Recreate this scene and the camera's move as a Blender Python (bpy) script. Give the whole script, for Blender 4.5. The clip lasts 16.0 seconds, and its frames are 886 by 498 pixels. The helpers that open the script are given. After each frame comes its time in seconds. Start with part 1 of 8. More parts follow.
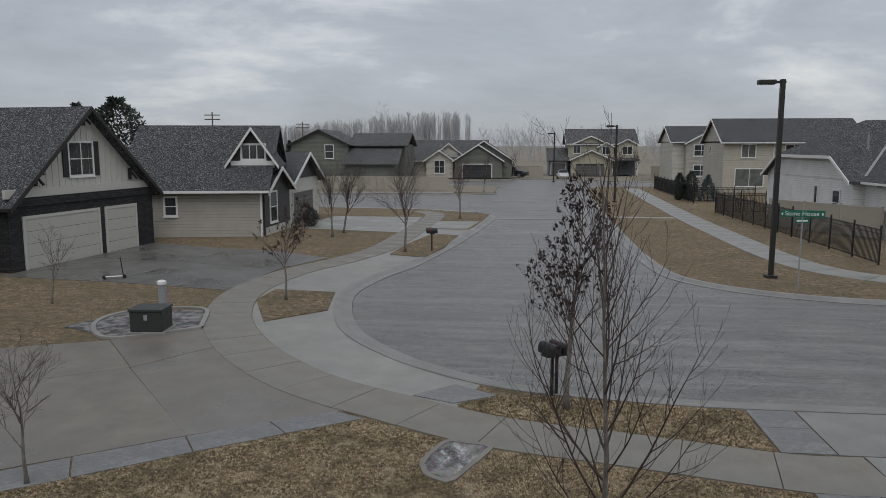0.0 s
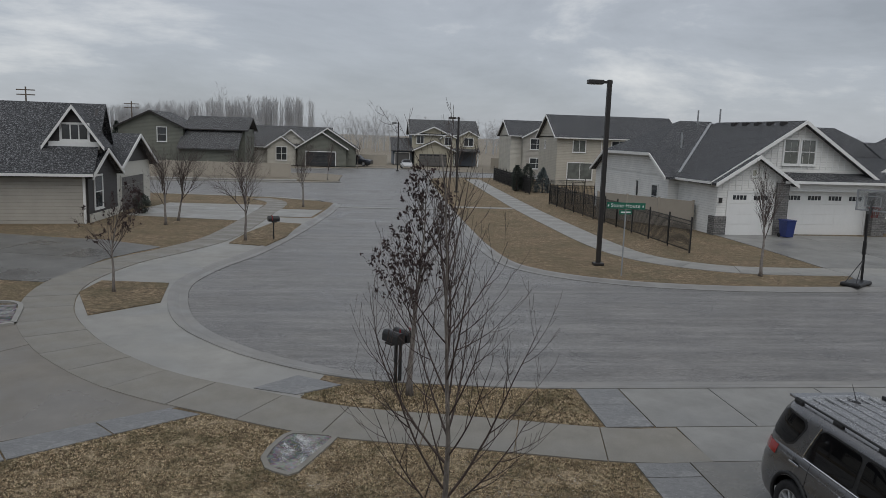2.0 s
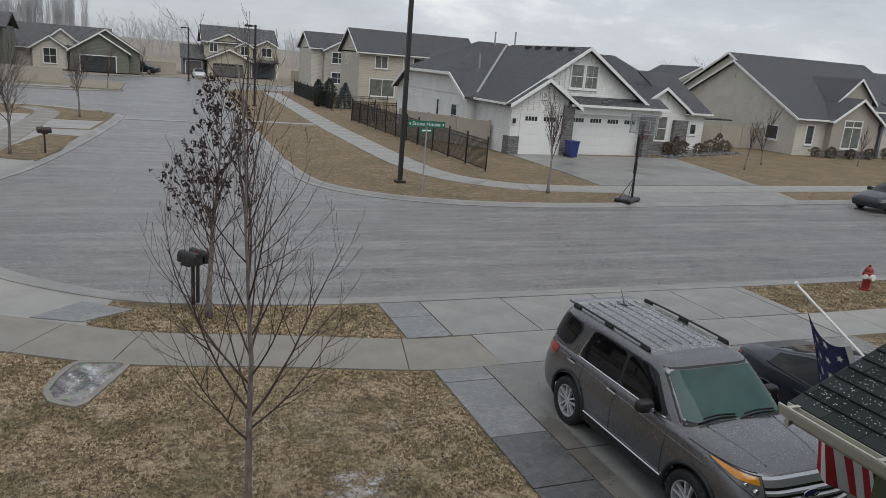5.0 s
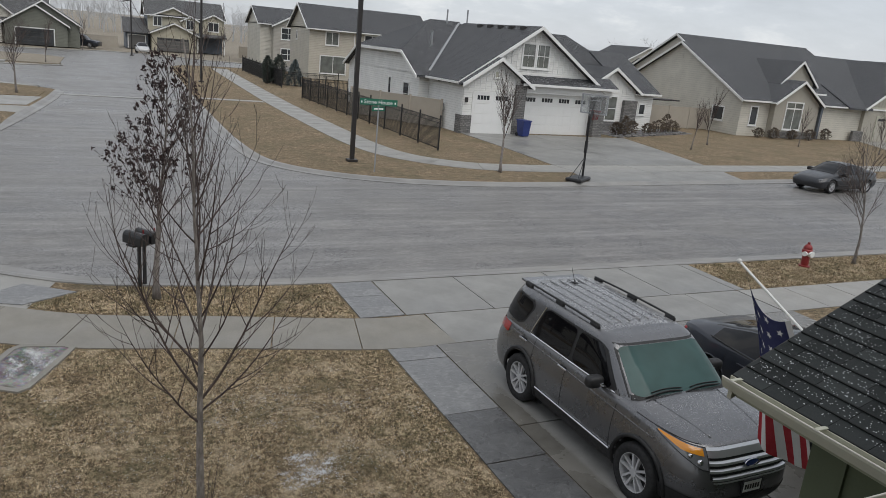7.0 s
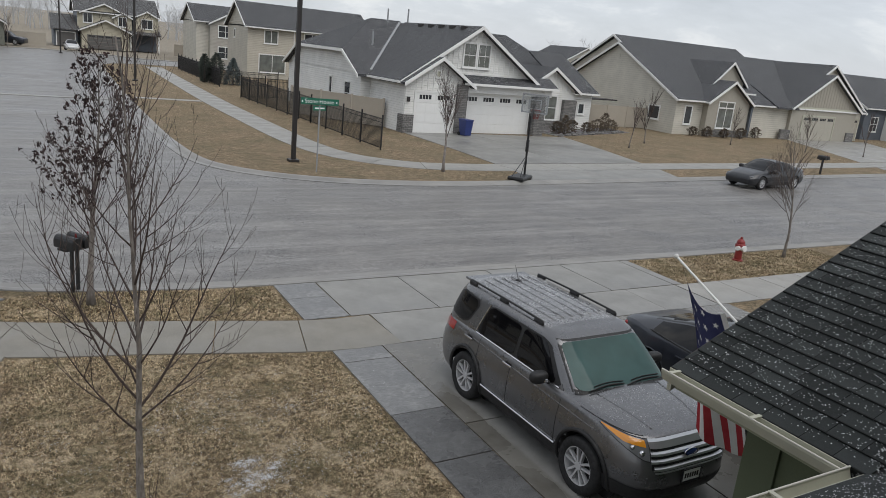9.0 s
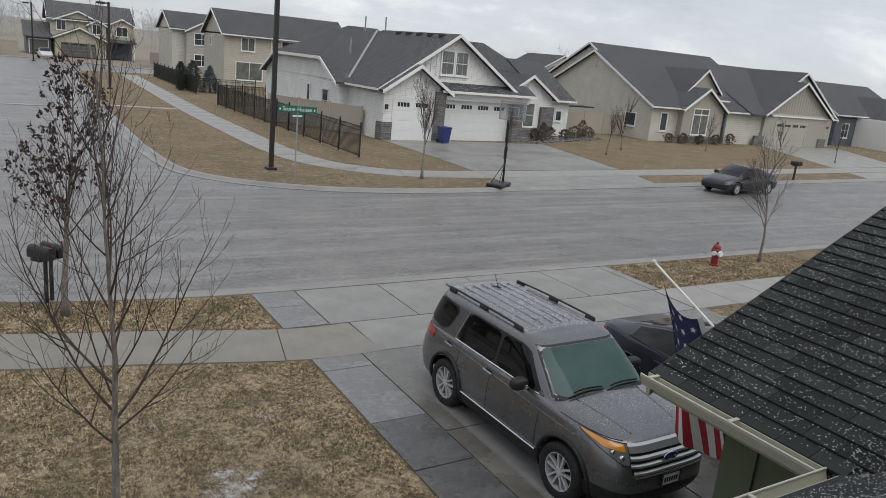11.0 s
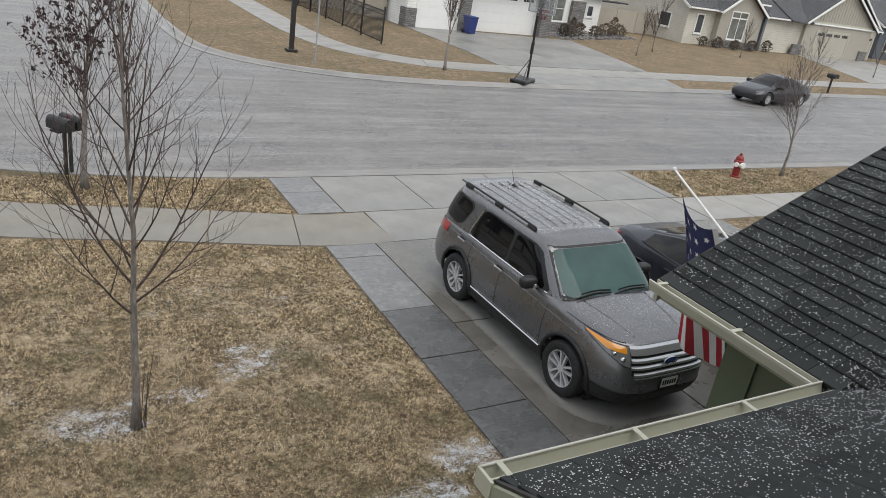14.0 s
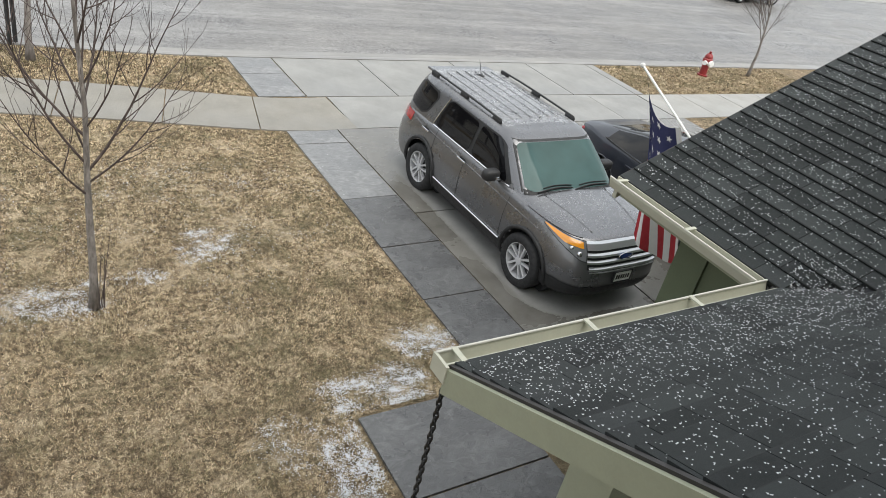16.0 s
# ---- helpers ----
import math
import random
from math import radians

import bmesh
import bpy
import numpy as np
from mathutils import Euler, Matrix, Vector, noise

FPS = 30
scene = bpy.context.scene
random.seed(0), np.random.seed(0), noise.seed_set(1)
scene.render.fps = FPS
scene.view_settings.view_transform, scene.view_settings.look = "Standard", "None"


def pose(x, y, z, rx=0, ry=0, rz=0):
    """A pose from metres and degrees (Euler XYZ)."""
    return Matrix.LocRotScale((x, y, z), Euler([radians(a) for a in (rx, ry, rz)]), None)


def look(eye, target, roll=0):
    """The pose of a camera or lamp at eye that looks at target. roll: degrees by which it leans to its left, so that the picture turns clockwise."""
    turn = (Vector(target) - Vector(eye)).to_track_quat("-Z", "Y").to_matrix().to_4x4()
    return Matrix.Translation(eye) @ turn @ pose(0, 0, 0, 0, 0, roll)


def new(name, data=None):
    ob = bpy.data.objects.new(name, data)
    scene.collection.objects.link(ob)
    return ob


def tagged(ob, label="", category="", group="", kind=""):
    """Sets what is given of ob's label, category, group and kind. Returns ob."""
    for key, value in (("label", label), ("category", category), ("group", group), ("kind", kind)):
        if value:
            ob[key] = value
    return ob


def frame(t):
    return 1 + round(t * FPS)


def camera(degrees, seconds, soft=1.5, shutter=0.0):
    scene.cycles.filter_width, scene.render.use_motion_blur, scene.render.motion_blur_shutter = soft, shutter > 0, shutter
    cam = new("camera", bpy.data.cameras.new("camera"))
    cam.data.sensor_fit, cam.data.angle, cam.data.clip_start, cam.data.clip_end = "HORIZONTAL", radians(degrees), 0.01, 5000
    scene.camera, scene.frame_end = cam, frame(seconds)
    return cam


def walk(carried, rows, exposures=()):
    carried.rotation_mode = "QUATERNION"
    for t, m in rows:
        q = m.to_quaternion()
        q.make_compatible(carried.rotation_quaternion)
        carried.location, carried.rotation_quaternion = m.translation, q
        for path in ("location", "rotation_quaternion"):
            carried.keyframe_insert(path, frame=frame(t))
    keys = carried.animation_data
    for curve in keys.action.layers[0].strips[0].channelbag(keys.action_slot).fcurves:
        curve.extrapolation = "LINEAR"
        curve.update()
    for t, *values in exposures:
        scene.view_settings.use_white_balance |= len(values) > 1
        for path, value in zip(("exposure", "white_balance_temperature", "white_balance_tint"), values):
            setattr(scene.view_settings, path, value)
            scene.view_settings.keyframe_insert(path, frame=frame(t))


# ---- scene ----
cam = camera(62.2, 16.0, soft=0.5)
PATH = [
    (0.0, pose(0, 0, 5.40, 81.90, -0.00, 6.30)),
    (0.5, pose(0, 0, 5.40, 81.62, -0.46, 3.45)),
    (1.0, pose(0, 0, 5.40, 81.36, -0.99, 0.44)),
    (1.5, pose(0, 0, 5.40, 81.22, -1.42, -2.60)),
    (2.0, pose(0, 0, 5.40, 81.22, -1.82, -5.68)),
    (2.5, pose(0, 0, 5.40, 81.22, -2.21, -8.79)),
    (3.0, pose(0, 0, 5.40, 80.70, -2.48, -11.60)),
    (3.5, pose(0, 0, 5.40, 79.35, -2.93, -14.15)),
    (4.0, pose(0, 0, 5.40, 77.77, -3.64, -16.70)),
    (4.5, pose(0, 0, 5.40, 76.49, -4.13, -19.02)),
    (7.0, pose(0, 0, 5.40, 74.31, -5.20, -24.36)),
    (7.5, pose(0, 0, 5.40, 74.15, -5.30, -25.43)),
    (8.0, pose(0, 0, 5.40, 74.16, -5.38, -26.63)),
    (8.5, pose(0, 0, 5.40, 74.37, -5.48, -27.85)),
    (9.0, pose(0, 0, 5.40, 74.68, -5.54, -28.80)),
    (9.5, pose(0, 0, 5.40, 74.93, -5.53, -29.52)),
    (10.0, pose(0, 0, 5.40, 75.08, -5.57, -30.15)),
    (12.5, pose(0, 0, 5.40, 75.74, -5.49, -30.58)),
    (13.0, pose(0, 0, 5.40, 74.14, -6.27, -30.10)),
    (13.5, pose(0, 0, 5.40, 70.81, -7.54, -29.24)),
    (14.0, pose(0, 0, 5.40, 66.93, -8.42, -28.21)),
    (14.5, pose(0, 0, 5.40, 63.48, -9.15, -27.39)),
    (15.0, pose(0, 0, 5.40, 60.77, -9.96, -26.95)),
    (15.5, pose(0, 0, 5.40, 59.16, -10.63, -27.76)),
    (16.0, pose(0, 0, 5.40, 58.72, -11.39, -30.04)),
]
EXPOSURES = [(0.0, 0.18, 6430, 10), (2.5, 0.12, 6430, 10), (3.5, 0.08, 6450, 10), (4.0, 0.52, 6500, 10), (4.5, 0.60, 6500, 10), (7.0, 0.72, 6560, 10), (9.0, 0.77, 6560, 10), (12.5, 0.77, 6560, 10), (13.0, 0.76, 6570, 10), (13.5, 0.76, 6600, 10), (14.0, 1.24, 6690, 10), (14.5, 1.58, 6730, 9), (16.0, 1.74, 6760, 8)]
SKY_STRENGTH, SUN_STRENGTH = 0.82, 0.9
walk(cam, PATH, EXPOSURES)

from mathutils.geometry import tessellate_polygon

# ---- world and sun: an overcast winter sky, brighter towards the east ----
world = bpy.data.worlds.new("overcast_sky")
scene.world = world
world.use_nodes = True
wn, wl = world.node_tree.nodes, world.node_tree.links
for n in list(wn):
    wn.remove(n)


def wnode(kind, **values):
    n = wn.new(kind)
    for k, v in values.items():
        n.inputs[k].default_value = v
    return n


w_out = wn.new("ShaderNodeOutputWorld")
w_bg = wnode("ShaderNodeBackground", Strength=SKY_STRENGTH)
w_sky = wn.new("ShaderNodeTexSky")
w_sky.sky_type, w_sky.sun_disc = "NISHITA", False
w_sky.sun_elevation, w_sky.sun_rotation = radians(61), radians(166)
w_dim = wn.new("ShaderNodeVectorMath")
w_dim.operation = "SCALE"
w_dim.inputs["Scale"].default_value = 0.10
w_coord = wn.new("ShaderNodeTexCoord")
w_map = wn.new("ShaderNodeMapping")
w_map.inputs["Scale"].default_value = (1.5, 1.5, 5.0)
w_noise = wnode("ShaderNodeTexNoise", Scale=1.5, Detail=8.0, Roughness=0.6, Distortion=0.3)
w_ramp = wn.new("ShaderNodeValToRGB")
w_ramp.color_ramp.elements[0].position, w_ramp.color_ramp.elements[0].color = 0.32, (0.36, 0.385, 0.42, 1)
w_ramp.color_ramp.elements[1].position, w_ramp.color_ramp.elements[1].color = 0.70, (0.88, 0.88, 0.87, 1)
w_mid = w_ramp.color_ramp.elements.new(0.52)
w_mid.color = (0.485, 0.515, 0.56, 1)
w_mix = wn.new("ShaderNodeMix")
w_mix.data_type = "RGBA"
w_mix.inputs["Factor"].default_value = 0.88
wl.new(w_sky.outputs["Color"], w_dim.inputs[0])
wl.new(w_coord.outputs["Generated"], w_map.inputs["Vector"])
wl.new(w_map.outputs["Vector"], w_noise.inputs["Vector"])
wl.new(w_noise.outputs["Fac"], w_ramp.inputs["Fac"])
wl.new(w_dim.outputs["Vector"], w_mix.inputs[6])
wl.new(w_ramp.outputs["Color"], w_mix.inputs[7])
wl.new(w_mix.outputs[2], w_bg.inputs["Color"])
wl.new(w_bg.outputs["Background"], w_out.inputs["Surface"])

sun_data = bpy.data.lights.new("sun", "SUN")
sun_data.energy, sun_data.angle, sun_data.color = SUN_STRENGTH, radians(60), (1.0, 0.97, 0.93)
sun = new("sun", sun_data)
sun.matrix_world = look((7, -28, 52), (0, 0, 0))


# ---- materials ----
class Mat:
    """A small builder of node materials."""

    def __init__(self, name):
        self.m = bpy.data.materials.new(name)
        self.m.use_nodes = True
        self.n, self.l = self.m.node_tree.nodes, self.m.node_tree.links
        self.bsdf = self.n["Principled BSDF"]
        self.co = self.n.new("ShaderNodeTexCoord")

    def put(self, value, socket):
        if hasattr(value, "is_output"):
            self.l.new(value, socket)
        else:
            socket.default_value = value

    def noise(self, scale, detail=4.0, rough=0.55, vec=None, distortion=0.0, out="Fac"):
        n = self.n.new("ShaderNodeTexNoise")
        n.inputs["Scale"].default_value, n.inputs["Detail"].default_value = scale, detail
        n.inputs["Roughness"].default_value, n.inputs["Distortion"].default_value = rough, distortion
        self.l.new(vec or self.co.outputs["Object"], n.inputs["Vector"])
        return n.outputs[out]

    def voronoi(self, scale, vec=None, out="Distance", feature="F1"):
        n = self.n.new("ShaderNodeTexVoronoi")
        n.feature = feature
        n.inputs["Scale"].default_value = scale
        self.l.new(vec or self.co.outputs["Object"], n.inputs["Vector"])
        return n.outputs[out]

    def stretch(self, sx, sy, sz, source="Object", rot=0.0):
        n = self.n.new("ShaderNodeMapping")
        n.inputs["Scale"].default_value = (sx, sy, sz)
        n.inputs["Rotation"].default_value = (0, 0, rot)
        self.l.new(self.co.outputs[source], n.inputs["Vector"])
        return n.outputs["Vector"]

    def ramp(self, fac, *stops):
        n = self.n.new("ShaderNodeValToRGB")
        e = n.color_ramp.elements
        while len(e) < len(stops):
            e.new(0.5)
        for s, (p, c) in zip(e, stops):
            s.position = p
            s.color = (c, c, c, 1) if isinstance(c, (int, float)) else (*c, 1)
        self.put(fac, n.inputs["Fac"])
        return n.outputs["Color"]

    def mix(self, fac, a, b, blend="MIX"):
        n = self.n.new("ShaderNodeMix")
        n.data_type, n.blend_type = "RGBA", blend
        self.put(fac, n.inputs[0])
        for v, s in ((a, n.inputs[6]), (b, n.inputs[7])):
            if isinstance(v, (int, float)):
                v = (v, v, v)
            self.put((*v, 1) if isinstance(v, tuple) else v, s)
        return n.outputs[2]

    def math(self, op, a, b=0.0, c=0.0):
        n = self.n.new("ShaderNodeMath")
        n.operation = op
        self.put(a, n.inputs[0]), self.put(b, n.inputs[1]), self.put(c, n.inputs[2])
        return n.outputs[0]

    def axis(self, which, source="Object"):
        n = self.n.new("ShaderNodeSeparateXYZ")
        self.l.new(self.co.outputs[source], n.inputs[0])
        return n.outputs[which]

    def random(self):
        return self.n.new("ShaderNodeObjectInfo").outputs["Random"]

    def island(self):
        return self.n.new("ShaderNodeNewGeometry").outputs["Random Per Island"]

    def done(self, color, rough=0.7, metal=0.0, bump=None, strength=0.3, distance=0.02, **more):
        b = self.bsdf
        self.put((*color, 1) if isinstance(color, tuple) else color, b.inputs["Base Color"])
        self.put(rough, b.inputs["Roughness"])
        self.put(metal, b.inputs["Metallic"])
        for k, v in more.items():
            self.put(v, b.inputs[k.replace("_", " ")])
        if bump is not None:
            n = self.n.new("ShaderNodeBump")
            n.inputs["Strength"].default_value, n.inputs["Distance"].default_value = strength, distance
            self.l.new(bump, n.inputs["Height"])
            self.l.new(n.outputs["Normal"], b.inputs["Normal"])
        return self.m


def grass_material(name, dark, mid, light, green):
    k = Mat(name)
    fine = k.noise(60, 5, 0.8)
    clump = k.noise(13, 5, 0.8)
    mid_n = k.noise(3.4, 7, 0.85)
    big = k.noise(0.5, 6, 0.7)
    both = k.math("ADD", k.math("MULTIPLY", fine, 0.45), k.math("MULTIPLY", clump, 0.55))
    col = k.ramp(both, (0.38, dark), (0.49, mid), (0.60, light))
    col = k.mix(k.ramp(mid_n, (0.40, 0.5), (0.51, 0.0)), col, dark)
    col = k.mix(k.ramp(mid_n, (0.53, 0.0), (0.64, 0.7)), col, light)
    col = k.mix(k.ramp(big, (0.42, 0.0), (0.66, 0.6)), col, green)
    return k.done(col, 0.95, bump=both, strength=1.0, distance=0.06)


GRASS = grass_material("dormant_turf", (0.024, 0.018, 0.011), (0.17, 0.120, 0.070), (0.48, 0.37, 0.235), (0.095, 0.085, 0.042))
# greyer, flatter turf colours that carry the haze of distance
GRASS_HAZED = grass_material("hazed_turf_far", (0.14, 0.12, 0.09), (0.25, 0.215, 0.165), (0.36, 0.32, 0.26), (0.22, 0.20, 0.16))


def blade_material():
    k = Mat("dry_grass_blade")
    isl = k.island()
    col = k.ramp(isl, (0.0, (0.025, 0.016, 0.009)), (0.34, (0.13, 0.082, 0.042)), (0.58, (0.42, 0.30, 0.168)), (0.84, (0.78, 0.65, 0.44)), (0.92, (0.085, 0.088, 0.032)), (1.0, (0.16, 0.15, 0.06)))
    big = k.noise(0.9, 6, 0.75)
    tuft = k.noise(11.0, 6, 0.85)
    col = k.mix(k.ramp(tuft, (0.40, 0.8), (0.49, 0.0)), col, (0.035, 0.026, 0.014))
    col = k.mix(k.ramp(tuft, (0.52, 0.0), (0.60, 0.75)), col, (0.68, 0.55, 0.37))
    col = k.mix(k.ramp(big, (0.50, 0.0), (0.62, 0.55)), col, (0.085, 0.085, 0.034))
    straw = k.noise(1.7, 6, 0.75)
    col = k.mix(k.ramp(straw, (0.52, 0.0), (0.64, 0.55)), col, (0.62, 0.51, 0.36))
    col = k.mix(k.ramp(straw, (0.36, 0.5), (0.47, 0.0)), col, (0.085, 0.058, 0.030))
    return k.done(col, 0.85)


BLADE = blade_material()


def asphalt_material():
    k = Mat("wet_asphalt")
    grit = k.noise(110, 3, 0.8)
    coarse = k.noise(11, 6, 0.9)
    streak = k.noise(1.0, 6, 0.7, vec=k.stretch(0.3, 1.1, 1, rot=0.1), distortion=0.8)
    blot = k.noise(0.35, 5, 0.6, distortion=0.6)
    ring = k.noise(2.4, 5, 0.7, distortion=1.0)
    col = k.ramp(streak, (0.36, (0.118, 0.115, 0.109)), (0.51, (0.178, 0.173, 0.163)), (0.66, (0.25, 0.243, 0.23)))
    col = k.mix(k.ramp(blot, (0.40, 0.6), (0.60, 0.0)), col, (0.085, 0.083, 0.081))
    both = k.math("ADD", k.math("MULTIPLY", grit, 0.35), k.math("MULTIPLY", coarse, 0.65))
    col = k.mix(k.ramp(both, (0.36, 1.0), (0.50, 0.0)), col, (0.022, 0.021, 0.021))
    col = k.mix(k.ramp(both, (0.53, 0.0), (0.64, 0.85)), col, (0.42, 0.41, 0.39))
    patch = k.noise(24.0, 8, 0.95)
    wide = k.noise(1.0, 5, 0.8, vec=k.stretch(0.35, 1.4, 1, rot=0.25), distortion=0.8)
    col = k.mix(k.ramp(patch, (0.43, 0.6), (0.50, 0.0)), col, (0.060, 0.038, 0.036))
    col = k.mix(k.ramp(patch, (0.52, 0.0), (0.60, 0.65)), col, (0.42, 0.41, 0.39))
    col = k.mix(k.ramp(wide, (0.40, 0.25), (0.52, 0.0)), col, (0.08, 0.079, 0.078))
    track = k.noise(1.0, 7, 0.85, vec=k.stretch(1.3, 2.8, 1, rot=0.2), distortion=1.2)
    col = k.mix(k.ramp(track, (0.41, 0.22), (0.50, 0.0)), col, (0.08, 0.079, 0.078))
    col = k.mix(k.ramp(track, (0.53, 0.0), (0.64, 0.3)), col, (0.33, 0.32, 0.305))
    lane = k.noise(1.0, 8, 0.75, vec=k.stretch(0.06, 1.7, 1, rot=0.03), distortion=0.4)
    col = k.mix(k.ramp(lane, (0.50, 0.0), (0.64, 0.38)), col, (0.33, 0.322, 0.308))
    col = k.mix(k.ramp(lane, (0.36, 0.4), (0.47, 0.0)), col, (0.10, 0.098, 0.096))
    wet = k.math("MULTIPLY", k.ramp(blot, (0.35, 0.20), (0.68, 0.40)), k.ramp(ring, (0.3, 0.8), (0.7, 1.15)))
    wet = k.math("ADD", wet, k.ramp(patch, (0.42, 0.0), (0.58, 0.24)))
    return k.done(col, wet, bump=both, strength=0.8, distance=0.012)


ASPHALT = asphalt_material()


def concrete_material(name, dark, light, wet_low, wet_high, wet_scale=0.4, aggregate=False):
    k = Mat(name)
    grit = k.noise(95, 4, 0.75) if not aggregate else k.voronoi(60)
    blot = k.noise(1.1, 6, 0.65)
    big = k.noise(wet_scale, 5, 0.6, distortion=0.4)
    col = k.ramp(blot, (0.3, dark), (0.7, light))
    col = k.mix(k.ramp(grit, (0.25, 0.30 if aggregate else 0.16), (0.6, 0.0)), col, (dark[0] * 0.45, dark[1] * 0.45, dark[2] * 0.45))
    col = k.mix(k.ramp(big, (0.40, 0.0), (0.60, 0.38)), col, (dark[0] * 0.55, dark[1] * 0.55, dark[2] * 0.57))
    col = k.mix(k.math("MULTIPLY", k.random(), 0.16), col, dark)
    rough = k.ramp(big, (0.38, wet_high), (0.62, wet_low))
    return k.done(col, rough, bump=grit, strength=0.25, distance=0.004)


CONCRETE = concrete_material("damp_concrete", (0.25, 0.245, 0.225), (0.355, 0.345, 0.32), 0.30, 0.65)
DRIVE = concrete_material("wet_drive_concrete", (0.115, 0.112, 0.104), (0.20, 0.195, 0.182), 0.22, 0.5, 0.28)


def soaked_drive_material():
    k = Mat("soaked_drive_concrete")
    where = k.n.new("ShaderNodeNewGeometry").outputs["Position"]
    grit = k.noise(95, 4, 0.75)
    blot = k.noise(1.6, 6, 0.7, vec=where)
    pool = k.noise(0.8, 5, 0.65, vec=where, distortion=0.8)
    ragged = k.noise(9.0, 4, 0.7, vec=where)
    sep = k.n.new("ShaderNodeSeparateXYZ")
    k.l.new(where, sep.inputs[0])
    dx = k.math("MAXIMUM", k.math("SUBTRACT", k.math("ABSOLUTE", k.math("SUBTRACT", sep.outputs[0], 6.98)), 0.45), 0.0)
    dy = k.math("MAXIMUM", k.math("SUBTRACT", k.math("ABSOLUTE", k.math("SUBTRACT", sep.outputs[1], 7.85)), 1.82), 0.0)
    away = k.math("SQRT", k.math("ADD", k.math("MULTIPLY", dx, dx), k.math("MULTIPLY", dy, dy)))
    away = k.math("ADD", away, k.math("MULTIPLY", k.math("SUBTRACT", ragged, 0.5), 0.10))
    dry = k.ramp(away, (0.60, 1.0), (0.66, 0.0))
    wet_col = k.ramp(blot, (0.3, (0.100, 0.095, 0.084)), (0.7, (0.175, 0.167, 0.150)))
    wet_col = k.mix(k.ramp(pool, (0.42, 0.0), (0.60, 0.65)), wet_col, (0.19, 0.183, 0.166))
    dry_col = k.ramp(blot, (0.3, (0.20, 0.196, 0.185)), (0.7, (0.285, 0.28, 0.265)))
    col = k.mix(dry, wet_col, dry_col)
    col = k.mix(k.ramp(grit, (0.25, 0.16), (0.6, 0.0)), col, (0.06, 0.058, 0.054))
    rough = k.mix(dry, k.ramp(pool, (0.36, 0.10), (0.62, 0.42)), (0.62, 0.62, 0.62))
    return k.done(col, rough, bump=k.math("ADD", grit, k.math("MULTIPLY", blot, 2.0)), strength=0.3, distance=0.004)


DRIVE_NEAR = soaked_drive_material()
DRIVE_MID = concrete_material("half_wet_concrete", (0.19, 0.188, 0.175), (0.31, 0.305, 0.29), 0.28, 0.6, 0.2)
DRIVE_TAN = concrete_material("wet_tan_concrete", (0.155, 0.14, 0.118), (0.235, 0.213, 0.18), 0.24, 0.58, 0.22)
AGGREGATE = concrete_material("exposed_aggregate", (0.195, 0.183, 0.157), (0.295, 0.279, 0.244), 0.4, 0.75, 0.5, True)
CURB = concrete_material("curb_concrete", (0.215, 0.21, 0.198), (0.31, 0.303, 0.288), 0.35, 0.7)


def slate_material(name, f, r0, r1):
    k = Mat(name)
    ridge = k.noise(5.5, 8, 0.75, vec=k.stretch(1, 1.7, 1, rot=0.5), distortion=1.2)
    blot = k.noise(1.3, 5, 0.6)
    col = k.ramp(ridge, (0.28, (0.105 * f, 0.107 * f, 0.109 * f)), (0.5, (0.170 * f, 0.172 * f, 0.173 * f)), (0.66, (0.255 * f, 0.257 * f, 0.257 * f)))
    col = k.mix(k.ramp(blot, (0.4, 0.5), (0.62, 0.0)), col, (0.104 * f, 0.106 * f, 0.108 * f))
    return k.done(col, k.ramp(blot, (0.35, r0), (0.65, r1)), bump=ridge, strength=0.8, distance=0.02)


SLATE = slate_material("stamped_slate_concrete", 1.2, 0.30, 0.6)
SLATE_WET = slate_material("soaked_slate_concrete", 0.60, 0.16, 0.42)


def shingle_material(name, dark, light, course=0.14, tab=0.30, speck=0.0):
    k = Mat(name)
    b = k.n.new("ShaderNodeTexBrick")
    b.offset, b.squash = 0.5, 1.0
    for key, v in (("Scale", 1.0), ("Mortar Size", 0.012), ("Mortar Smooth", 0.3), ("Bias", 0.0), ("Brick Width", tab), ("Row Height", course)):
        b.inputs[key].default_value = v
    b.inputs["Color1"].default_value, b.inputs["Color2"].default_value = (*dark, 1), (*light, 1)
    b.inputs["Mortar"].default_value = (dark[0] * 0.3, dark[1] * 0.3, dark[2] * 0.3, 1)
    k.l.new(k.co.outputs["UV"], b.inputs["Vector"])
    patch = k.noise(3.2, 4, 0.6)
    col = k.mix(k.ramp(patch, (0.35, 0.45), (0.65, 0.0)), b.outputs["Color"], (dark[0] * 0.6, dark[1] * 0.6, dark[2] * 0.6))
    grain = k.noise(60, 3, 0.7)
    col = k.mix(k.ramp(grain, (0.52, 0.0), (0.75, 0.2)), col, (light[0] * 2.2, light[1] * 2.2, light[2] * 2.2))
    snow = k.noise(11, 6, 0.9)
    if speck:
        col = k.mix(k.ramp(snow, (0.525, 0.0), (0.58, min(1.0, speck * 1.25))), col, (0.46, 0.465, 0.48))
    saw = k.math("FRACT", k.math("DIVIDE", k.axis(1, "UV"), course))
    return k.done(col, 0.8, bump=k.math("SUBTRACT", k.math("MULTIPLY", grain, 0.2), saw), strength=0.6, distance=0.02)


SHINGLE = shingle_material("charcoal_shingle", (0.013, 0.014, 0.017), (0.042, 0.044, 0.048), speck=0.45)
SHINGLE_WARM = shingle_material("weathered_shingle", (0.026, 0.026, 0.026), (0.065, 0.064, 0.063), speck=0.5)


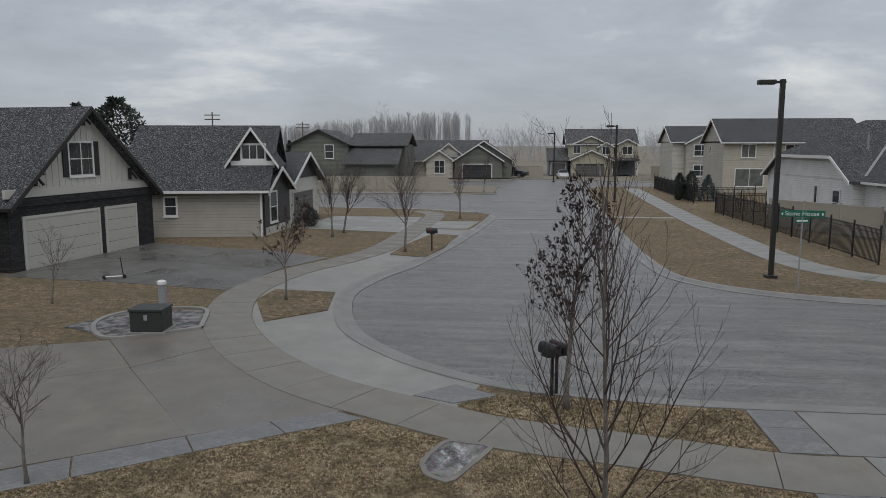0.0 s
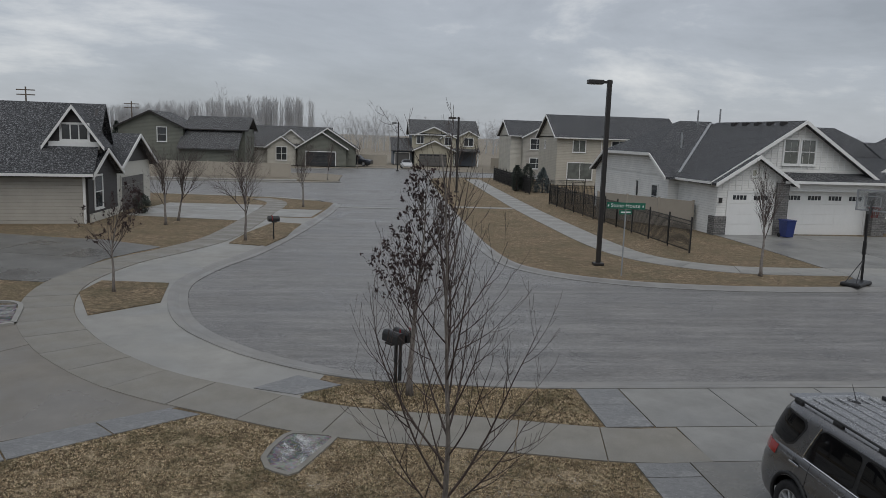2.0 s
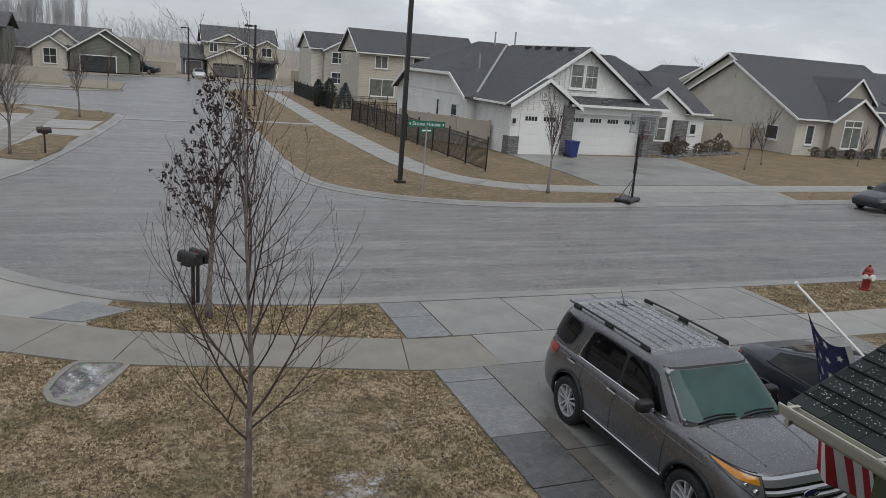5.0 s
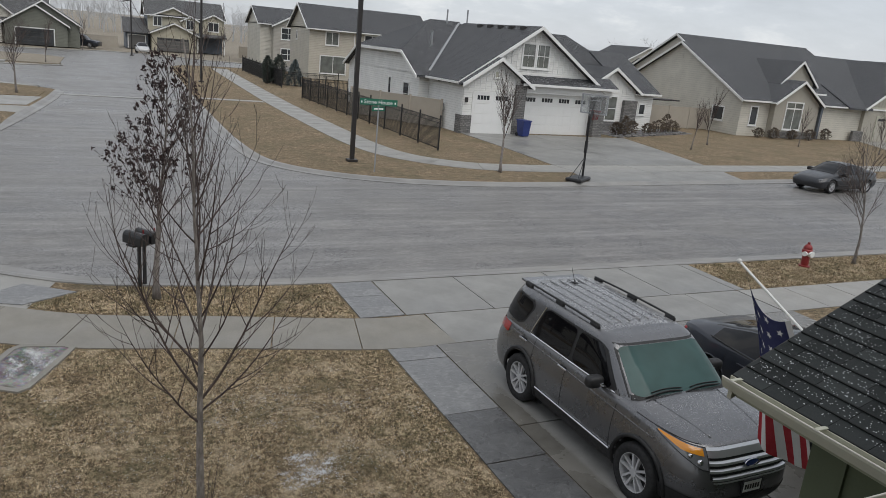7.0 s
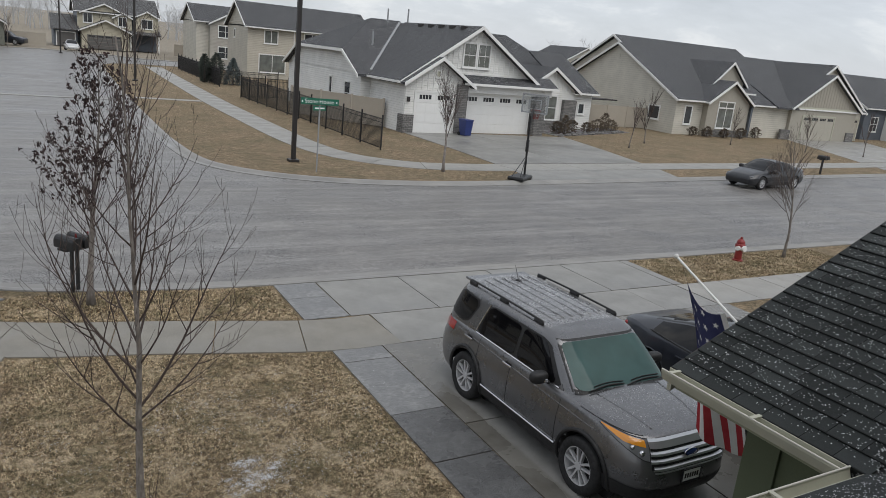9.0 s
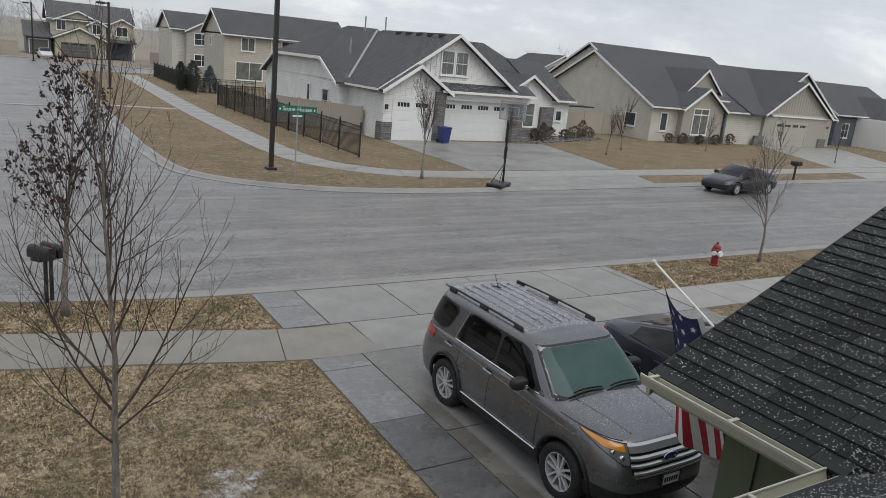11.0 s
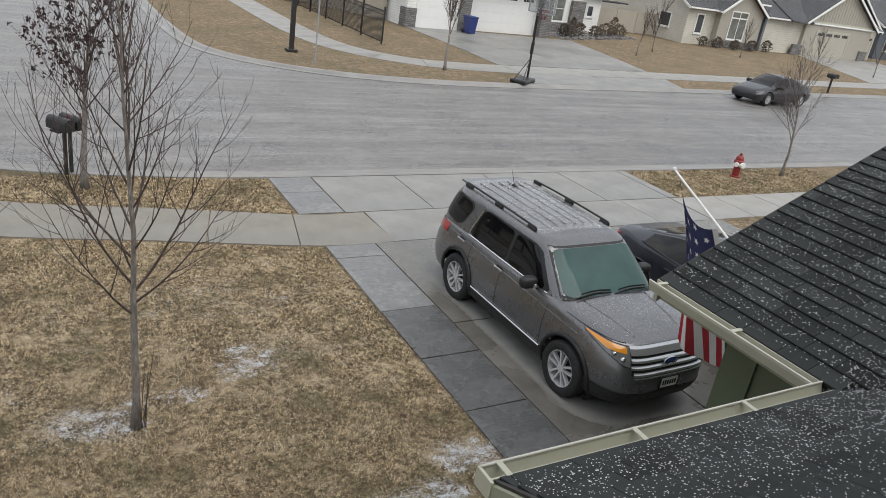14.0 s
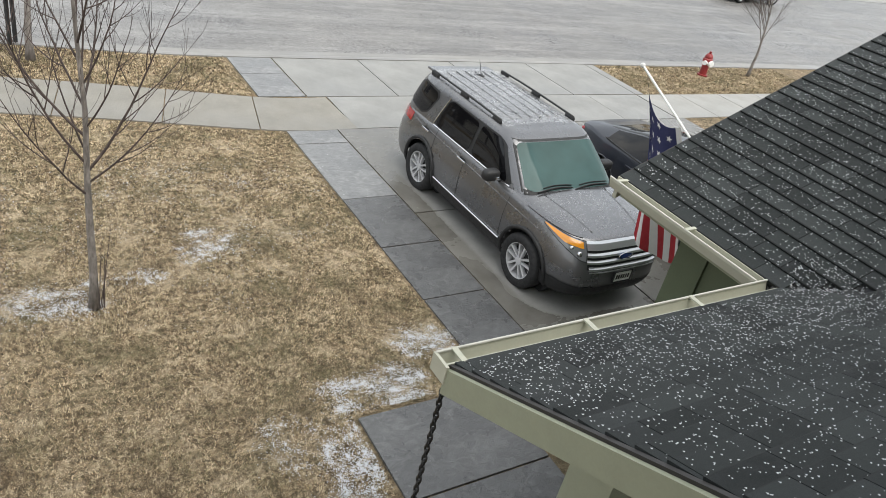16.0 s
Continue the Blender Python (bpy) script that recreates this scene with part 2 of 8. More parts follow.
def near_shingle_material():
    k = Mat("asphalt_shingle_tab")
    grain = k.noise(260, 3, 0.8)
    rnd = k.random()
    isl = k.island()
    base = k.mix(k.math("FRACT", k.math("ADD", rnd, isl)), (0.010, 0.0122, 0.0120), (0.034, 0.0390, 0.0385))
    col = k.mix(k.ramp(grain, (0.5, 0.0), (0.72, 0.4)), base, (0.055, 0.060, 0.063))
    blot = k.noise(6, 4, 0.6)
    col = k.mix(k.ramp(blot, (0.42, 0.4), (0.6, 0.0)), col, (0.009, 0.0105, 0.0125))
    return k.done(col, k.ramp(blot, (0.35, 0.68), (0.65, 0.92)), bump=grain, strength=0.6, distance=0.003, Specular_IOR_Level=0.32)


SHINGLE_NEAR = near_shingle_material()
SHINGLE_EDGE = Mat("dark_shingle_edge").done((0.009, 0.0105, 0.0105), 0.85)


def siding_material(name, color, lap=0.15, depth=0.5):
    k = Mat(name)
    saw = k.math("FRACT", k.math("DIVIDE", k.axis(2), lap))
    dirt = k.noise(0.9, 5, 0.6)
    fine = k.noise(40, 3, 0.6)
    dark = tuple(c * 0.80 for c in color)
    col = k.mix(k.ramp(dirt, (0.35, 0.7), (0.65, 0.0)), color, dark)
    col = k.mix(k.ramp(fine, (0.4, 0.14), (0.6, 0.0)), col, tuple(c * 0.6 for c in color))
    # lap shadow painted into the colour, a dark line at every board's foot
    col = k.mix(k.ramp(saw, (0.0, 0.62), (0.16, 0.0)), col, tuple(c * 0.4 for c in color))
    return k.done(col, 0.6, bump=k.math("MULTIPLY", saw, -1.0), strength=min(1.0, depth * 2), distance=0.04)


def paint_material(name, color, rough=0.5, grain=0.12, scale=6):
    k = Mat(name)
    a, b = k.noise(scale, 5, 0.6), k.noise(scale * 9, 3, 0.6)
    col = k.mix(k.ramp(a, (0.35, grain * 2.2), (0.65, 0.0)), color, tuple(c * 0.68 for c in color))
    col = k.mix(k.ramp(b, (0.4, grain), (0.6, 0.0)), col, tuple(c * 0.6 for c in color))
    return k.done(col, k.ramp(a, (0.3, min(1, rough * 1.25)), (0.7, rough * 0.85)), bump=b, strength=0.12, distance=0.004)


def stone_material(name, a, b, mortar, width=0.32, row=0.11):
    k = Mat(name)
    t = k.n.new("ShaderNodeTexBrick")
    for key, v in (("Scale", 1.0), ("Mortar Size", 0.012), ("Brick Width", width), ("Row Height", row)):
        t.inputs[key].default_value = v
    t.inputs["Color1"].default_value, t.inputs["Color2"].default_value, t.inputs["Mortar"].default_value = (*a, 1), (*b, 1), (*mortar, 1)
    s = k.n.new("ShaderNodeCombineXYZ")
    k.l.new(k.math("ADD", k.axis(0), k.axis(1)), s.inputs[0])
    k.l.new(k.axis(2), s.inputs[1])
    k.l.new(s.outputs[0], t.inputs["Vector"])
    n = k.noise(9, 5, 0.65)
    col = k.mix(k.ramp(n, (0.35, 0.6), (0.65, 0.0)), t.outputs["Color"], tuple(c * 0.5 for c in a))
    return k.done(col, 0.8, bump=k.math("ADD", t.outputs["Fac"], k.math("MULTIPLY", n, -0.6)), strength=0.7, distance=-0.04)


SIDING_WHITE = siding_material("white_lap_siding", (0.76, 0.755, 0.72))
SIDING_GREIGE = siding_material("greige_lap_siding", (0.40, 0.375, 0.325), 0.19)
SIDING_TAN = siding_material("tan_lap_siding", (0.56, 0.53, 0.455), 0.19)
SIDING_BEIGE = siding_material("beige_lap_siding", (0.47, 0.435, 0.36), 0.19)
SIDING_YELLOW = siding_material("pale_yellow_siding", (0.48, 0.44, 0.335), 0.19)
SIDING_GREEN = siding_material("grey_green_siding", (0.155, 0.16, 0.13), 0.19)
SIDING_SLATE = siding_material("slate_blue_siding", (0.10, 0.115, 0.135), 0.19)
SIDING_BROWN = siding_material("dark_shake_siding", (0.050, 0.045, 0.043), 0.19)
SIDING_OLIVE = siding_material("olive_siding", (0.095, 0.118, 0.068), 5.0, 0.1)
BOARD_TAN = paint_material("tan_board", (0.38, 0.355, 0.30))
WHITE = paint_material("white_paint", (0.78, 0.78, 0.76), 0.45, 0.07)
CREAM = paint_material("cream_board", (0.58, 0.565, 0.51), 0.5, 0.08)
TRIM_TAN = paint_material("tan_trim", (0.46, 0.455, 0.37), 0.45, 0.08)
GUTTER_SAGE = paint_material("sage_gutter_paint", (0.30, 0.315, 0.235), 0.4, 0.08)
DOOR_WHITE = paint_material("garage_white", (0.78, 0.78, 0.76), 0.45, 0.05, 2)
DOOR_CREAM = paint_material("garage_cream", (0.52, 0.505, 0.45), 0.45, 0.06, 2)
DOOR_TAN = paint_material("garage_tan", (0.42, 0.395, 0.335), 0.45, 0.06, 2)
DOOR_GREY = paint_material("garage_grey", (0.12, 0.115, 0.11), 0.45, 0.06, 2)
BLACK_METAL = paint_material("black_metal", (0.014, 0.014, 0.015), 0.4, 0.1, 12)
BROWN_METAL = paint_material("bronze_pole", (0.022, 0.019, 0.018), 0.45, 0.1, 8)
GALV = paint_material("galvanised_steel", (0.30, 0.31, 0.32), 0.4, 0.1, 10)
DARK_TRIM = paint_material("dark_brown_trim", (0.028, 0.025, 0.024), 0.55, 0.1)
VINYL_TAN = paint_material("tan_vinyl", (0.40, 0.36, 0.30), 0.5, 0.06, 2)
STONE_GREY = stone_material("grey_ledge_stone", (0.17, 0.165, 0.16), (0.30, 0.29, 0.275), (0.07, 0.07, 0.068))
STONE_BLACK = stone_material("black_ledge_stone", (0.020, 0.020, 0.022), (0.052, 0.052, 0.055), (0.012, 0.012, 0.012))
RED_PAINT = paint_material("hydrant_red", (0.24, 0.022, 0.022), 0.4, 0.15, 14)
BLUE_PLASTIC = paint_material("blue_bin_plastic", (0.018, 0.035, 0.16), 0.45, 0.1, 8)
GREEN_STEEL = paint_material("utility_green", (0.030, 0.037, 0.032), 0.45, 0.15, 8)
SIGN_GREEN = paint_material("sign_green", (0.010, 0.14, 0.085), 0.4, 0.05, 8)
WOOD_GREY = paint_material("weathered_wood", (0.13, 0.105, 0.085), 0.8, 0.2, 10)


def glass_pane_material(name, tint, rough=0.05, gloss=0.8):
    k = Mat(name)
    n = k.noise(1.3, 3, 0.5)
    col = k.mix(k.ramp(n, (0.4, 0.0), (0.6, 0.6)), tint, tuple(c * 0.5 for c in tint))
    return k.done(col, rough, Specular_IOR_Level=gloss)


PANE = glass_pane_material("window_glass", (0.05, 0.055, 0.06))
PANE_TEAL = glass_pane_material("window_glass_blinds", (0.16, 0.17, 0.155))


def bark_material(name, dark, light):
    k = Mat(name)
    n = k.noise(30, 5, 0.65, vec=k.stretch(1, 1, 0.25))
    b = k.noise(5, 3, 0.6)
    col = k.mix(k.ramp(b, (0.4, 0.5), (0.6, 0.0)), k.ramp(n, (0.3, dark), (0.7, light)), dark)
    return k.done(col, 0.85, bump=n, strength=0.5, distance=0.006)


BARK = bark_material("young_maple_bark", (0.10, 0.087, 0.078), (0.31, 0.28, 0.255))
TWIG = bark_material("dark_twig", (0.040, 0.029, 0.026), (0.115, 0.085, 0.075))
# bark for the distant trees, paled because air haze is put into its colour
BARK_HAZED = bark_material("hazed_far_bark", (0.40, 0.40, 0.405), (0.52, 0.52, 0.525))


def leaf_material(name, a, b):
    k = Mat(name)
    return k.done(k.mix(k.island(), a, b), 0.75)


DEAD_LEAF = leaf_material("withered_leaf", (0.014, 0.009, 0.010), (0.055, 0.028, 0.027))
NEEDLE = leaf_material("conifer_needle", (0.022, 0.030, 0.024), (0.065, 0.078, 0.062))
NEEDLE_BLUE = leaf_material("blue_spruce_needle", (0.05, 0.065, 0.065), (0.11, 0.13, 0.13))
SHRUB_LEAF = leaf_material("winter_shrub", (0.045, 0.030, 0.022), (0.10, 0.075, 0.045))
SNOW = Mat("wet_snow_grain").done((0.60, 0.61, 0.625), 0.5)


def mulch_material():
    k = Mat("gravel_mulch")
    v = k.voronoi(22, out="Color")
    n = k.noise(3, 4, 0.6)
    col = k.mix(0.6, k.mix(0.8, v, k.ramp(n, (0.35, (0.03, 0.027, 0.026)), (0.65, (0.16, 0.15, 0.145)))), k.ramp(n, (0.4, (0.03, 0.028, 0.027)), (0.62, (0.30, 0.295, 0.29))))
    return k.done(col, 0.9, bump=k.voronoi(22), strength=0.8, distance=0.03)


MULCH = mulch_material()


# ---- building helpers ----
def mesh_of(name, bm, material, smooth=False):
    me = bpy.data.meshes.new(name)
    bm.normal_update()
    bm.to_mesh(me)
    bm.free()
    for m in material if isinstance(material, (list, tuple)) else [material]:
        me.materials.append(m)
    if smooth:
        me.polygons.foreach_set("use_smooth", [True] * len(me.polygons))
    return me


def part(name, bm, material, parent=None, label="", smooth=False):
    ob = new(name, mesh_of(name, bm, material, smooth))
    ob.parent = parent
    return tagged(ob, label)


def thing(name, m, label, category, group="", kind=""):
    e = new(name)
    e.empty_display_size = 0.2
    e.matrix_world = m
    return tagged(e, label, category, group, kind)


def box(bm, x0, x1, y0, y1, z0, z1, m=None, bevel=0.0):
    vs = [bm.verts.new((x, y, z)) for z in (z0, z1) for x, y in ((x0, y0), (x1, y0), (x1, y1), (x0, y1))]
    fs = [(0, 3, 2, 1), (4, 5, 6, 7), (0, 1, 5, 4), (1, 2, 6, 5), (2, 3, 7, 6), (3, 0, 4, 7)]
    faces = [bm.faces.new([vs[i] for i in f]) for f in fs]
    if bevel:
        edges = list({e for f in faces for e in f.edges})
        got = bmesh.ops.bevel(bm, geom=edges, offset=bevel, segments=2, affect="EDGES", profile=0.5)
        vs = list({v for f in got["faces"] for v in f.verts} | {v for v in vs if v.is_valid})
    if m is not None:
        for v in vs:
            v.co = m @ v.co
    return bm


def prism(bm, pts, z0, z1):
    """An upright prism over a flat outline, listed counterclockwise."""
    a = [bm.verts.new((x, y, z0)) for x, y in pts]
    b = [bm.verts.new((x, y, z1)) for x, y in pts]
    n = len(pts)
    if n > 4:
        for i, j, l in tessellate_polygon([[Vector((x, y, 0)) for x, y in pts]]):
            p, q, r = pts[i], pts[j], pts[l]
            turn = (q[0] - p[0]) * (r[1] - p[1]) - (q[1] - p[1]) * (r[0] - p[0])
            if abs(turn) < 1e-9:
                continue
            bm.faces.new((b[i], b[j], b[l]) if turn > 0 else (b[i], b[l], b[j]))
            bm.faces.new((a[i], a[l], a[j]) if turn > 0 else (a[i], a[j], a[l]))
    else:
        bm.faces.new(b)
        bm.faces.new(a[::-1])
    for i in range(n):
        bm.faces.new((a[i], a[(i + 1) % n], b[(i + 1) % n], b[i]))
    return bm


def tube(bm, pts, radii, sides=8, caps=True):
    """A tapered tube along points."""
    rings = []
    pts = [Vector(p) for p in pts]
    side = None
    for i, p in enumerate(pts):
        d = (pts[min(i + 1, len(pts) - 1)] - pts[max(i - 1, 0)]).normalized()
        if side is None:
            side = d.orthogonal().normalized()
        side = (side - d * side.dot(d)).normalized()
        up = d.cross(side)
        r = radii[i] if isinstance(radii, (list, tuple)) else radii
        rings.append([bm.verts.new(p + (side * math.cos(a) + up * math.sin(a)) * r) for a in (2 * math.pi * k / sides for k in range(sides))])
    for a, b in zip(rings, rings[1:]):
        for k in range(sides):
            bm.faces.new((a[k], a[(k + 1) % sides], b[(k + 1) % sides], b[k]))
    if caps:
        bm.faces.new(rings[0][::-1])
        bm.faces.new(rings[-1])
    return bm


def smooth_line(pts, step=0.6):
    """A rounded line through plan points (Catmull-Rom), evenly stepped."""
    p = [Vector((*q, 0)) for q in pts]
    p = [p[0] * 2 - p[1], *p, p[-1] * 2 - p[-2]]
    out = []
    for a, b, c, d in zip(p, p[1:], p[2:], p[3:]):
        n = max(1, int((c - b).length / step))
        for i in range(n):
            t = i / n
            out.append(0.5 * ((2 * b) + (c - a) * t + (2 * a - 5 * b + 4 * c - d) * t * t + (3 * b - a - 3 * c + d) * t ** 3))
    out.append(p[-2])
    return [Vector((v.x, v.y)) for v in out]


def offset_line(line, d):
    """The line moved d to its left."""
    out = []
    for i, p in enumerate(line):
        t = (line[min(i + 1, len(line) - 1)] - line[max(i - 1, 0)]).normalized()
        out.append(p + Vector((-t.y, t.x)) * d)
    return out


def sweep(bm, line, profile):
    """A band along a plan line; profile holds (offset to the left, height)."""
    cols = [[bm.verts.new((q.x, q.y, z)) for q in offset_line(line, d)] for d, z in profile]
    for a, b in zip(cols, cols[1:]):
        for i in range(len(line) - 1):
            bm.faces.new((a[i], a[i + 1], b[i + 1], b[i]))
    return bm


def slab3(bm, pts, thick):
    """A slab under a flat 3D outline listed counterclockwise from above, with shingle coordinates in metres."""
    uv = bm.loops.layers.uv.verify()
    p = [Vector(q) for q in pts]
    n = (p[1] - p[0]).cross(p[2] - p[1]).normalized()
    along = Vector((0, 0, 1)).cross(n)
    along = along.normalized() if along.length > 1e-4 else Vector((1, 0, 0))
    up = n.cross(along)
    a = [bm.verts.new(q) for q in p]
    b = [bm.verts.new(q - Vector((0, 0, thick))) for q in p]
    k = len(p)
    faces = [bm.faces.new(a), bm.faces.new(b[::-1])] + [bm.faces.new((b[i], b[(i + 1) % k], a[(i + 1) % k], a[i])) for i in range(k)]
    for f in faces:
        for loop in f.loops:
            loop[uv].uv = (loop.vert.co.dot(along), loop.vert.co.dot(up))
    return bm


RUBBER_BIN = paint_material("black_rubber", (0.015, 0.015, 0.016), 0.75, 0.15, 20)
BACKBOARD = Mat("clear_backboard").done((0.75, 0.77, 0.78), 0.08, Transmission_Weight=0.92, IOR=1.15)


# ---- ground, road, kerbs, pavements ----
bm = bmesh.new()
box(bm, -1500, 1500, -600, 2400, -0.6, -0.13)
tagged(part("ground", bm, GRASS_HAZED), "wide flat ground of dormant winter grass", "ground", kind="structure")

KERB_WEST = smooth_line([(-2.6, 57), (-3.0, 50.7), (-4.0, 41.4), (-5.2, 33.5), (-6.3, 29.3), (-6.65, 25.5), (-5.45, 20.9), (-3.55, 18.1), (-1.6, 16.45), (-0.3, 15.78), (1.0, 15.45), (2.8, 15.17), (4.5, 15.06), (7, 15.05), (11, 15.05), (18, 15.05), (30, 15.05), (50, 15.05), (90, 15.05), (140, 15.05)])
KERB_EAST = smooth_line([(140, 35.5), (90, 31.6), (60, 29.5), (52, 28.95), (43, 28.3), (32, 27.6), (26, 27.2), (21, 26.8), (17, 26.5), (14.5, 26.5), (12.6, 26.7), (10.5, 27.2), (8.5, 28.25), (7.1, 29.7), (6.35, 31.6), (6.05, 36), (6.04, 41.3), (6.25, 54), (6.6, 66), (7.3, 85), (7.8, 91.5), (10, 95.5), (15, 97), (22, 97.2), (40, 97.2), (80, 97.2), (140, 97.2)])
KERB_PROFILE = [(0.0, -0.14), (0.0, 0.03), (0.13, 0.03), (0.20, 0.012), (0.34, -0.052), (0.40, -0.056), (0.62, -0.046), (0.62, -0.14)]
for line, name in ((KERB_WEST, "kerb_west"), (KERB_EAST, "kerb_east")):
    tagged(part(name, sweep(bmesh.new(), line, KERB_PROFILE), CURB), "rolled grey concrete kerb and gutter along the road", "kerb", kind="structure")

edge = [(p.x, p.y) for p in offset_line(KERB_WEST, 0.63)] + [(p.x, p.y) for p in offset_line(KERB_EAST, 0.63)]
edge += [(140, 108), (30, 108.5), (14, 110), (9, 115), (2, 117), (-4, 113), (-9, 108), (-70, 107), (-70, 99), (-8, 98.5), (-4, 95), (-3, 81.5), (-6, 79.6), (-22, 78), (-90, 77), (-90, 63.5), (-20, 63), (-8, 61.4), (-3.6, 59)]
tagged(part("road", prism(bmesh.new(), edge, -0.3, -0.066), ASPHALT), "damp grey asphalt street with a wide curved bulb", "road", kind="structure")

lawn_edge = [(p.x, p.y) for p in KERB_WEST][::-1] + [(-4.2, 58.6), (-8, 61.0), (-20, 62.6), (-90, 63.1), (-90, -60), (140, -60)]
tagged(part("lawn_west", prism(bmesh.new(), lawn_edge, -0.3, 0.0), GRASS), "dormant straw-brown lawn beside the street", "lawn", kind="structure")
lawn_edge = [(p.x, p.y) for p in KERB_EAST][::-1]
tagged(part("lawn_east", prism(bmesh.new(), lawn_edge, -0.3, 0.0), GRASS), "dormant brown lawn beyond the street", "lawn", kind="structure")

bm = bmesh.new()
box(bm, -2.4, 6.2, 54.15, 54.75, -0.1, -0.035)
tagged(part("cross_gutter", bm, CONCRETE), "pale concrete valley gutter across the road", "gutter", kind="structure")
bm = bmesh.new()
prism(bm, [(-3.0, 81.6), (-3.2, 82.1), (-6.2, 80.2), (-22, 78.6), (-90, 77.6), (-90, 77.1), (-22, 78.1), (-6.0, 79.7)][::-1], -0.14, 0.02)
prism(bm, [(-90, 63.0), (-20, 62.5), (-8, 60.9), (-4.2, 58.5), (-3.7, 59.0), (-8, 61.5), (-20, 63.1), (-90, 63.6)], -0.14, 0.02)
prism(bm, [(-90, 80.5), (-22, 81.3), (-8, 82.5), (-8, 84.0), (-22, 83.0), (-90, 82.2)], -0.14, 0.01)
prism(bm, [(-24, 107.2), (-9, 108.2), (-4, 113.2), (2, 117.2), (9, 115.2), (14, 110.2), (30, 108.7), (140, 108.2), (140, 109), (30, 109.5), (14.4, 111), (9.5, 116), (2, 118), (-4.6, 113.9), (-9.4, 109), (-24, 108)][::-1], -0.14, 0.02)
tagged(part("kerb_far", bm, CONCRETE), "pale concrete kerbs and walk of the side street", "kerb", kind="structure")
bm = bmesh.new()
prism(bm, [(-10, 98), (-10, 84.2), (-3.4, 83.5), (-3.3, 95), (-6, 98)][::-1], -0.14, -0.01)
prism(bm, [(-90, 98), (-90, 83), (-10, 84.2), (-10, 98)][::-1], -0.14, -0.02)
tagged(part("lawn_far", bm, GRASS_HAZED), "far corner lawn of dormant grass", "lawn", kind="structure")


def slabs(name, label, pieces, material, z0=-0.12, z1=0.02, gap=0.012, bed=True):
    """A pavement of separate slabs, each shrunk by the joint, over a dark bed."""
    top = thing(name, Matrix(), label, "pavement", kind="structure")
    for q in pieces:
        c = sum((Vector(p) for p in q), Vector((0, 0))) / len(q)
        pts = []
        for p in q:
            d = Vector(p) - c
            pts.append((d.x - math.copysign(min(gap, abs(d.x)), d.x), d.y - math.copysign(min(gap, abs(d.y)), d.y)))
        ob = part("slab", prism(bmesh.new(), pts, z0, z1), material, top)
        ob.location = (c.x, c.y, random.uniform(-0.003, 0.003))
    return top


def walk_pieces(line, width, length=1.5):
    a, b = offset_line(line, width / 2), offset_line(line, -width / 2)
    out, run, last = [], 0.0, 0
    for i in range(1, len(line)):
        run += (line[i] - line[i - 1]).length
        if run >= length or i == len(line) - 1:
            out.append([tuple(p) for p in (b[last], *b[last + 1:i], b[i], a[i], *a[last + 1:i][::-1], a[last])])
            last, run = i, 0.0
    return out


WALK_SOUTH = smooth_line([(5.95, 12.1), (4.6, 12.12), (2, 12.75), (-0.55, 13.36), (-2.7, 14.45), (-4.3, 15.35), (-5.8, 16.6), (-7.6, 18.75), (-9.3, 21.9), (-10.2, 25.8), (-9.75, 30), (-8.4, 33.5), (-7.3, 38), (-6.85, 48.5), (-6.8, 56), (-8.5, 59.5)], 0.38)
slabs("pavement_south", "curved pale aggregate concrete pavement with joints", walk_pieces(WALK_SOUTH, 1.5)[::1], AGGREGATE, gap=0.010)
WALK_EAST = smooth_line([(90, 35.2), (60, 32.9), (50, 32.0), (38, 31.2), (29.7, 30.6), (22, 30.0), (18.5, 29.9), (15.6, 30.4), (13.2, 32.6), (12.3, 36.5), (12.1, 45), (12.1, 56), (12.6, 75), (13.2, 93)], 0.5)
slabs("pavement_east", "pale concrete pavement across the street", walk_pieces(WALK_EAST, 1.85, 2.0), CONCRETE)
slabs("pavement_link", "narrow concrete path across the verge", [[(6.7, 55.4), (11.1, 55.2), (11.1, 56.1), (6.7, 56.3)]], CONCRETE)

# the drive with the estate car: border of stamped slate, apron and slabs
def stamped(y0, y1):
    return [(4.57, y0), (5.54, y0), (5.54, y1), (4.57, y1)]


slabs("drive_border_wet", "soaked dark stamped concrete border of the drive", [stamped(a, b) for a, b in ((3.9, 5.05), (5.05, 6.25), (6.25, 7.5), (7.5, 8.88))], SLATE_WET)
slabs("drive_border", "stamped slate-grey concrete border of the drive", [stamped(8.88, 10.82), stamped(10.82, 11.37), stamped(12.9, 14.1), stamped(14.1, 15.05)], SLATE)
xs, ys = [5.54, 7.9, 10.25, 12.6, 14.9], [-1.0, 1.6, 5.0, 8.3, 11.36]
slabs("drive", "wet grey concrete drive with a dry patch under the suv", [[(x0, y0), (x1, y0), (x1, y1), (x0, y1)] for x0, x1 in zip(xs, xs[1:]) for y0, y1 in zip(ys, ys[1:])], DRIVE_NEAR)
slabs("drive_walk", "damp concrete pavement crossing the drive", [[(x0, 11.37), (x1, 11.37), (x1, 12.88), (x0, 12.88)] for x0, x1 in ((5.95, 8.3), (8.3, 10.6), (10.6, 12.9), (12.9, 14.62))], DRIVE_MID)
slabs("drive_apron", "damp concrete apron between pavement and kerb", [[(x0, 12.89), (x1, 12.89), (x1, 15.04), (x0, 15.04)] for x0, x1 in ((5.55, 7.6), (7.6, 10.1), (10.1, 12.5), (12.5, 14.62))] + [[(14.64, 12.9), (14.95, 12.9), (14.95, 15.04), (14.64, 15.04)]], DRIVE_MID)
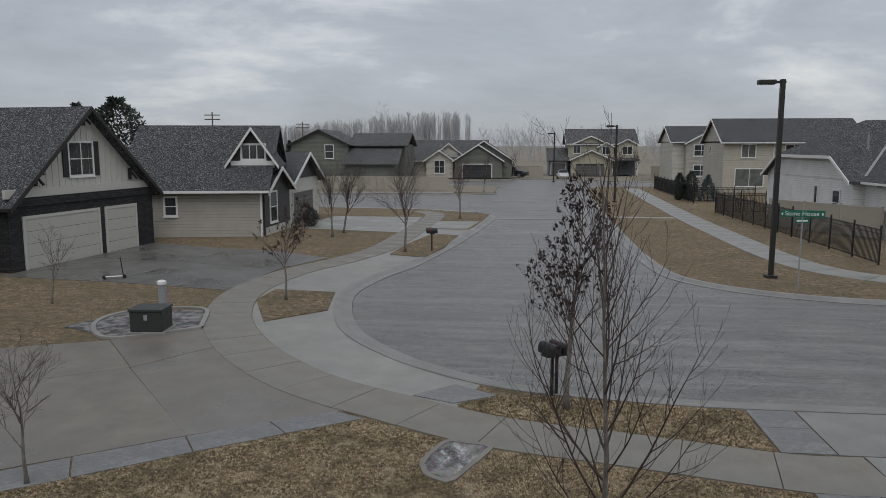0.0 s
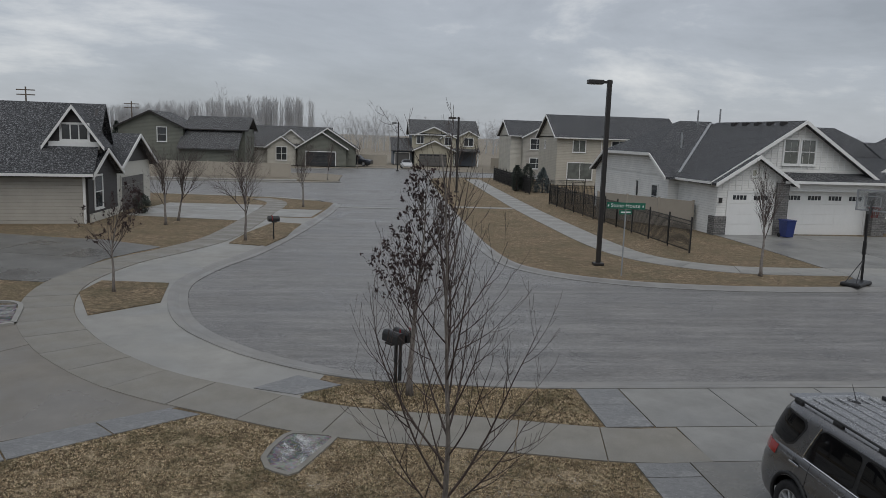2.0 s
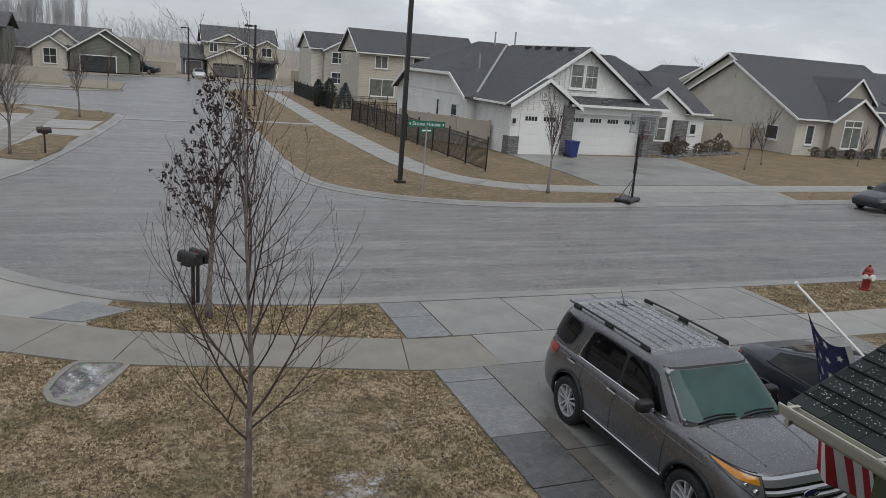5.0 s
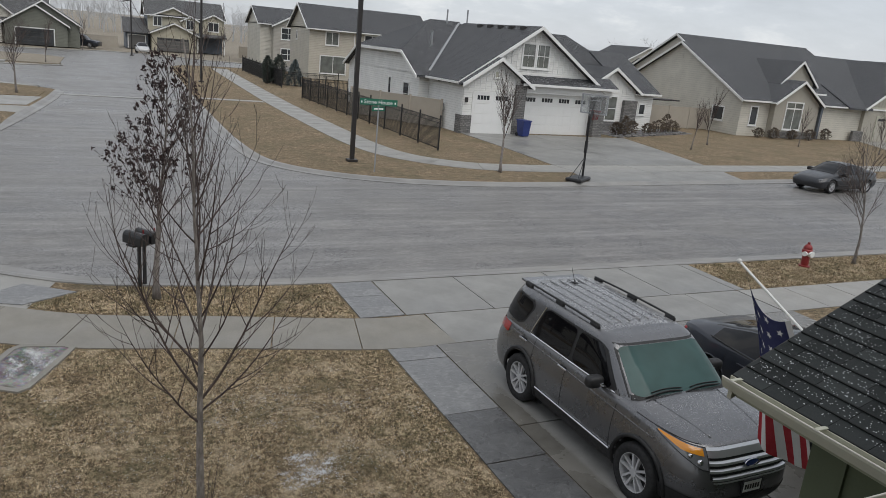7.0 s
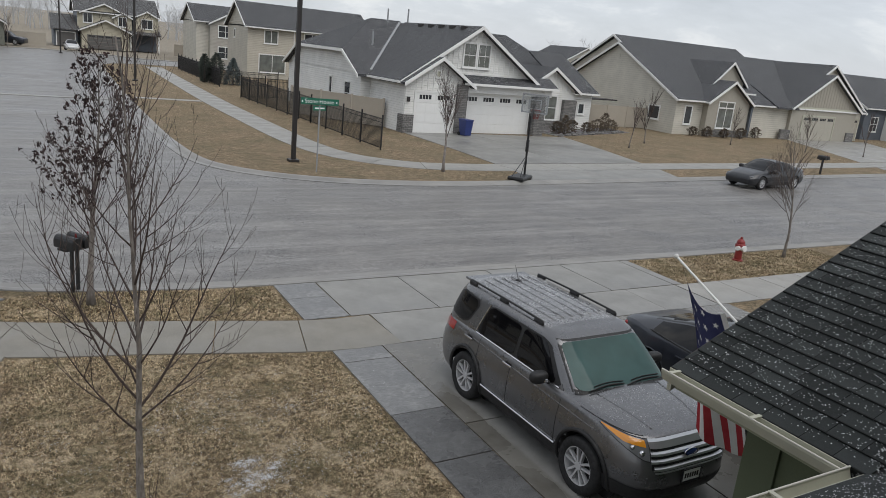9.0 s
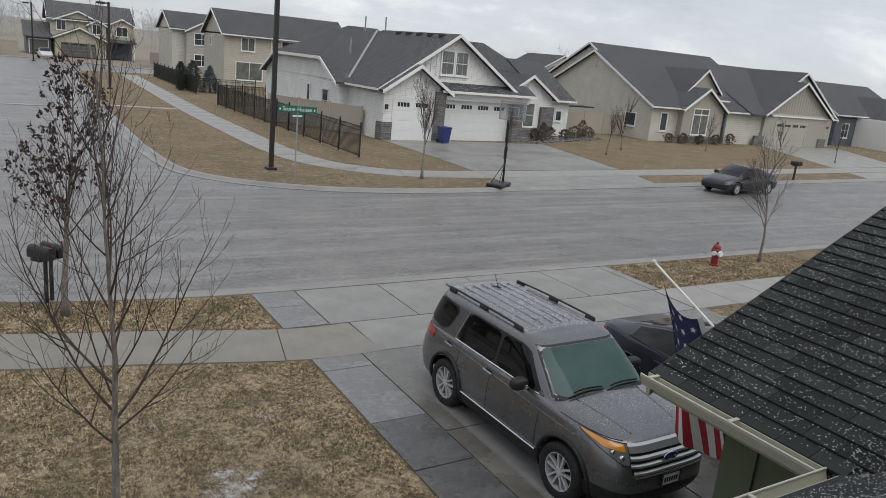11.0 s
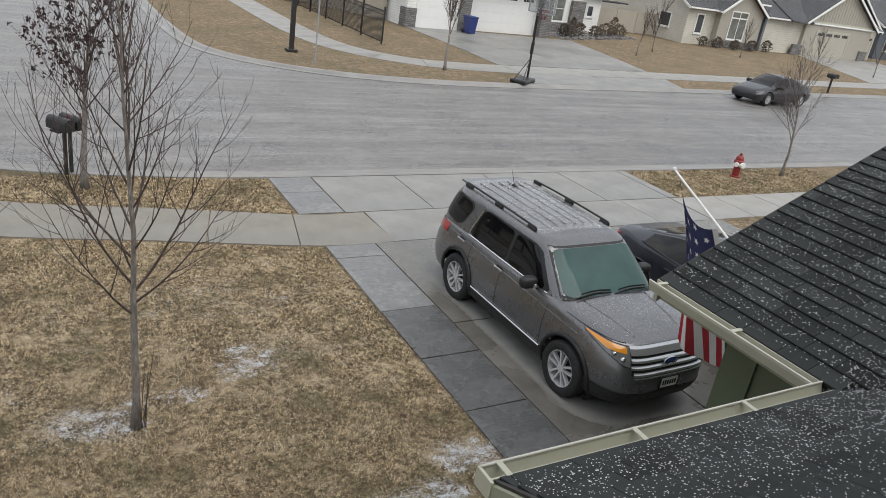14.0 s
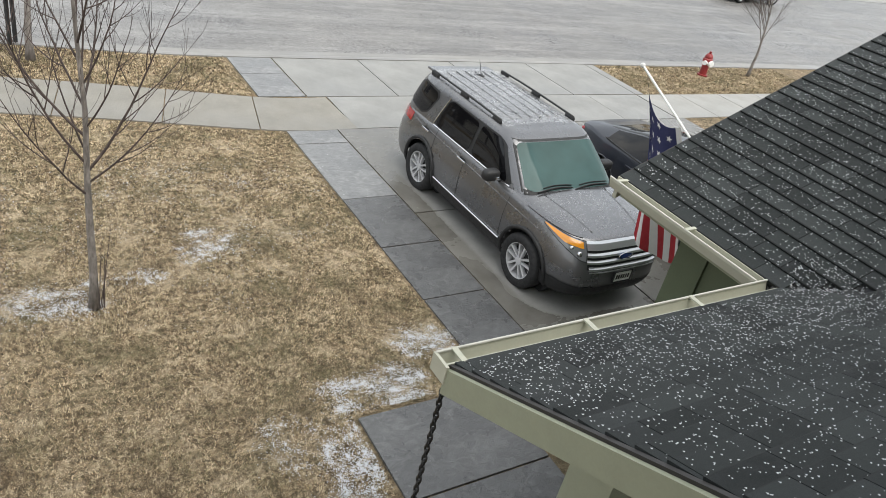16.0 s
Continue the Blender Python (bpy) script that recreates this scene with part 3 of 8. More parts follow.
slabs("pavement_near", "pale concrete pavement beside the verge", [[(x, 11.37), (x + 1.6, 11.37), (x + 1.6, 12.87), (x, 12.87)] for x in (14.64 + 1.6 * i for i in range(24))], CONCRETE)
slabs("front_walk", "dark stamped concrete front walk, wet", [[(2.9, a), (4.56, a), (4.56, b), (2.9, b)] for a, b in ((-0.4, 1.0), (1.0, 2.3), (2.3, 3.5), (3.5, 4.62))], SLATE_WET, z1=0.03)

# the neighbour's drive with its border, and the fan of concrete round the bulb
south_edge = offset_line(WALK_SOUTH, 0.76)
inner_edge = offset_line(WALK_SOUTH, -0.76)
slabs("tan_drive", "broad wet tan concrete drive with long joints", [
    [(-14.6, 7.0), (-10.6, 9.4), (-13.6, 13.6), (-17.6, 11.4)], [(-10.6, 9.4), (-6.2, 12.5), (-9.5, 16.4), (-13.6, 13.6)],
    [(-17.6, 11.4), (-13.6, 13.6), (-15.2, 17.1), (-20.5, 15.0)], [(-13.6, 13.6), (-9.5, 16.4), (-11.4, 18.75), (-15.2, 17.1)],
    [(-6.2, 12.5), (-3.6, 14.1), (-5.4, 16.0), (-7.3, 18.2), (-7.9, 18.9), (-9.5, 16.4)],
    [(-9.5, 16.4), (-7.9, 18.9), (-9.0, 20.9), (-11.4, 18.75)]], DRIVE_TAN, z1=0.010)
slabs("tan_drive_border", "stamped slate-grey border beside the tan drive", [
    [(-14.3, 6.0), (-11.6, 7.65), (-12.0, 8.35), (-14.7, 6.8)], [(-11.6, 7.65), (-8.7, 9.6), (-9.15, 10.3), (-12.0, 8.35)], [(-8.7, 9.6), (-7.3, 10.6), (-7.75, 11.35), (-9.15, 10.3)],
    [(-7.3, 10.6), (-5.75, 11.8), (-6.2, 12.45), (-7.75, 11.35)], [(-5.75, 11.8), (-4.4, 12.8), (-4.9, 13.35), (-6.2, 12.45)], [(-4.4, 12.8), (-3.1, 13.72), (-3.75, 14.05), (-4.9, 13.35)]], SLATE)
south = [p for p in inner_edge if p.x < -1.3 and p.y < 47]
kerb = [p for p in KERB_WEST if p.x < -0.4 and p.y < 47]
bm = bmesh.new()
fan = [tuple(p) for p in south] + [tuple(p) for p in kerb]
prism(bm, fan, -0.12, 0.006)
tagged(part("bulb_apron", bm, CONCRETE), "pale concrete apron fanning round the street's bulb", "pavement", kind="structure")
slabs("apron_slate", "stamped slate-grey strip beside the verge", [[(-2.35, 15.15), (-1.4, 14.75), (-0.5, 15.35), (-1.5, 16.0)]], SLATE, z1=0.024)
slabs("far_drive", "pale concrete drive behind the verge trees", [[(-14.6, 46.2), (-7.7, 44.6), (-7.5, 49.8), (-14.7, 50.6)], [(-14.7, 50.6), (-7.5, 49.8), (-7.5, 54.2), (-14.2, 54.4)], [(-6.1, 47), (-3.6, 47), (-3.1, 51.6), (-6.1, 51.6)]], CONCRETE)
slabs("dark_drive", "wet dark grey concrete drive before the garage", [[(-21.4, 27.6), (-16.2, 27.0), (-15.6, 32.0), (-20.9, 33.0)], [(-16.2, 27.0), (-11.0, 25.9), (-10.6, 30.6), (-15.6, 32.0)], [(-20.9, 33.0), (-15.6, 32.0), (-15.0, 36.5), (-20.5, 38.2)], [(-15.6, 32.0), (-10.6, 30.6), (-9.3, 34.0), (-12.4, 35.9), (-15.0, 36.5)]], DRIVE)
slabs("white_house_drive", "damp concrete drive up to the white garage", [
    [(20.6, 30.9), (25.4, 31.25), (25.9, 36.2), (20.8, 36.2)], [(25.4, 31.25), (31.4, 31.7), (32.6, 36.2), (25.9, 36.2)], [(20.8, 36.2), (25.9, 36.2), (26.2, 42.4), (20.8, 42.4)], [(25.9, 36.2), (32.6, 36.2), (34.0, 42.4), (26.2, 42.4)],
    [(19.9, 26.75), (24.9, 27.13), (25.3, 29.3), (20.5, 28.95)], [(24.9, 27.13), (30.0, 27.5), (30.9, 29.75), (25.3, 29.3)]], DRIVE_MID, z1=0.024)
slabs("tan_house_drive", "damp pale concrete drive before the tan garage", [[(56.0, 33.6), (61.8, 34.1), (70.5, 47.0), (65.2, 47.0)], [(61.8, 34.1), (68.0, 34.6), (78.2, 47.0), (70.5, 47.0)], [(53.0, 29.05), (65.0, 29.9), (66.5, 32.4), (54.5, 31.4)]], CONCRETE)


def verge(pts, label, z=0.035):
    bm = prism(bmesh.new(), pts, -0.05, z)
    return tagged(part("verge", bm, GRASS), label, "verge", kind="structure")


verge([(-9.25, 24.3), (-7.9, 21.3), (-6.35, 23.0), (-6.85, 25.9), (-9.2, 26.2)], "small verge of dry brown grass in the bulb")
verge([(-6.55, 35.4), (-4.75, 34.7), (-4.15, 38.2), (-3.85, 43.4), (-5.5, 44.0), (-6.35, 39.0)], "dry grass verge under the mailbox")
verge([(-5.75, 51.9), (-3.35, 51.7), (-3.15, 54.8), (-5.4, 54.6)], "small dark verge under a young tree")
verge([(-13.6, 20.0), (-11.3, 19.0), (-9.5, 20.35), (-10.35, 22.5), (-12.6, 22.2)], "bed of gravel mulch round the utility box", 0.03).data.materials[0] = MULCH
bm = bmesh.new()
sweep(bm, smooth_line([(-9.45, 20.3), (-10.3, 22.55), (-11.3, 22.75), (-12.5, 22.3), (-13.0, 21.2), (-12.6, 19.9), (-11.4, 18.9), (-9.45, 20.3)], 0.3), [(-0.07, 0), (-0.07, 0.07), (0.07, 0.07), (0.07, 0)])
tagged(part("bed_edging", bm, CONCRETE), "low concrete edging round the gravel bed", "edging", kind="structure")
bm = bmesh.new()
sweep(bm, smooth_line([(-1.66, 11.74), (-1.60, 12.1), (-1.40, 12.66), (-1.28, 12.78), (-0.62, 12.66), (-0.52, 12.55), (-1.08, 11.22), (-1.18, 11.13), (-1.40, 11.26), (-1.54, 11.38), (-1.66, 11.74)], 0.2), [(-0.05, 0), (-0.05, 0.035), (0.05, 0.035), (0.05, 0)])
tagged(part("lawn_bed_edging", bm, AGGREGATE), "low concrete edging of a small bed in the lawn", "edging", kind="structure")
verge([(-1.64, 11.74), (-1.50, 11.38), (-1.18, 11.16), (-0.56, 12.54), (-0.66, 12.64), (-1.30, 12.75), (-1.40, 12.62)], "small snowy gravel bed in the lawn", 0.02).data.materials[0] = MULCH


# ---- houses ----
def gable_poly(bm, half, eave, rise, y0, y1, base=0.0, cx=0.0):
    """A wall with a gable, standing across x."""
    for f, flip in ((y0, False), (y1, True)):
        pass
    pts = [(cx - half, base), (cx + half, base), (cx + half, eave), (cx, eave + rise), (cx - half, eave)]
    a = [bm.verts.new((x, y0, z)) for x, z in pts]
    b = [bm.verts.new((x, y1, z)) for x, z in pts]
    bm.faces.new(a)
    bm.faces.new(b[::-1])
    for i in range(5):
        bm.faces.new((a[(i + 1) % 5], a[i], b[i], b[(i + 1) % 5]))
    return bm


def block(house, name, x0, x1, y0, y1, z0, z1, material, label=""):
    return part(name, box(bmesh.new(), x0, x1, y0, y1, z0, z1), material, house, label)


FACE = {"s": 0, "e": 90, "n": 180, "w": 270}


def placed(x, y, z, face):
    return pose(x, y, z, 0, 0, FACE[face] if isinstance(face, str) else face)


def window(house, x, y, z, w, h, face="s", cols=2, rows=2, trim=WHITE, pane=PANE, border=0.10):
    """A window whose sill's middle is at x, y, z: trim, sashes and panes."""
    bm = bmesh.new()
    rings = []
    for o, y0 in ((border, 0.02), (border, -0.05), (0.0, -0.05), (0.0, 0.02)):
        rings.append([bm.verts.new((sx * (w / 2 + o), y0, sz)) for sx, sz in ((-1, -o), (1, -o), (1, h + o), (-1, h + o))])
    for a, b in zip(rings, rings[1:] + rings[:1]):
        for i in range(4):
            bm.faces.new((a[i], a[(i + 1) % 4], b[(i + 1) % 4], b[i]))
    bmesh.ops.recalc_face_normals(bm, faces=bm.faces)
    frame_ob = part("window", bm, trim, house)
    for i in range(1, cols):
        part("mullion", box(bmesh.new(), -w / 2 + w * i / cols - 0.03, -w / 2 + w * i / cols + 0.03, -0.04, 0.01, 0, h), trim, frame_ob)
    frame_ob.matrix_local = placed(x, y, z, face)
    for i in range(cols):
        for j in range(rows):
            b = bmesh.new()
            box(b, -w / 2 + w * i / cols + 0.025, -w / 2 + w * (i + 1) / cols - 0.025, -0.02, 0.0, h * j / rows + 0.02, h * (j + 1) / rows - 0.02)
            part("pane", b, pane, frame_ob)
    if rows > 1:
        b = bmesh.new()
        for j in range(1, rows):
            box(b, -w / 2, w / 2, -0.035, 0.0, h * j / rows - 0.025, h * j / rows + 0.025)
        part("sash_rail", b, trim, frame_ob)
    b = bmesh.new()
    box(b, -w / 2 - border - 0.04, w / 2 + border + 0.04, -0.09, 0.0, -border - 0.05, -border + 0.004)
    part("window_sill", b, trim, frame_ob)
    return frame_ob


def garage_door(house, x, y, w, h, face="s", material=DOOR_WHITE, trim=WHITE, lites=0, sections=4, z=0.0, lite_rows=1):
    """A sectional door whose foot's middle is at x, y: panels, casing and a row of lites."""
    bm = bmesh.new()
    box(bm, -w / 2 - 0.13, -w / 2, -0.05, 0.02, 0, h + 0.13)
    box(bm, w / 2, w / 2 + 0.13, -0.05, 0.02, 0, h + 0.13)
    box(bm, -w / 2, w / 2, -0.05, 0.02, h, h + 0.13)
    case = part("garage_door", bm, trim, house)
    case.matrix_local = placed(x, y, z, face)
    for j in range(sections):
        b = bmesh.new()
        box(b, -w / 2 + 0.01, w / 2 - 0.01, -0.015, 0.02, h * j / sections + 0.008, h * (j + 1) / sections - 0.008)
        n = max(2, round(w / 0.75))
        for i in range(n):
            box(b, -w / 2 + w * i / n + 0.08, -w / 2 + w * (i + 1) / n - 0.08, -0.022, -0.012, h * j / sections + 0.10, h * (j + 1) / sections - 0.10)
        part("panel", b, material, case)
    for i in range(lites):
        c = -w / 2 + w * (i + 0.5) / lites
        b = bmesh.new()
        half = min(0.46, w / lites / 2 - 0.06)
        for k in range(4):
            box(b, c - half + half * k / 2 + 0.02, c - half + half * (k + 1) / 2 - 0.02, -0.03, -0.016, h * 0.845, h * 0.95)
        part("lite", b, PANE, case)
    return case


def roof_piece(house, pts, material=SHINGLE, thick=0.16, label=""):
    return part("roof", slab3(bmesh.new(), pts, thick), material, house, label)


def board(house, name, a, b, deep, thick, material, label=""):
    """A straight board between two points, deep downwards."""
    a, b = Vector(a), Vector(b)
    d = (b - a).normalized()
    side = d.cross(Vector((0, 0, 1))).normalized() * thick / 2
    bm = bmesh.new()
    low = Vector((0, 0, deep))
    v = [bm.verts.new(p) for p in (a - side - low, a + side - low, a + side, a - side, b - side - low, b + side - low, b + side, b - side)]
    for f in ((0, 1, 2, 3), (7, 6, 5, 4), (0, 4, 5, 1), (1, 5, 6, 2), (2, 6, 7, 3), (3, 7, 4, 0)):
        bm.faces.new([v[i] for i in f])
    return part(name, bm, material, house, label)


def gable_roof(house, cx, half, eave, rise, y0, y1, axis="y", material=SHINGLE, over=0.35, trim=WHITE, ends=(True, True), gutter=True, thick=0.14, fascia=0.22):
    """Two slopes with a ridge along axis; half is the half span to the wall, y0..y1 the length. Rake boards and gutters."""
    s = rise / half
    top, low, e = eave + rise + 0.14, eave + 0.14 - over * s, half + over

    def at(u, v, z):
        return (cx + u, v, z) if axis == "y" else (v, cx + u, z)

    flip = axis != "y"
    for sgn in (-1, 1):
        q = [at(0, y0, top), at(sgn * e, y0, low), at(sgn * e, y1, low), at(0, y1, top)]
        if (sgn > 0) == flip:
            q = q[::-1]
        roof_piece(house, q[::-1] if False else q, material, thick) if True else None
        for v, on in ((y0, ends[0]), (y1, ends[1])):
            if on:
                o = -0.03 if v == y0 else 0.03
                board(house, "rake_board", at(0, v + o, top + 0.01), at(sgn * e, v + o, low + 0.01), fascia, 0.06, trim)
        if gutter:
            board(house, "gutter", at(sgn * (e + 0.05), y0, low + 0.0), at(sgn * (e + 0.05), y1, low + 0.0), 0.13, 0.11, trim)


def battens(house, x0, x1, y, z0, top_of, material, step=0.4):
    x = x0 + step / 2
    while x < x1:
        z1 = top_of(x)
        if z1 > z0 + 0.1:
            b = bmesh.new()
            box(b, x - 0.022, x + 0.022, y - 0.03, y + 0.01, z0, z1)
            part("batten", b, material, house)
        x += step


# the white house across the street
wh = thing("house", pose(20.75, 42.3, 0, 0, 0, 3.8), "white board-and-lap-sided house with charcoal roof and stone", "house")
W_TOP = lambda x: 3.30 + 0.645 * (5.5 - abs(x - 5.5))
part("wall", gable_poly(bmesh.new(), 5.5, 3.3, 3.55, 0.35, 12.0, 0, 5.5), SIDING_WHITE, wh)
gable_roof(wh, 5.5, 5.5, 3.3, 3.55, -0.15, 10.2, material=SHINGLE, over=0.4, ends=(True, False))
battens(wh, 1.8, 10.0, 0.35, 4.05, lambda x: W_TOP(x) - 0.1, WHITE, 0.42)
for x in (4.98, 6.12):
    window(wh, x, 0.34, 4.38, 0.92, 1.45, cols=1, rows=2, pane=PANE_TEAL)
# small gable over the single door
part("wall", gable_poly(bmesh.new(), 2.3, 3.25, 1.45, -0.25, 0.36, 0, 2.3), SIDING_WHITE, wh)
gable_roof(wh, 2.3, 2.3, 3.25, 1.45, -0.75, 2.6, over=0.4, ends=(True, False), gutter=False)
battens(wh, 0.1, 4.5, -0.25, 2.75, lambda x: 3.25 + 0.63 * (2.3 - abs(x - 2.3)) - 0.05, WHITE, 0.42)
garage_door(wh, 2.15, -0.25, 2.75, 2.55, lites=2)
garage_door(wh, 7.6, 0.35, 5.7, 2.55, lites=4)
window(wh, 2.3, -0.26, 3.6, 0.26, 0.36, cols=1, rows=1, pane=TRIM_TAN, border=0.06)
# pent roof over the double door
roof_piece(wh, [(4.2, -0.55, 3.36), (12.3, -0.55, 3.36), (12.3, 0.6, 3.98), (4.2, 0.6, 3.98)], SHINGLE, 0.14)
board(wh, "gutter", (4.2, -0.60, 3.36), (12.3, -0.60, 3.36), 0.15, 0.12, WHITE)
block(wh, "beam", 4.2, 12.1, -0.10, 0.33, 2.72, 3.2, WHITE)
for x0, x1, y0, top in ((-0.14, 0.62, -0.42, 1.15), (3.82, 4.62, -0.42, 3.22), (10.62, 11.5, -0.30, 2.75)):
    block(wh, "stone_pier", x0, x1, y0, 0.33, 0.0, top, STONE_GREY, "grey ledge stone pier")
# the west wing with its clipped gable
block(wh, "wall", -0.75, 3.0, 4.6, 17.6, 0.0, 3.25, SIDING_WHITE)
bm = bmesh.new()
for y in ((4.6, 17.6), ):
    prof = [(4.6, 3.2), (17.6, 3.2), (15.2, 4.62), (7.0, 4.62)]
    a = [bm.verts.new((-0.75, p, z)) for p, z in prof]
    b = [bm.verts.new((-0.45, p, z)) for p, z in prof]
    bm.faces.new(a[::-1]), bm.faces.new(b)
    for i in range(4):
        bm.faces.new((a[i], a[(i + 1) % 4], b[(i + 1) % 4], b[i]))
part("wall", bm, SIDING_WHITE, wh)
R = 7.05
roof_piece(wh, [(-1.15, 4.25, 3.2), (5.5, 4.25, 3.2), (5.5, 11.0, R), (3.0, 11.0, R), (-1.15, 6.85, 4.72)])
roof_piece(wh, [(-1.15, 15.2, 4.72), (3.0, 11.0, R), (5.5, 11.0, R), (5.5, 17.9, 3.2), (-1.15, 17.9, 3.2)])
roof_piece(wh, [(-1.2, 6.8, 4.70), (3.0, 11.0, R + 0.005), (-1.2, 15.25, 4.70)][::-1])
for a, b in (((-1.2, 6.85, 4.7), (-1.2, 4.2, 3.18)), ((-1.2, 15.2, 4.7), (-1.2, 17.9, 3.18)), ((-1.24, 6.85, 4.7), (-1.24, 15.2, 4.7))):
    board(wh, "rake_board", a, b, 0.2, 0.07, WHITE)
board(wh, "valley_flashing", (0.0, 4.67, 3.53), (5.3, 10.7, 6.95), 0.03, 0.16, GALV, "pale metal valley flashing")
window(wh, -0.76, 6.5, 1.0, 0.85, 1.5, "w", 1, 2)
window(wh, -0.76, 9.3, 1.55, 0.4, 1.1, "w", 1, 1)
for x, y, z in ((1.5, 7.6, 5.4), (4.2, 10.6, 7.1), (5.5, 9.8, 7.2)):
    b = bmesh.new()
    tube(b, [(x, y, z - 0.3), (x, y, z + 0.75)], 0.06)
    part("vent_pipe", b, GALV, wh)
for y in (1.6, 3.0, 4.4, 5.8, 7.2):
    block(wh, "roof_vent", 5.0, 5.3, y - 0.2, y + 0.2, 6.7, 6.92, DARK_TRIM)
# back of the house and the porch wing to the east
block(wh, "wall", 3.0, 22.0, 9.0, 18.0, 0.0, 3.2, SIDING_WHITE)
roof_piece(wh, [(5.5, 8.2, 3.3), (23.0, 8.2, 3.3), (17.5, 13.2, 7.0), (5.5, 13.2, 7.0)])
roof_piece(wh, [(5.5, 18.4, 3.3), (5.5, 13.2, 7.0), (17.5, 13.2, 7.0), (23.0, 18.4, 3.3)][::-1])
roof_piece(wh, [(23.0, 8.2, 3.3), (23.0, 18.4, 3.3), (17.5, 13.2, 7.0)])
part("wall", gable_poly(bmesh.new(), 2.5, 3.1, 1.55, 3.4, 12.0, 0, 15.0), SIDING_WHITE, wh)
gable_roof(wh, 15.0, 2.5, 3.1, 1.55, 3.0, 10.5, over=0.35, ends=(True, False))
battens(wh, 12.6, 17.4, 3.4, 2.9, lambda x: 3.1 + 0.62 * (2.5 - abs(x - 15)) - 0.05, WHITE, 0.42)
window(wh, 14.7, 3.39, 0.85, 2.0, 1.75, cols=2, rows=2, pane=PANE_TEAL)
block(wh, "stone_pier", 16.3, 17.6, 3.1, 3.42, 0.0, 2.4, STONE_GREY, "grey ledge stone pier")
block(wh, "stone_apron", 12.4, 16.3, 3.22, 3.42, 0.0, 0.75, STONE_GREY)
block(wh, "wall", 17.5, 20.6, 4.6, 12.0, 0.0, 3.0, SIDING_WHITE)
roof_piece(wh, [(17.3, 4.2, 2.95), (21.0, 4.2, 2.95), (21.0, 9.5, 5.9), (17.3, 9.5, 5.9)])
board(wh, "gutter", (17.3, 4.14, 2.95), (21.0, 4.14, 2.95), 0.14, 0.12, WHITE)
window(wh, 18.6, 4.59, 1.3, 0.55, 0.75, cols=1, rows=1)
window(wh, 19.5, 4.59, 1.3, 0.55, 0.75, cols=1, rows=1)
block(wh, "roof_cap", 20.8, 24.0, 5.0, 6.4, 2.45, 2.55, DARK_TRIM, "dark patio cover")
gable_roof(wh, 9.6, 1.3, 5.0, 0.85, 5.0, 9.5, over=0.25, ends=(True, False), gutter=False)
part("wall", gable_poly(bmesh.new(), 1.3, 5.0, 0.85, 5.3, 9.0, 3.9, 9.6), SIDING_WHITE, wh)
block(wh, "meter_box", -0.10, 0.0, 2.2, 2.5, 1.1, 1.6, GALV)
block(wh, "meter_box", -0.10, 0.0, 2.7, 2.95, 0.9, 1.3, GALV)
b = bmesh.new()
tube(b, [(-0.06, 2.35, 0), (-0.06, 2.35, 1.1)], 0.03)
part("conduit", b, GALV, wh)
for sx in (0.2, 4.3):
    b = bmesh.new()
    box(b, sx - 0.08, sx + 0.08, -0.40, -0.26, 1.95, 2.25)
    part("wall_lantern", b, DARK_TRIM, wh)
board(wh, "downpipe", (0.02, -0.10, 3.2), (0.02, -0.12, 0.1), 0.02, 0.08, WHITE)

# the tan house beyond it
th = thing("house", pose(50.1, 47.6, 0, 0, 0, -0.8), "tan lap-sided house with several gables and charcoal roof", "house")
bm = bmesh.new()
for x0 in (0.0, ):
    prof = [(0.0, 0.0), (16.9, 0.0), (16.9, 3.15), (8.45, 7.45), (0.0, 3.15)]
    a = [bm.verts.new((0.0, p, z)) for p, z in prof]
    b = [bm.verts.new((20.0, p, z)) for p, z in prof]
    bm.faces.new(a[::-1]), bm.faces.new(b)
    for i in range(5):
        bm.faces.new((a[i], a[(i + 1) % 5], b[(i + 1) % 5], b[i]))
part("wall", bm, SIDING_TAN, th)
gable_roof(th, 8.45, 8.45, 3.15, 4.3, -0.35, 27.0, axis="x", material=SHINGLE, over=0.4, fascia=0.2)
gable_roof(th, 10.4, 8.0, 3.9, 4.3, 0.6, 18.0, axis="x", material=SHINGLE, over=0.3, gutter=False, fascia=0.2)
part("wall", gable_poly(bmesh.new(), 8.0, 3.9, 4.15, 0, 0.2, 2.0), SIDING_TAN, th).matrix_local = pose(1.1, 10.4, 0, 0, 0, 90)
window(th, -0.01, 2.6, 1.1, 1.3, 1.1, "w", 1, 1)
block(th, "gable_vent", -0.05, 0.0, 8.25, 8.65, 6.0, 6.6, SIDING_TAN)
window(th, 1.55, -0.01, 1.0, 0.75, 1.5, cols=1, rows=1)
part("wall", gable_poly(bmesh.new(), 2.6, 3.15, 1.75, -0.6, 6.0, 0, 5.9), BOARD_TAN, th)
gable_roof(th, 5.9, 2.6, 3.15, 1.75, -1.0, 6.0, over=0.35, ends=(True, False))
window(th, 5.6, -0.61, 0.85, 1.9, 2.25, cols=2, rows=1, pane=PANE_TEAL)
b = bmesh.new()
box(b, 4.6, 6.6, -0.66, -0.6, 2.55, 2.66)
part("window_transom", b, WHITE, th)
part("wall", gable_poly(bmesh.new(), 2.0, 4.8, 1.8, 1.4, 6.0, 3.0, 7.6), BOARD_TAN, th)
gable_roof(th, 7.6, 2.0, 4.8, 1.8, 1.1, 7.5, over=0.35, ends=(True, False), gutter=False)
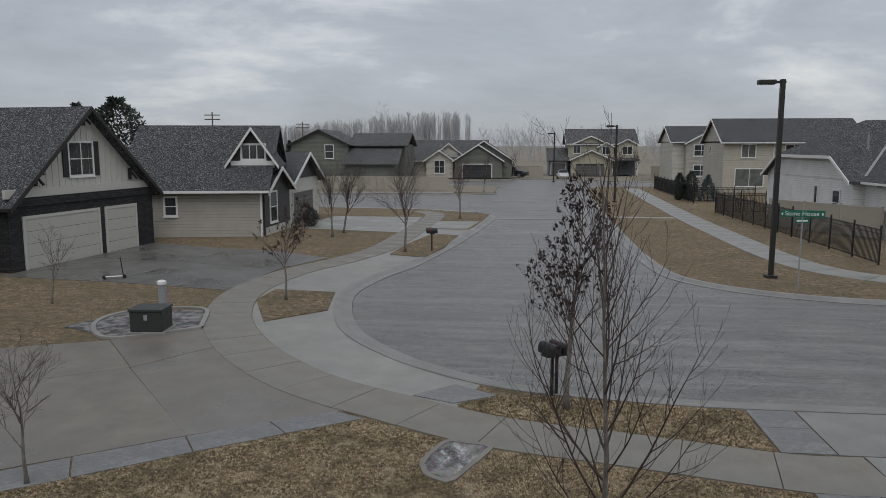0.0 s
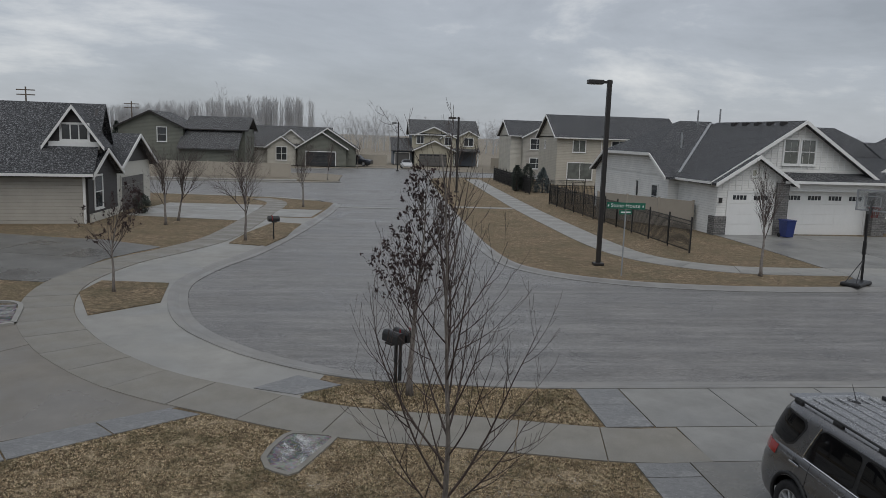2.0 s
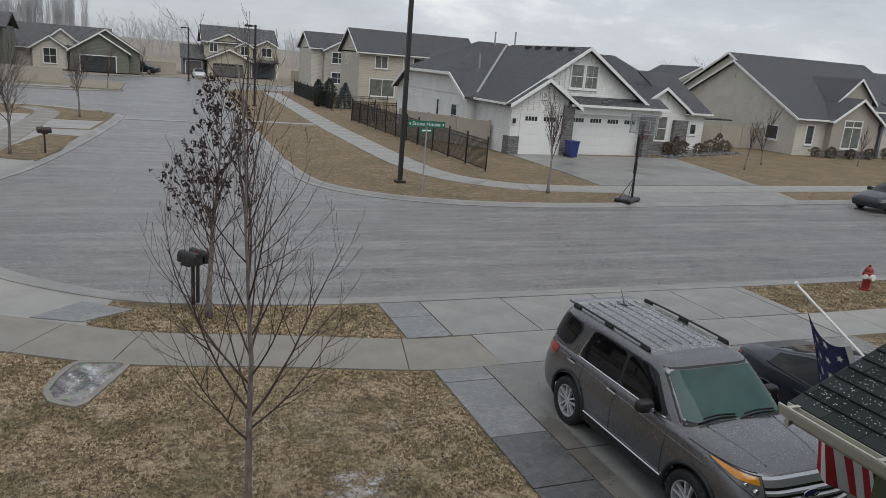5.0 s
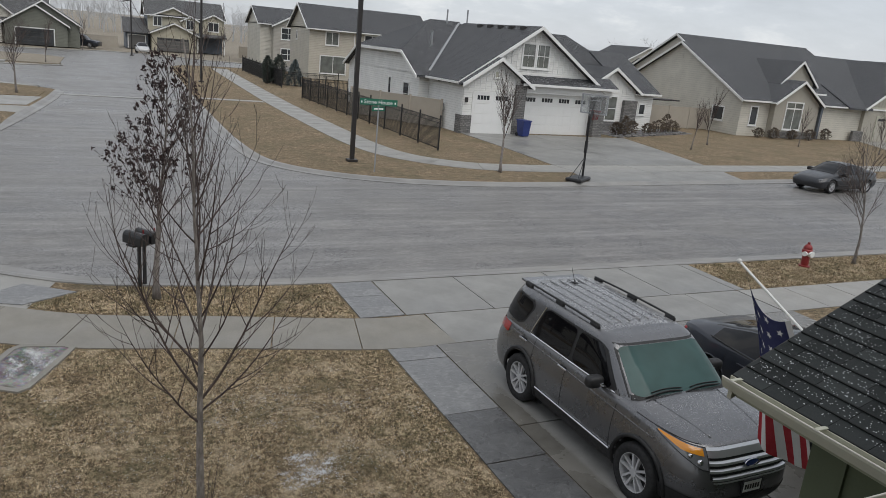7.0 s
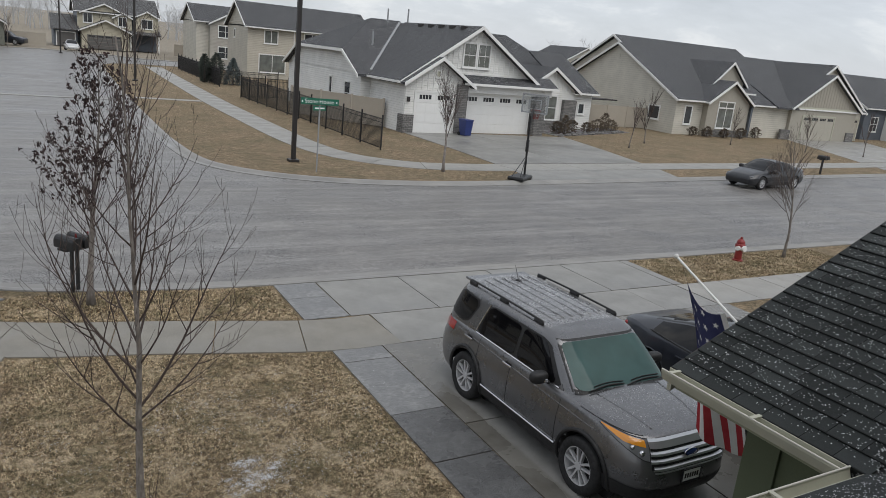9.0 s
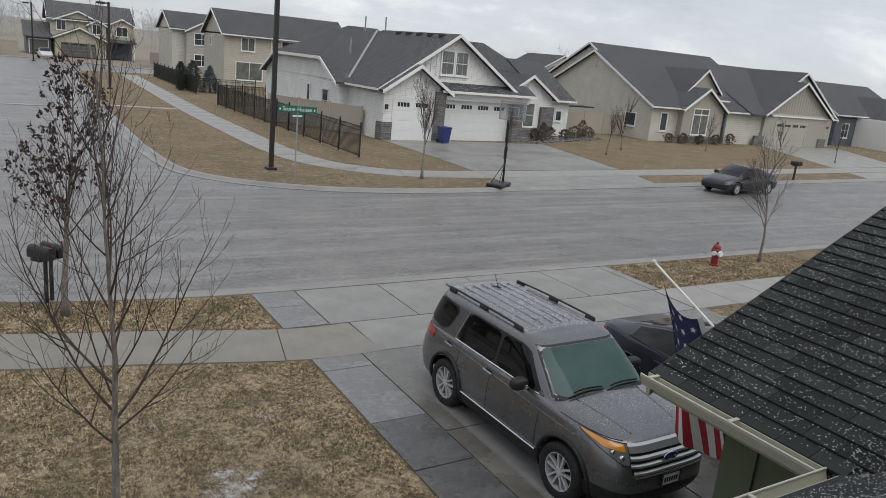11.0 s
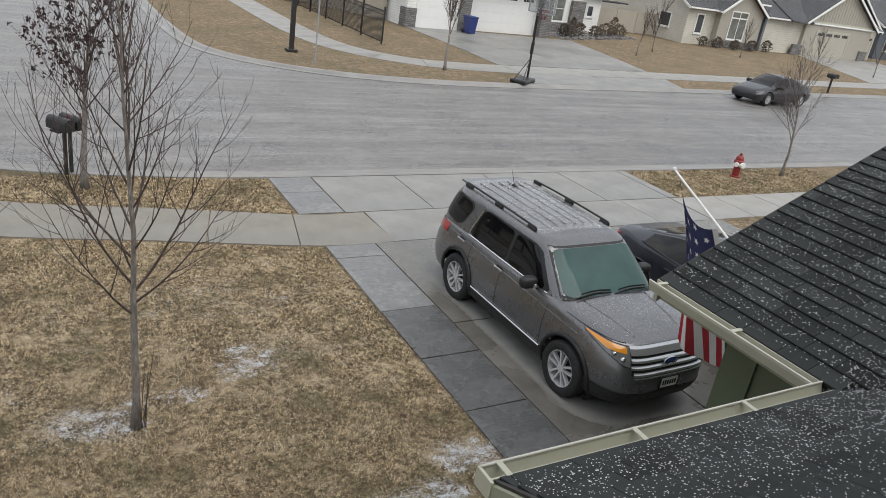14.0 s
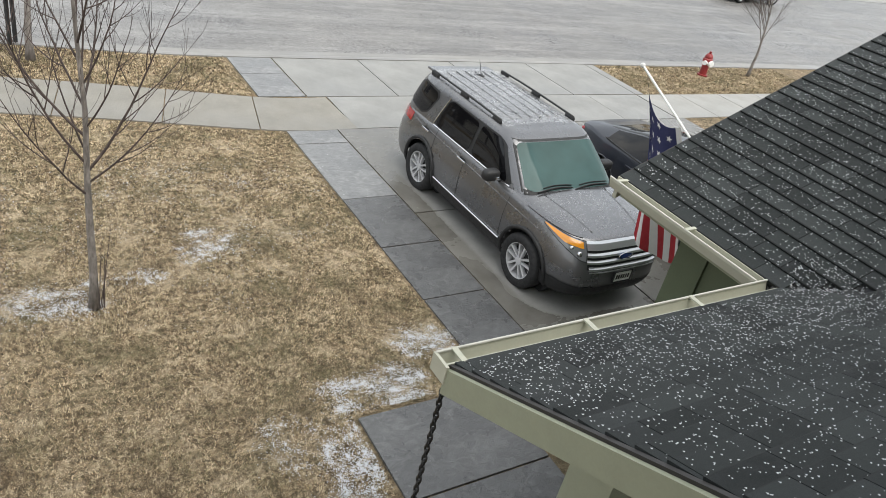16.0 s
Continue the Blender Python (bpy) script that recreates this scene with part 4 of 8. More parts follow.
roof_piece(th, [(7.2, 0.3, 4.05), (10.2, 0.3, 4.05), (10.2, 1.5, 4.6), (7.2, 1.5, 4.6)])
board(th, "gutter", (7.2, 0.24, 4.05), (10.2, 0.24, 4.05), 0.14, 0.1, WHITE)
block(th, "porch_post", 9.35, 9.6, -0.3, -0.05, 0.0, 3.1, SIDING_SLATE)
part("wall", gable_poly(bmesh.new(), 5.1, 3.2, 3.2, -0.35, 8.0, 0, 20.2), BOARD_TAN, th)
gable_roof(th, 20.2, 5.1, 3.2, 3.2, -0.75, 8.0, over=0.4, ends=(True, False))
battens(th, 15.3, 25.1, -0.35, 3.3, lambda x: 3.2 + 0.627 * (5.1 - abs(x - 20.2)) - 0.05, BOARD_TAN, 0.42)
block(th, "band", 15.3, 25.1, -0.42, -0.352, 3.0, 3.25, TRIM_TAN)
garage_door(th, 19.4, -0.36, 4.9, 2.35, material=DOOR_TAN, trim=TRIM_TAN, lites=4)
part("wall", gable_poly(bmesh.new(), 6.4, 3.1, 4.3, 1.0, 9.0, 0, 21.8), SIDING_TAN, th)
gable_roof(th, 21.8, 6.4, 3.1, 4.3, 0.6, 9.0, over=0.4, ends=(True, False))
garage_door(th, 26.7, 0.99, 2.4, 2.3, material=DOOR_TAN, trim=TRIM_TAN, lites=2)
for x0, x1, y0 in ((13.9, 15.25, -0.5), (24.2, 25.4, -0.5), (3.2, 8.5, -0.75)):
    block(th, "stone_apron", x0, x1, y0, y0 + 0.25, 0.0, 0.95 if x0 > 10 else 0.6, STONE_GREY, "grey ledge stone facing")
roof_piece(th, [(12.5, -0.75, 3.05), (15.6, -0.75, 3.05), (15.6, 3.0, 4.9), (12.5, 3.0, 4.9)])

# a slate-blue house and a white one at the street's far end
dk = thing("house", pose(82, 50, 0), "slate-blue sided house with white trim and dark roof", "house")
block(dk, "wall", 0, 14, 0, 12, 0, 3.6, SIDING_SLATE)
gable_roof(dk, 6, 6, 3.6, 3.3, -0.4, 15, axis="x", over=0.4)
block(dk, "wall", 4, 14, -5, 0.0, 0, 3.3, WHITE)
part("wall", gable_poly(bmesh.new(), 3.5, 3.3, 2.3, -5.2, 2, 0, 9), SIDING_WHITE, dk)
gable_roof(dk, 9, 3.5, 3.3, 2.3, -5.6, 5, over=0.4, ends=(True, False))
window(dk, 2.0, -0.01, 1.0, 1.2, 1.5, cols=2, rows=2)
garage_door(dk, 9, -5.21, 4.9, 2.3)

# the near left house with black stone and two garage doors
la = thing("house", pose(-21.51, 29.31, 0, 0, 0, 83.2), "cream board-and-batten house with black stone and two garage doors", "house")
part("wall", gable_poly(bmesh.new(), 4.85, 3.0, 4.05, 0.0, 12.0, 0.0, 4.15), CREAM, la)
block(la, "stone_facing", -0.85, 9.1, -0.12, -0.005, 0.0, 3.05, STONE_BLACK, "black ledge stone facing")
block(la, "stone_facing", -0.86, -0.70, -0.1, 12.0, 0.0, 3.0, STONE_BLACK, "black ledge stone facing")
block(la, "stone_band", -0.9, 9.15, -0.20, -0.125, 2.75, 3.12, STONE_BLACK)
block(la, "frieze_board", -0.9, 9.15, -0.14, 0.0, 3.13, 3.5, CREAM)
battens(la, -0.6, 8.9, 0.0, 3.5, lambda x: 3.0 + 0.835 * (4.85 - abs(x - 4.15)) - 0.1, CREAM, 0.4)
garage_door(la, 2.35, -0.125, 4.65, 2.2, material=DOOR_CREAM, trim=CREAM)
garage_door(la, 6.42, -0.125, 2.25, 2.2, material=DOOR_CREAM, trim=CREAM)
gable_roof(la, 4.15, 4.85, 3.0, 4.05, -0.55, 13.0, over=0.45, trim=DARK_TRIM, fascia=0.24)
window(la, 3.88, -0.01, 3.98, 1.55, 1.5, cols=2, rows=2)
for sx in (2.83, 4.93):
    block(la, "shutter", sx - 0.17, sx + 0.17, -0.07, -0.005, 3.9, 5.55, DARK_TRIM, "black louvred shutter")
for sx in (0.9, 7.4, 4.15):
    b = bmesh.new()
    z = 3.0 + 0.835 * (4.85 - abs(sx - 4.15)) - 0.15
    box(b, sx - 0.07, sx + 0.07, -0.5, 0.0, z - 0.12, z)
    box(b, sx - 0.06, sx + 0.06, -0.12, 0.0, z - 0.6, z - 0.1)
    box(b, sx - 0.05, sx + 0.05, -0.04, 0.04, -0.32, 0.32, Matrix.Translation((0, -0.25, z - 0.32)) @ Matrix.Rotation(radians(-45), 4, "X"))
    part("bracket", b, DARK_TRIM, la)
block(la, "wall", -6, -0.87, 2.0, 12.0, 0, 3.0, STONE_BLACK)
gable_roof(la, 7, 5.5, 3.0, 3.9, -8.0, 4.0, axis="x", over=0.45, trim=DARK_TRIM, ends=(True, False))

# the grey-sided house behind it
lb = thing("house", pose(-22.0, 40.45, 0, 0, 0, 11.0), "greige lap-sided house with dormer and dark gables", "house")
block(lb, "wall", 0.0, 6.75, 0.0, 9.0, 0.0, 2.75, SIDING_GREIGE)
block(lb, "corner_board", 6.68, 6.80, -0.04, 0.08, 0.0, 2.75, WHITE)
for o in lb.children:
    pass
roof_piece(lb, [(-1.6, -0.45, 2.72), (7.3, -0.45, 2.72), (7.3, 5.2, 6.62), (-1.6, 5.2, 6.62)], SHINGLE)
roof_piece(lb, [(-1.6, 9.6, 2.72), (-1.6, 5.2, 6.62), (7.3, 5.2, 6.62), (7.3, 9.6, 2.72)][::-1], SHINGLE)
board(lb, "gutter", (-1.6, -0.52, 2.74), (7.3, -0.52, 2.74), 0.14, 0.12, WHITE)
window(lb, 1.55, -0.01, 1.32, 0.62, 1.0, cols=1, rows=2)
gate = block(lb, "gate", -1.1, 0.25, -0.5, -0.42, 0.0, 1.75, VINYL_TAN, "tan vinyl gate")
part("wall", gable_poly(bmesh.new(), 2.4, 4.1, 2.2, 0, 0.15, 2.7), SIDING_BROWN, lb).matrix_local = pose(6.95, 4.6, 0, 0, 0, 90)


def gable_poly_x(bm, half, eave, rise, x0, x1, base, cy):
    prof = [(cy - half, base), (cy + half, base), (cy + half, eave), (cy, eave + rise), (cy - half, eave)]
    a = [bm.verts.new((x0, p, z)) for p, z in prof]
    b = [bm.verts.new((x1, p, z)) for p, z in prof]
    bm.faces.new(a[::-1]), bm.faces.new(b)
    for i in range(5):
        bm.faces.new((a[i], a[(i + 1) % 5], b[(i + 1) % 5], b[i]))
    return bm


# east wings of the greige house, square to the street
known = set(lb.children)
part("wall", gable_poly_x(bmesh.new(), 2.35, 2.62, 1.3, -18.0, -15.35, 0.0, 44.6), SIDING_BROWN, lb, "dark shake bay wall")
gable_roof(lb, 44.6, 2.35, 2.62, 1.3, -19.0, -15.0, axis="x", over=0.3, ends=(False, True), gutter=False)
window(lb, -15.34, 43.75, 0.75, 1.15, 1.75, "e", 1, 2)
block(lb, "base_trim", -15.4, -15.25, 42.3, 46.9, 0.0, 0.45, CREAM)
part("wall", gable_poly_x(bmesh.new(), 3.55, 2.9, 1.85, -20.0, -15.5, 0.0, 50.75), CREAM, lb)
part("gable_panel", gable_poly_x(bmesh.new(), 3.0, 3.25, 1.5, -15.5, -15.44, 3.1, 50.75), SIDING_BROWN, lb)
gable_roof(lb, 50.75, 3.55, 2.9, 1.85, -20.0, -15.0, axis="x", over=0.35, ends=(False, True))
garage_door(lb, -15.49, 50.4, 4.6, 2.15, "e", DOOR_GREY, CREAM)
for o in lb.children:
    if o not in known:
        o.matrix_basis = lb.matrix_basis.inverted() @ o.matrix_basis
# its dormer with a white balustrade
part("wall", gable_poly(bmesh.new(), 1.35, 4.35, 1.95, 1.75, 4.6, 3.8, 6.05), SIDING_BROWN, lb, "dark shake dormer")
gable_roof(lb, 6.05, 1.35, 4.35, 1.95, 1.35, 4.6, over=0.25, ends=(True, False), gutter=False)
window(lb, 6.1, 1.74, 4.55, 1.3, 0.8, "s", 3, 1, border=0.12)
block(lb, "dormer_panel", 4.75, 7.35, 1.62, 1.74, 4.0, 4.42, WHITE, "white dormer skirt panel")

# two-storey houses and others in the distance
ye = thing("house", pose(7.3, 132, 0), "pale yellow two-storey house with grey roof and gables", "house")
block(ye, "wall", 0.4, 12.2, 2.0, 12, 0, 5.6, SIDING_SLATE)
block(ye, "wall", 0.4, 5.6, 1.6, 2.02, 2.6, 5.6, SIDING_YELLOW)
block(ye, "wall", 9.2, 12.2, 1.2, 2.02, 3.0, 5.6, SIDING_YELLOW)
gable_roof(ye, 7.0, 5.4, 5.6, 2.5, -0.1, 12.7, axis="x", over=0.5, material=SHINGLE_WARM)
part("wall", gable_poly(bmesh.new(), 3.2, 5.5, 1.4, 1.5, 4, 3.0, 4.3), SIDING_YELLOW, ye)
gable_roof(ye, 4.3, 3.2, 5.4, 1.4, 1.1, 6, over=0.4, ends=(True, False), gutter=False, material=SHINGLE_WARM)
part("wall", gable_poly(bmesh.new(), 1.3, 5.0, 0.7, 1.1, 4, 3.0, 7.0), SIDING_YELLOW, ye)
gable_roof(ye, 7.0, 1.3, 5.0, 0.7, 0.8, 4, over=0.35, ends=(True, False), gutter=False, material=SHINGLE_WARM)
part("wall", gable_poly(bmesh.new(), 1.7, 5.4, 0.85, 0.9, 4, 3.0, 10.6), SIDING_YELLOW, ye)
gable_roof(ye, 10.6, 1.7, 5.4, 0.85, 0.6, 5, over=0.35, ends=(True, False), gutter=False, material=SHINGLE_WARM)
part("wall", gable_poly(bmesh.new(), 3.4, 2.9, 1.5, -1.5, 2.1, 0, 4.2), SIDING_YELLOW, ye)
gable_roof(ye, 4.2, 3.4, 2.8, 1.55, -2.0, 2.2, over=0.5, ends=(True, False), gutter=False, material=SHINGLE_WARM)
garage_door(ye, 4.0, -1.51, 4.9, 2.1, material=DOOR_GREY, trim=SIDING_YELLOW, lites=4)
block(ye, "wall", -3.0, 0.4, 1.0, 10, 0, 2.6, SIDING_SLATE)
roof_piece(ye, [(-3.4, 0.4, 2.6), (0.6, 0.4, 2.6), (0.6, 5, 4.8), (-3.4, 5, 4.8)], SHINGLE_WARM)
garage_door(ye, -1.3, 0.99, 2.5, 2.1, material=DOOR_GREY, trim=WHITE)
roof_piece(ye, [(7.6, -0.4, 2.75), (12.6, -0.4, 2.75), (12.6, 2.2, 3.5), (7.6, 2.2, 3.5)], SHINGLE_WARM)
for x, y, z, w in ((1.9, 1.49, 3.9, 1.2), (6.9, 1.09, 3.7, 1.1), (10.6, 0.89, 3.7, 1.6)):
    window(ye, x, y, z, w, 1.35, cols=2, rows=1)
for x in (8.0, 12.2):
    block(ye, "porch_post", x - 0.12, x + 0.12, -0.2, 0.05, 0, 2.7, WHITE)

cr = thing("house", pose(-19.0, 120, 0), "taupe single-storey house with white-trimmed gables", "house")
block(cr, "wall", 0, 15.5, 0.5, 12, 0, 2.9, SIDING_TAN)
gable_roof(cr, 6.2, 5.9, 2.9, 3.1, -2.2, 13.0, axis="x", over=0.5, material=SHINGLE_WARM)
for cx, half, rise, y, z0, mat in ((5.2, 2.2, 1.5, -0.4, 2.9, SIDING_TAN), (6.6, 2.4, 1.9, 0.9, 3.6, SIDING_TAN), (11.6, 3.8, 2.4, -1.0, 2.9, SIDING_GREEN), (12.4, 4.5, 2.9, 0.2, 3.0, SIDING_GREEN)):
    part("wall", gable_poly(bmesh.new(), half, z0, rise, y, 5, 0, cx), mat, cr)
    gable_roof(cr, cx, half, z0, rise, y - 0.4, 6, over=0.4, ends=(True, False), gutter=False, material=SHINGLE_WARM)
window(cr, 5.2, -0.41, 0.8, 1.6, 2.0, cols=2, rows=2)
garage_door(cr, 11.4, -1.01, 4.6, 2.2, material=PANE, trim=WHITE)

gr = thing("house", pose(-35.3, 108, 0), "grey-green two-storey house with brown roof", "house")
part("wall", gable_poly(bmesh.new(), 4.4, 5.4, 2.1, 0, 10, 0, 4.8), SIDING_GREEN, gr)
gable_roof(gr, 4.8, 4.4, 5.4, 2.1, -0.5, 11, over=0.5, material=SHINGLE_WARM, trim=DARK_TRIM)
window(gr, 6.3, -0.01, 3.4, 1.2, 1.9, cols=1, rows=2)
block(gr, "wall", 9.2, 17.5, 1.5, 10, 0, 5.4, SIDING_GREEN)
gable_roof(gr, 5.6, 4.2, 5.3, 1.7, 9.0, 18.0, axis="x", over=0.5, material=SHINGLE_WARM, trim=DARK_TRIM)
block(gr, "wall", 9.2, 16.5, -2.0, 1.6, 0, 2.6, SIDING_GREEN)
roof_piece(gr, [(8.9, -2.6, 2.6), (17.2, -2.6, 2.6), (17.2, 1.6, 5.2), (8.9, 1.6, 5.2)], SHINGLE_WARM)

be = thing("house", pose(22.3, 86.5, 0), "beige two-storey house with dark grey roof", "house")
block(be, "wall", 0, 18.0, 0, 9.5, 0, 5.75, SIDING_BEIGE)
part("gable_wall", gable_poly_x(bmesh.new(), 4.75, 5.7, 2.6, 0.0, 0.2, 5.6, 4.75), SIDING_BEIGE, be)
gable_roof(be, 4.75, 4.75, 5.75, 2.55, -0.4, 15.5, axis="x", over=0.45, material=SHINGLE)
window(be, 2.9, -0.01, 0.75, 3.0, 1.9, cols=2, rows=1, pane=PANE_TEAL)
window(be, 2.7, -0.01, 4.0, 1.45, 1.35, cols=2, rows=1, pane=PANE_TEAL)
window(be, 7.6, -0.01, 4.0, 1.8, 1.35, cols=2, rows=1)
window(be, -0.01, 6.0, 4.3, 0.5, 0.9, "w", 1, 1)
board(be, "downpipe", (5.4, -0.06, 5.6), (5.4, -0.08, 0.2), 0.02, 0.09, WHITE)

g2 = thing("house", pose(21.6, 112, 0), "light grey two-storey house beyond the beige one", "house")
block(g2, "wall", 0, 14, 0, 10, 0, 5.8, SIDING_TAN)
part("gable_wall", gable_poly_x(bmesh.new(), 5, 5.75, 2.3, 0.0, 0.2, 5.7, 5), SIDING_TAN, g2)
gable_roof(g2, 5, 5, 5.8, 2.25, -0.4, 15, axis="x", over=0.4, material=SHINGLE)
part("wall", gable_poly(bmesh.new(), 2.2, 5.6, 1.2, -1.2, 2, 0, 3.9), SIDING_GREIGE, g2)
gable_roof(g2, 3.9, 2.2, 5.6, 1.2, -1.6, 3, over=0.35, ends=(True, False), gutter=False)
for z in (0.9, 3.8):
    window(g2, 3.8, -1.21, z, 1.9, 1.5, cols=2, rows=2)

b2 = thing("house", pose(84, 108, 0), "distant grey house showing above the roofs", "house")
part("wall", gable_poly(bmesh.new(), 5, 5.2, 2.6, 0, 10, 0, 5), SIDING_TAN, b2)
gable_roof(b2, 5, 5, 5.2, 2.6, -0.4, 11, over=0.4)
part("wall", gable_poly(bmesh.new(), 2.5, 4.2, 1.6, -2.5, 2, 0, 3), SIDING_TAN, b2)
gable_roof(b2, 3, 2.5, 4.2, 1.6, -2.9, 3, over=0.4, ends=(True, False))
window(b2, 3, -2.51, 3.2, 1.4, 1.2)


# ---- the camera's own house: two roofs below the window, wall behind it ----
own = thing("house", pose(0, 0, 0), "olive green house with black shingle roof and tan trim", "house")
S1, S2 = 0.48, 0.458
block(own, "wall", -6.0, 16.0, -0.6, -0.35, 3.2, 8.0, SIDING_OLIVE)
block(own, "wall", 5.85, 14.5, -1.0, 3.95, 0.0, 2.5, SIDING_OLIVE)
part("gable_wall", gable_poly(bmesh.new(), 4.325, 2.45, 1.85, 3.75, 3.95, 2.4, 10.175), SIDING_OLIVE, own)
block(own, "porch_wall", 2.9, 5.84, -0.35, -0.2, 0.0, 3.2, SIDING_OLIVE)
for y in (3.6, 2.95, 2.3, 1.6):
    block(own, "batten", 5.815, 5.852, y - 0.03, y + 0.03, 0.0, 2.5, SIDING_OLIVE)
deck = Vector((0, 0, -0.03))
roof_piece(own, [Vector(p) + deck for p in ((2.25, 2.6, 2.6), (5.45, 2.6, 2.6), (8.4, -0.35, 2.6 + 2.95 * S1), (2.25, -0.35, 2.6 + 2.95 * S1))], SHINGLE, 0.10)
roof_piece(own, [Vector(p) + deck for p in ((5.45, 4.6, 2.6), (10.2, 4.6, 2.6 + 4.75 * S2), (10.2, -0.35, 2.6 + 4.75 * S2), (8.4, -0.35, 2.6 + 2.95 * S2), (5.45, 2.6, 2.6))], SHINGLE, 0.10)
roof_piece(own, [Vector(p) + deck for p in ((10.2, 4.6, 2.6 + 4.75 * S2), (15.0, 4.6, 2.6), (15.0, -0.35, 2.6), (10.2, -0.35, 2.6 + 4.75 * S2))], SHINGLE, 0.10)
# shingle tabs laid in courses
def shingle_courses(origin, along, up, normal, length_at, courses, tab=0.38, lay=0.18, limit=300):
    """Tabs over a roof plane: each course is a run of small thin slabs, butt edge proud and darker."""
    e, u, n = Vector(along).normalized(), Vector(up).normalized(), Vector(normal).normalized()

    def lay_tab(bm, q, lo, hi):
        lo, hi = lo + 0.003, hi - 0.003
        edge = 0.009
        v = [bm.verts.new(q + e * x + u * d + n * h) for d, h in ((0, -0.004), (0, 0.024), (edge, 0.026), (lay + 0.03, 0.003)) for x in (lo, hi)]
        for i in range(3):
            f = bm.faces.new((v[2 * i], v[2 * i + 1], v[2 * i + 3], v[2 * i + 2]))
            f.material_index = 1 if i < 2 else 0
        bm.faces.new((v[0], v[2], v[4], v[6])), bm.faces.new((v[7], v[5], v[3], v[1]))

    shapes = []
    for w in (tab, tab * 0.8, tab * 1.15):
        b = bmesh.new()
        lay_tab(b, Vector(), 0, w)
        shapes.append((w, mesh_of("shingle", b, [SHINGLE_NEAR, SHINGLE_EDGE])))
    count, rest = 0, bmesh.new()
    for c in range(courses):
        a0, a1 = length_at(c * lay)
        x = a0 - random.uniform(0, tab)
        while x < a1:
            w, me = random.choice(shapes)
            lo, hi = max(x, a0), min(x + w, a1)
            if hi - lo > 0.010:
                if hi - lo > w - 1e-4 and count < limit:
                    ob = new("shingle", me)
                    ob.parent, ob.location = own, Vector(origin) + e * x + u * (c * lay)
                    count += 1
                else:
                    lay_tab(rest, Vector(origin) + u * (c * lay), lo, hi)
            x += w
    tagged(part("shingle_rest", rest, [SHINGLE_NEAR, SHINGLE_EDGE], own), kind="stuff")


n1, n2 = math.hypot(1, S1), math.hypot(1, S2)
shingle_courses((0, 2.62, 2.585), (1, 0, 0), (0, -1, S1), (0, S1, 1), lambda d: (2.252, 5.46 + d / n1), 18)
shingle_courses((5.43, 0, 2.585), (0, -1, 0), (1, 0, S2), (-S2, 0, 1), lambda d: (-4.62, -2.6 + d / n2), 29)
# gutters, fascia and rake boards
def channel(name, a, b, out, label):
    """An open gutter between a and b; out points away from the roof."""
    a, b, out = Vector(a), Vector(b), Vector(out)
    prof = [(0.0, 0.0), (0.0, -0.11), (0.09, -0.11), (0.125, -0.02), (0.125, 0.0), (0.113, 0.0), (0.113, -0.018), (0.085, -0.098), (0.012, -0.098), (0.012, 0.0)]
    bm = bmesh.new()
    r = [[bm.verts.new(p + out * d + Vector((0, 0, z))) for d, z in prof] for p in (a, b)]
    k = len(prof)
    for i in range(k):
        bm.faces.new((r[0][i], r[0][(i + 1) % k], r[1][(i + 1) % k], r[1][i]))
    bm.faces.new(r[0]), bm.faces.new(r[1][::-1])
    bmesh.ops.recalc_face_normals(bm, faces=bm.faces)
    g = part(name, bm, TRIM_TAN, own, label)
    rim = Vector((0, 0, 0.004)) + out * 0.119
    part("rolled_rim", tube(bmesh.new(), [a + rim, b + rim], 0.009, 8), CREAM, g, "pale rolled gutter rim")
    n = max(2, int((b - a).length / 0.95))
    for i in range(n):
        p = a.lerp(b, (i + 0.12) / n)
        d = (b - a).normalized() * 0.02
        h = bmesh.new()
        lo = [p - d - out * 0.03, p + d - out * 0.03, p + d + out * 0.124, p - d + out * 0.124]
        v = [h.verts.new(q + Vector((0, 0, z))) for z in (0.004, 0.014) for q in lo]
        for f in ((3, 2, 1, 0), (4, 5, 6, 7), (0, 1, 5, 4), (1, 2, 6, 5), (2, 3, 7, 6), (3, 0, 4, 7)):
            h.faces.new([v[q] for q in f])
        bmesh.ops.recalc_face_normals(h, faces=h.faces)
        part("gutter_hanger", h, TRIM_TAN, g, "pale gutter hanger strap")
    return g


channel("gutter", (2.19, 2.63, 2.60), (5.42, 2.63, 2.60), (0, 1, 0), "tan metal gutter")
channel("gutter", (5.42, 4.62, 2.60), (5.42, 2.76, 2.60), (-1, 0, 0), "tan metal gutter")
board(own, "fascia_board", (2.3, 2.60, 2.57), (5.5, 2.60, 2.57), 0.17, 0.03, GUTTER_SAGE)
board(own, "fascia_board", (5.47, 2.6, 2.57), (5.47, 4.55, 2.57), 0.17, 0.03, GUTTER_SAGE)
board(own, "gutter_end", (2.19, 2.60, 2.605), (2.19, 2.76, 2.605), 0.13, 0.02, TRIM_TAN)
board(own, "rake_board", (2.215, 2.62, 2.575), (2.215, -0.35, 2.575 + 2.97 * S1), 0.19, 0.05, GUTTER_SAGE, "sage rake board")
board(own, "drip_edge", (2.235, 2.63, 2.592), (2.235, -0.35, 2.592 + 2.98 * S1), 0.045, 0.03, DARK_TRIM, "black metal drip edge")
board(own, "rake_board", (5.42, 4.60, 2.565), (10.2, 4.60, 2.565 + 4.78 * S2), 0.20, 0.05, TRIM_TAN, "tan rake board")
board(own, "drip_edge", (5.43, 4.625, 2.592), (10.2, 4.625, 2.592 + 4.77 * S2), 0.04, 0.02, DARK_TRIM)
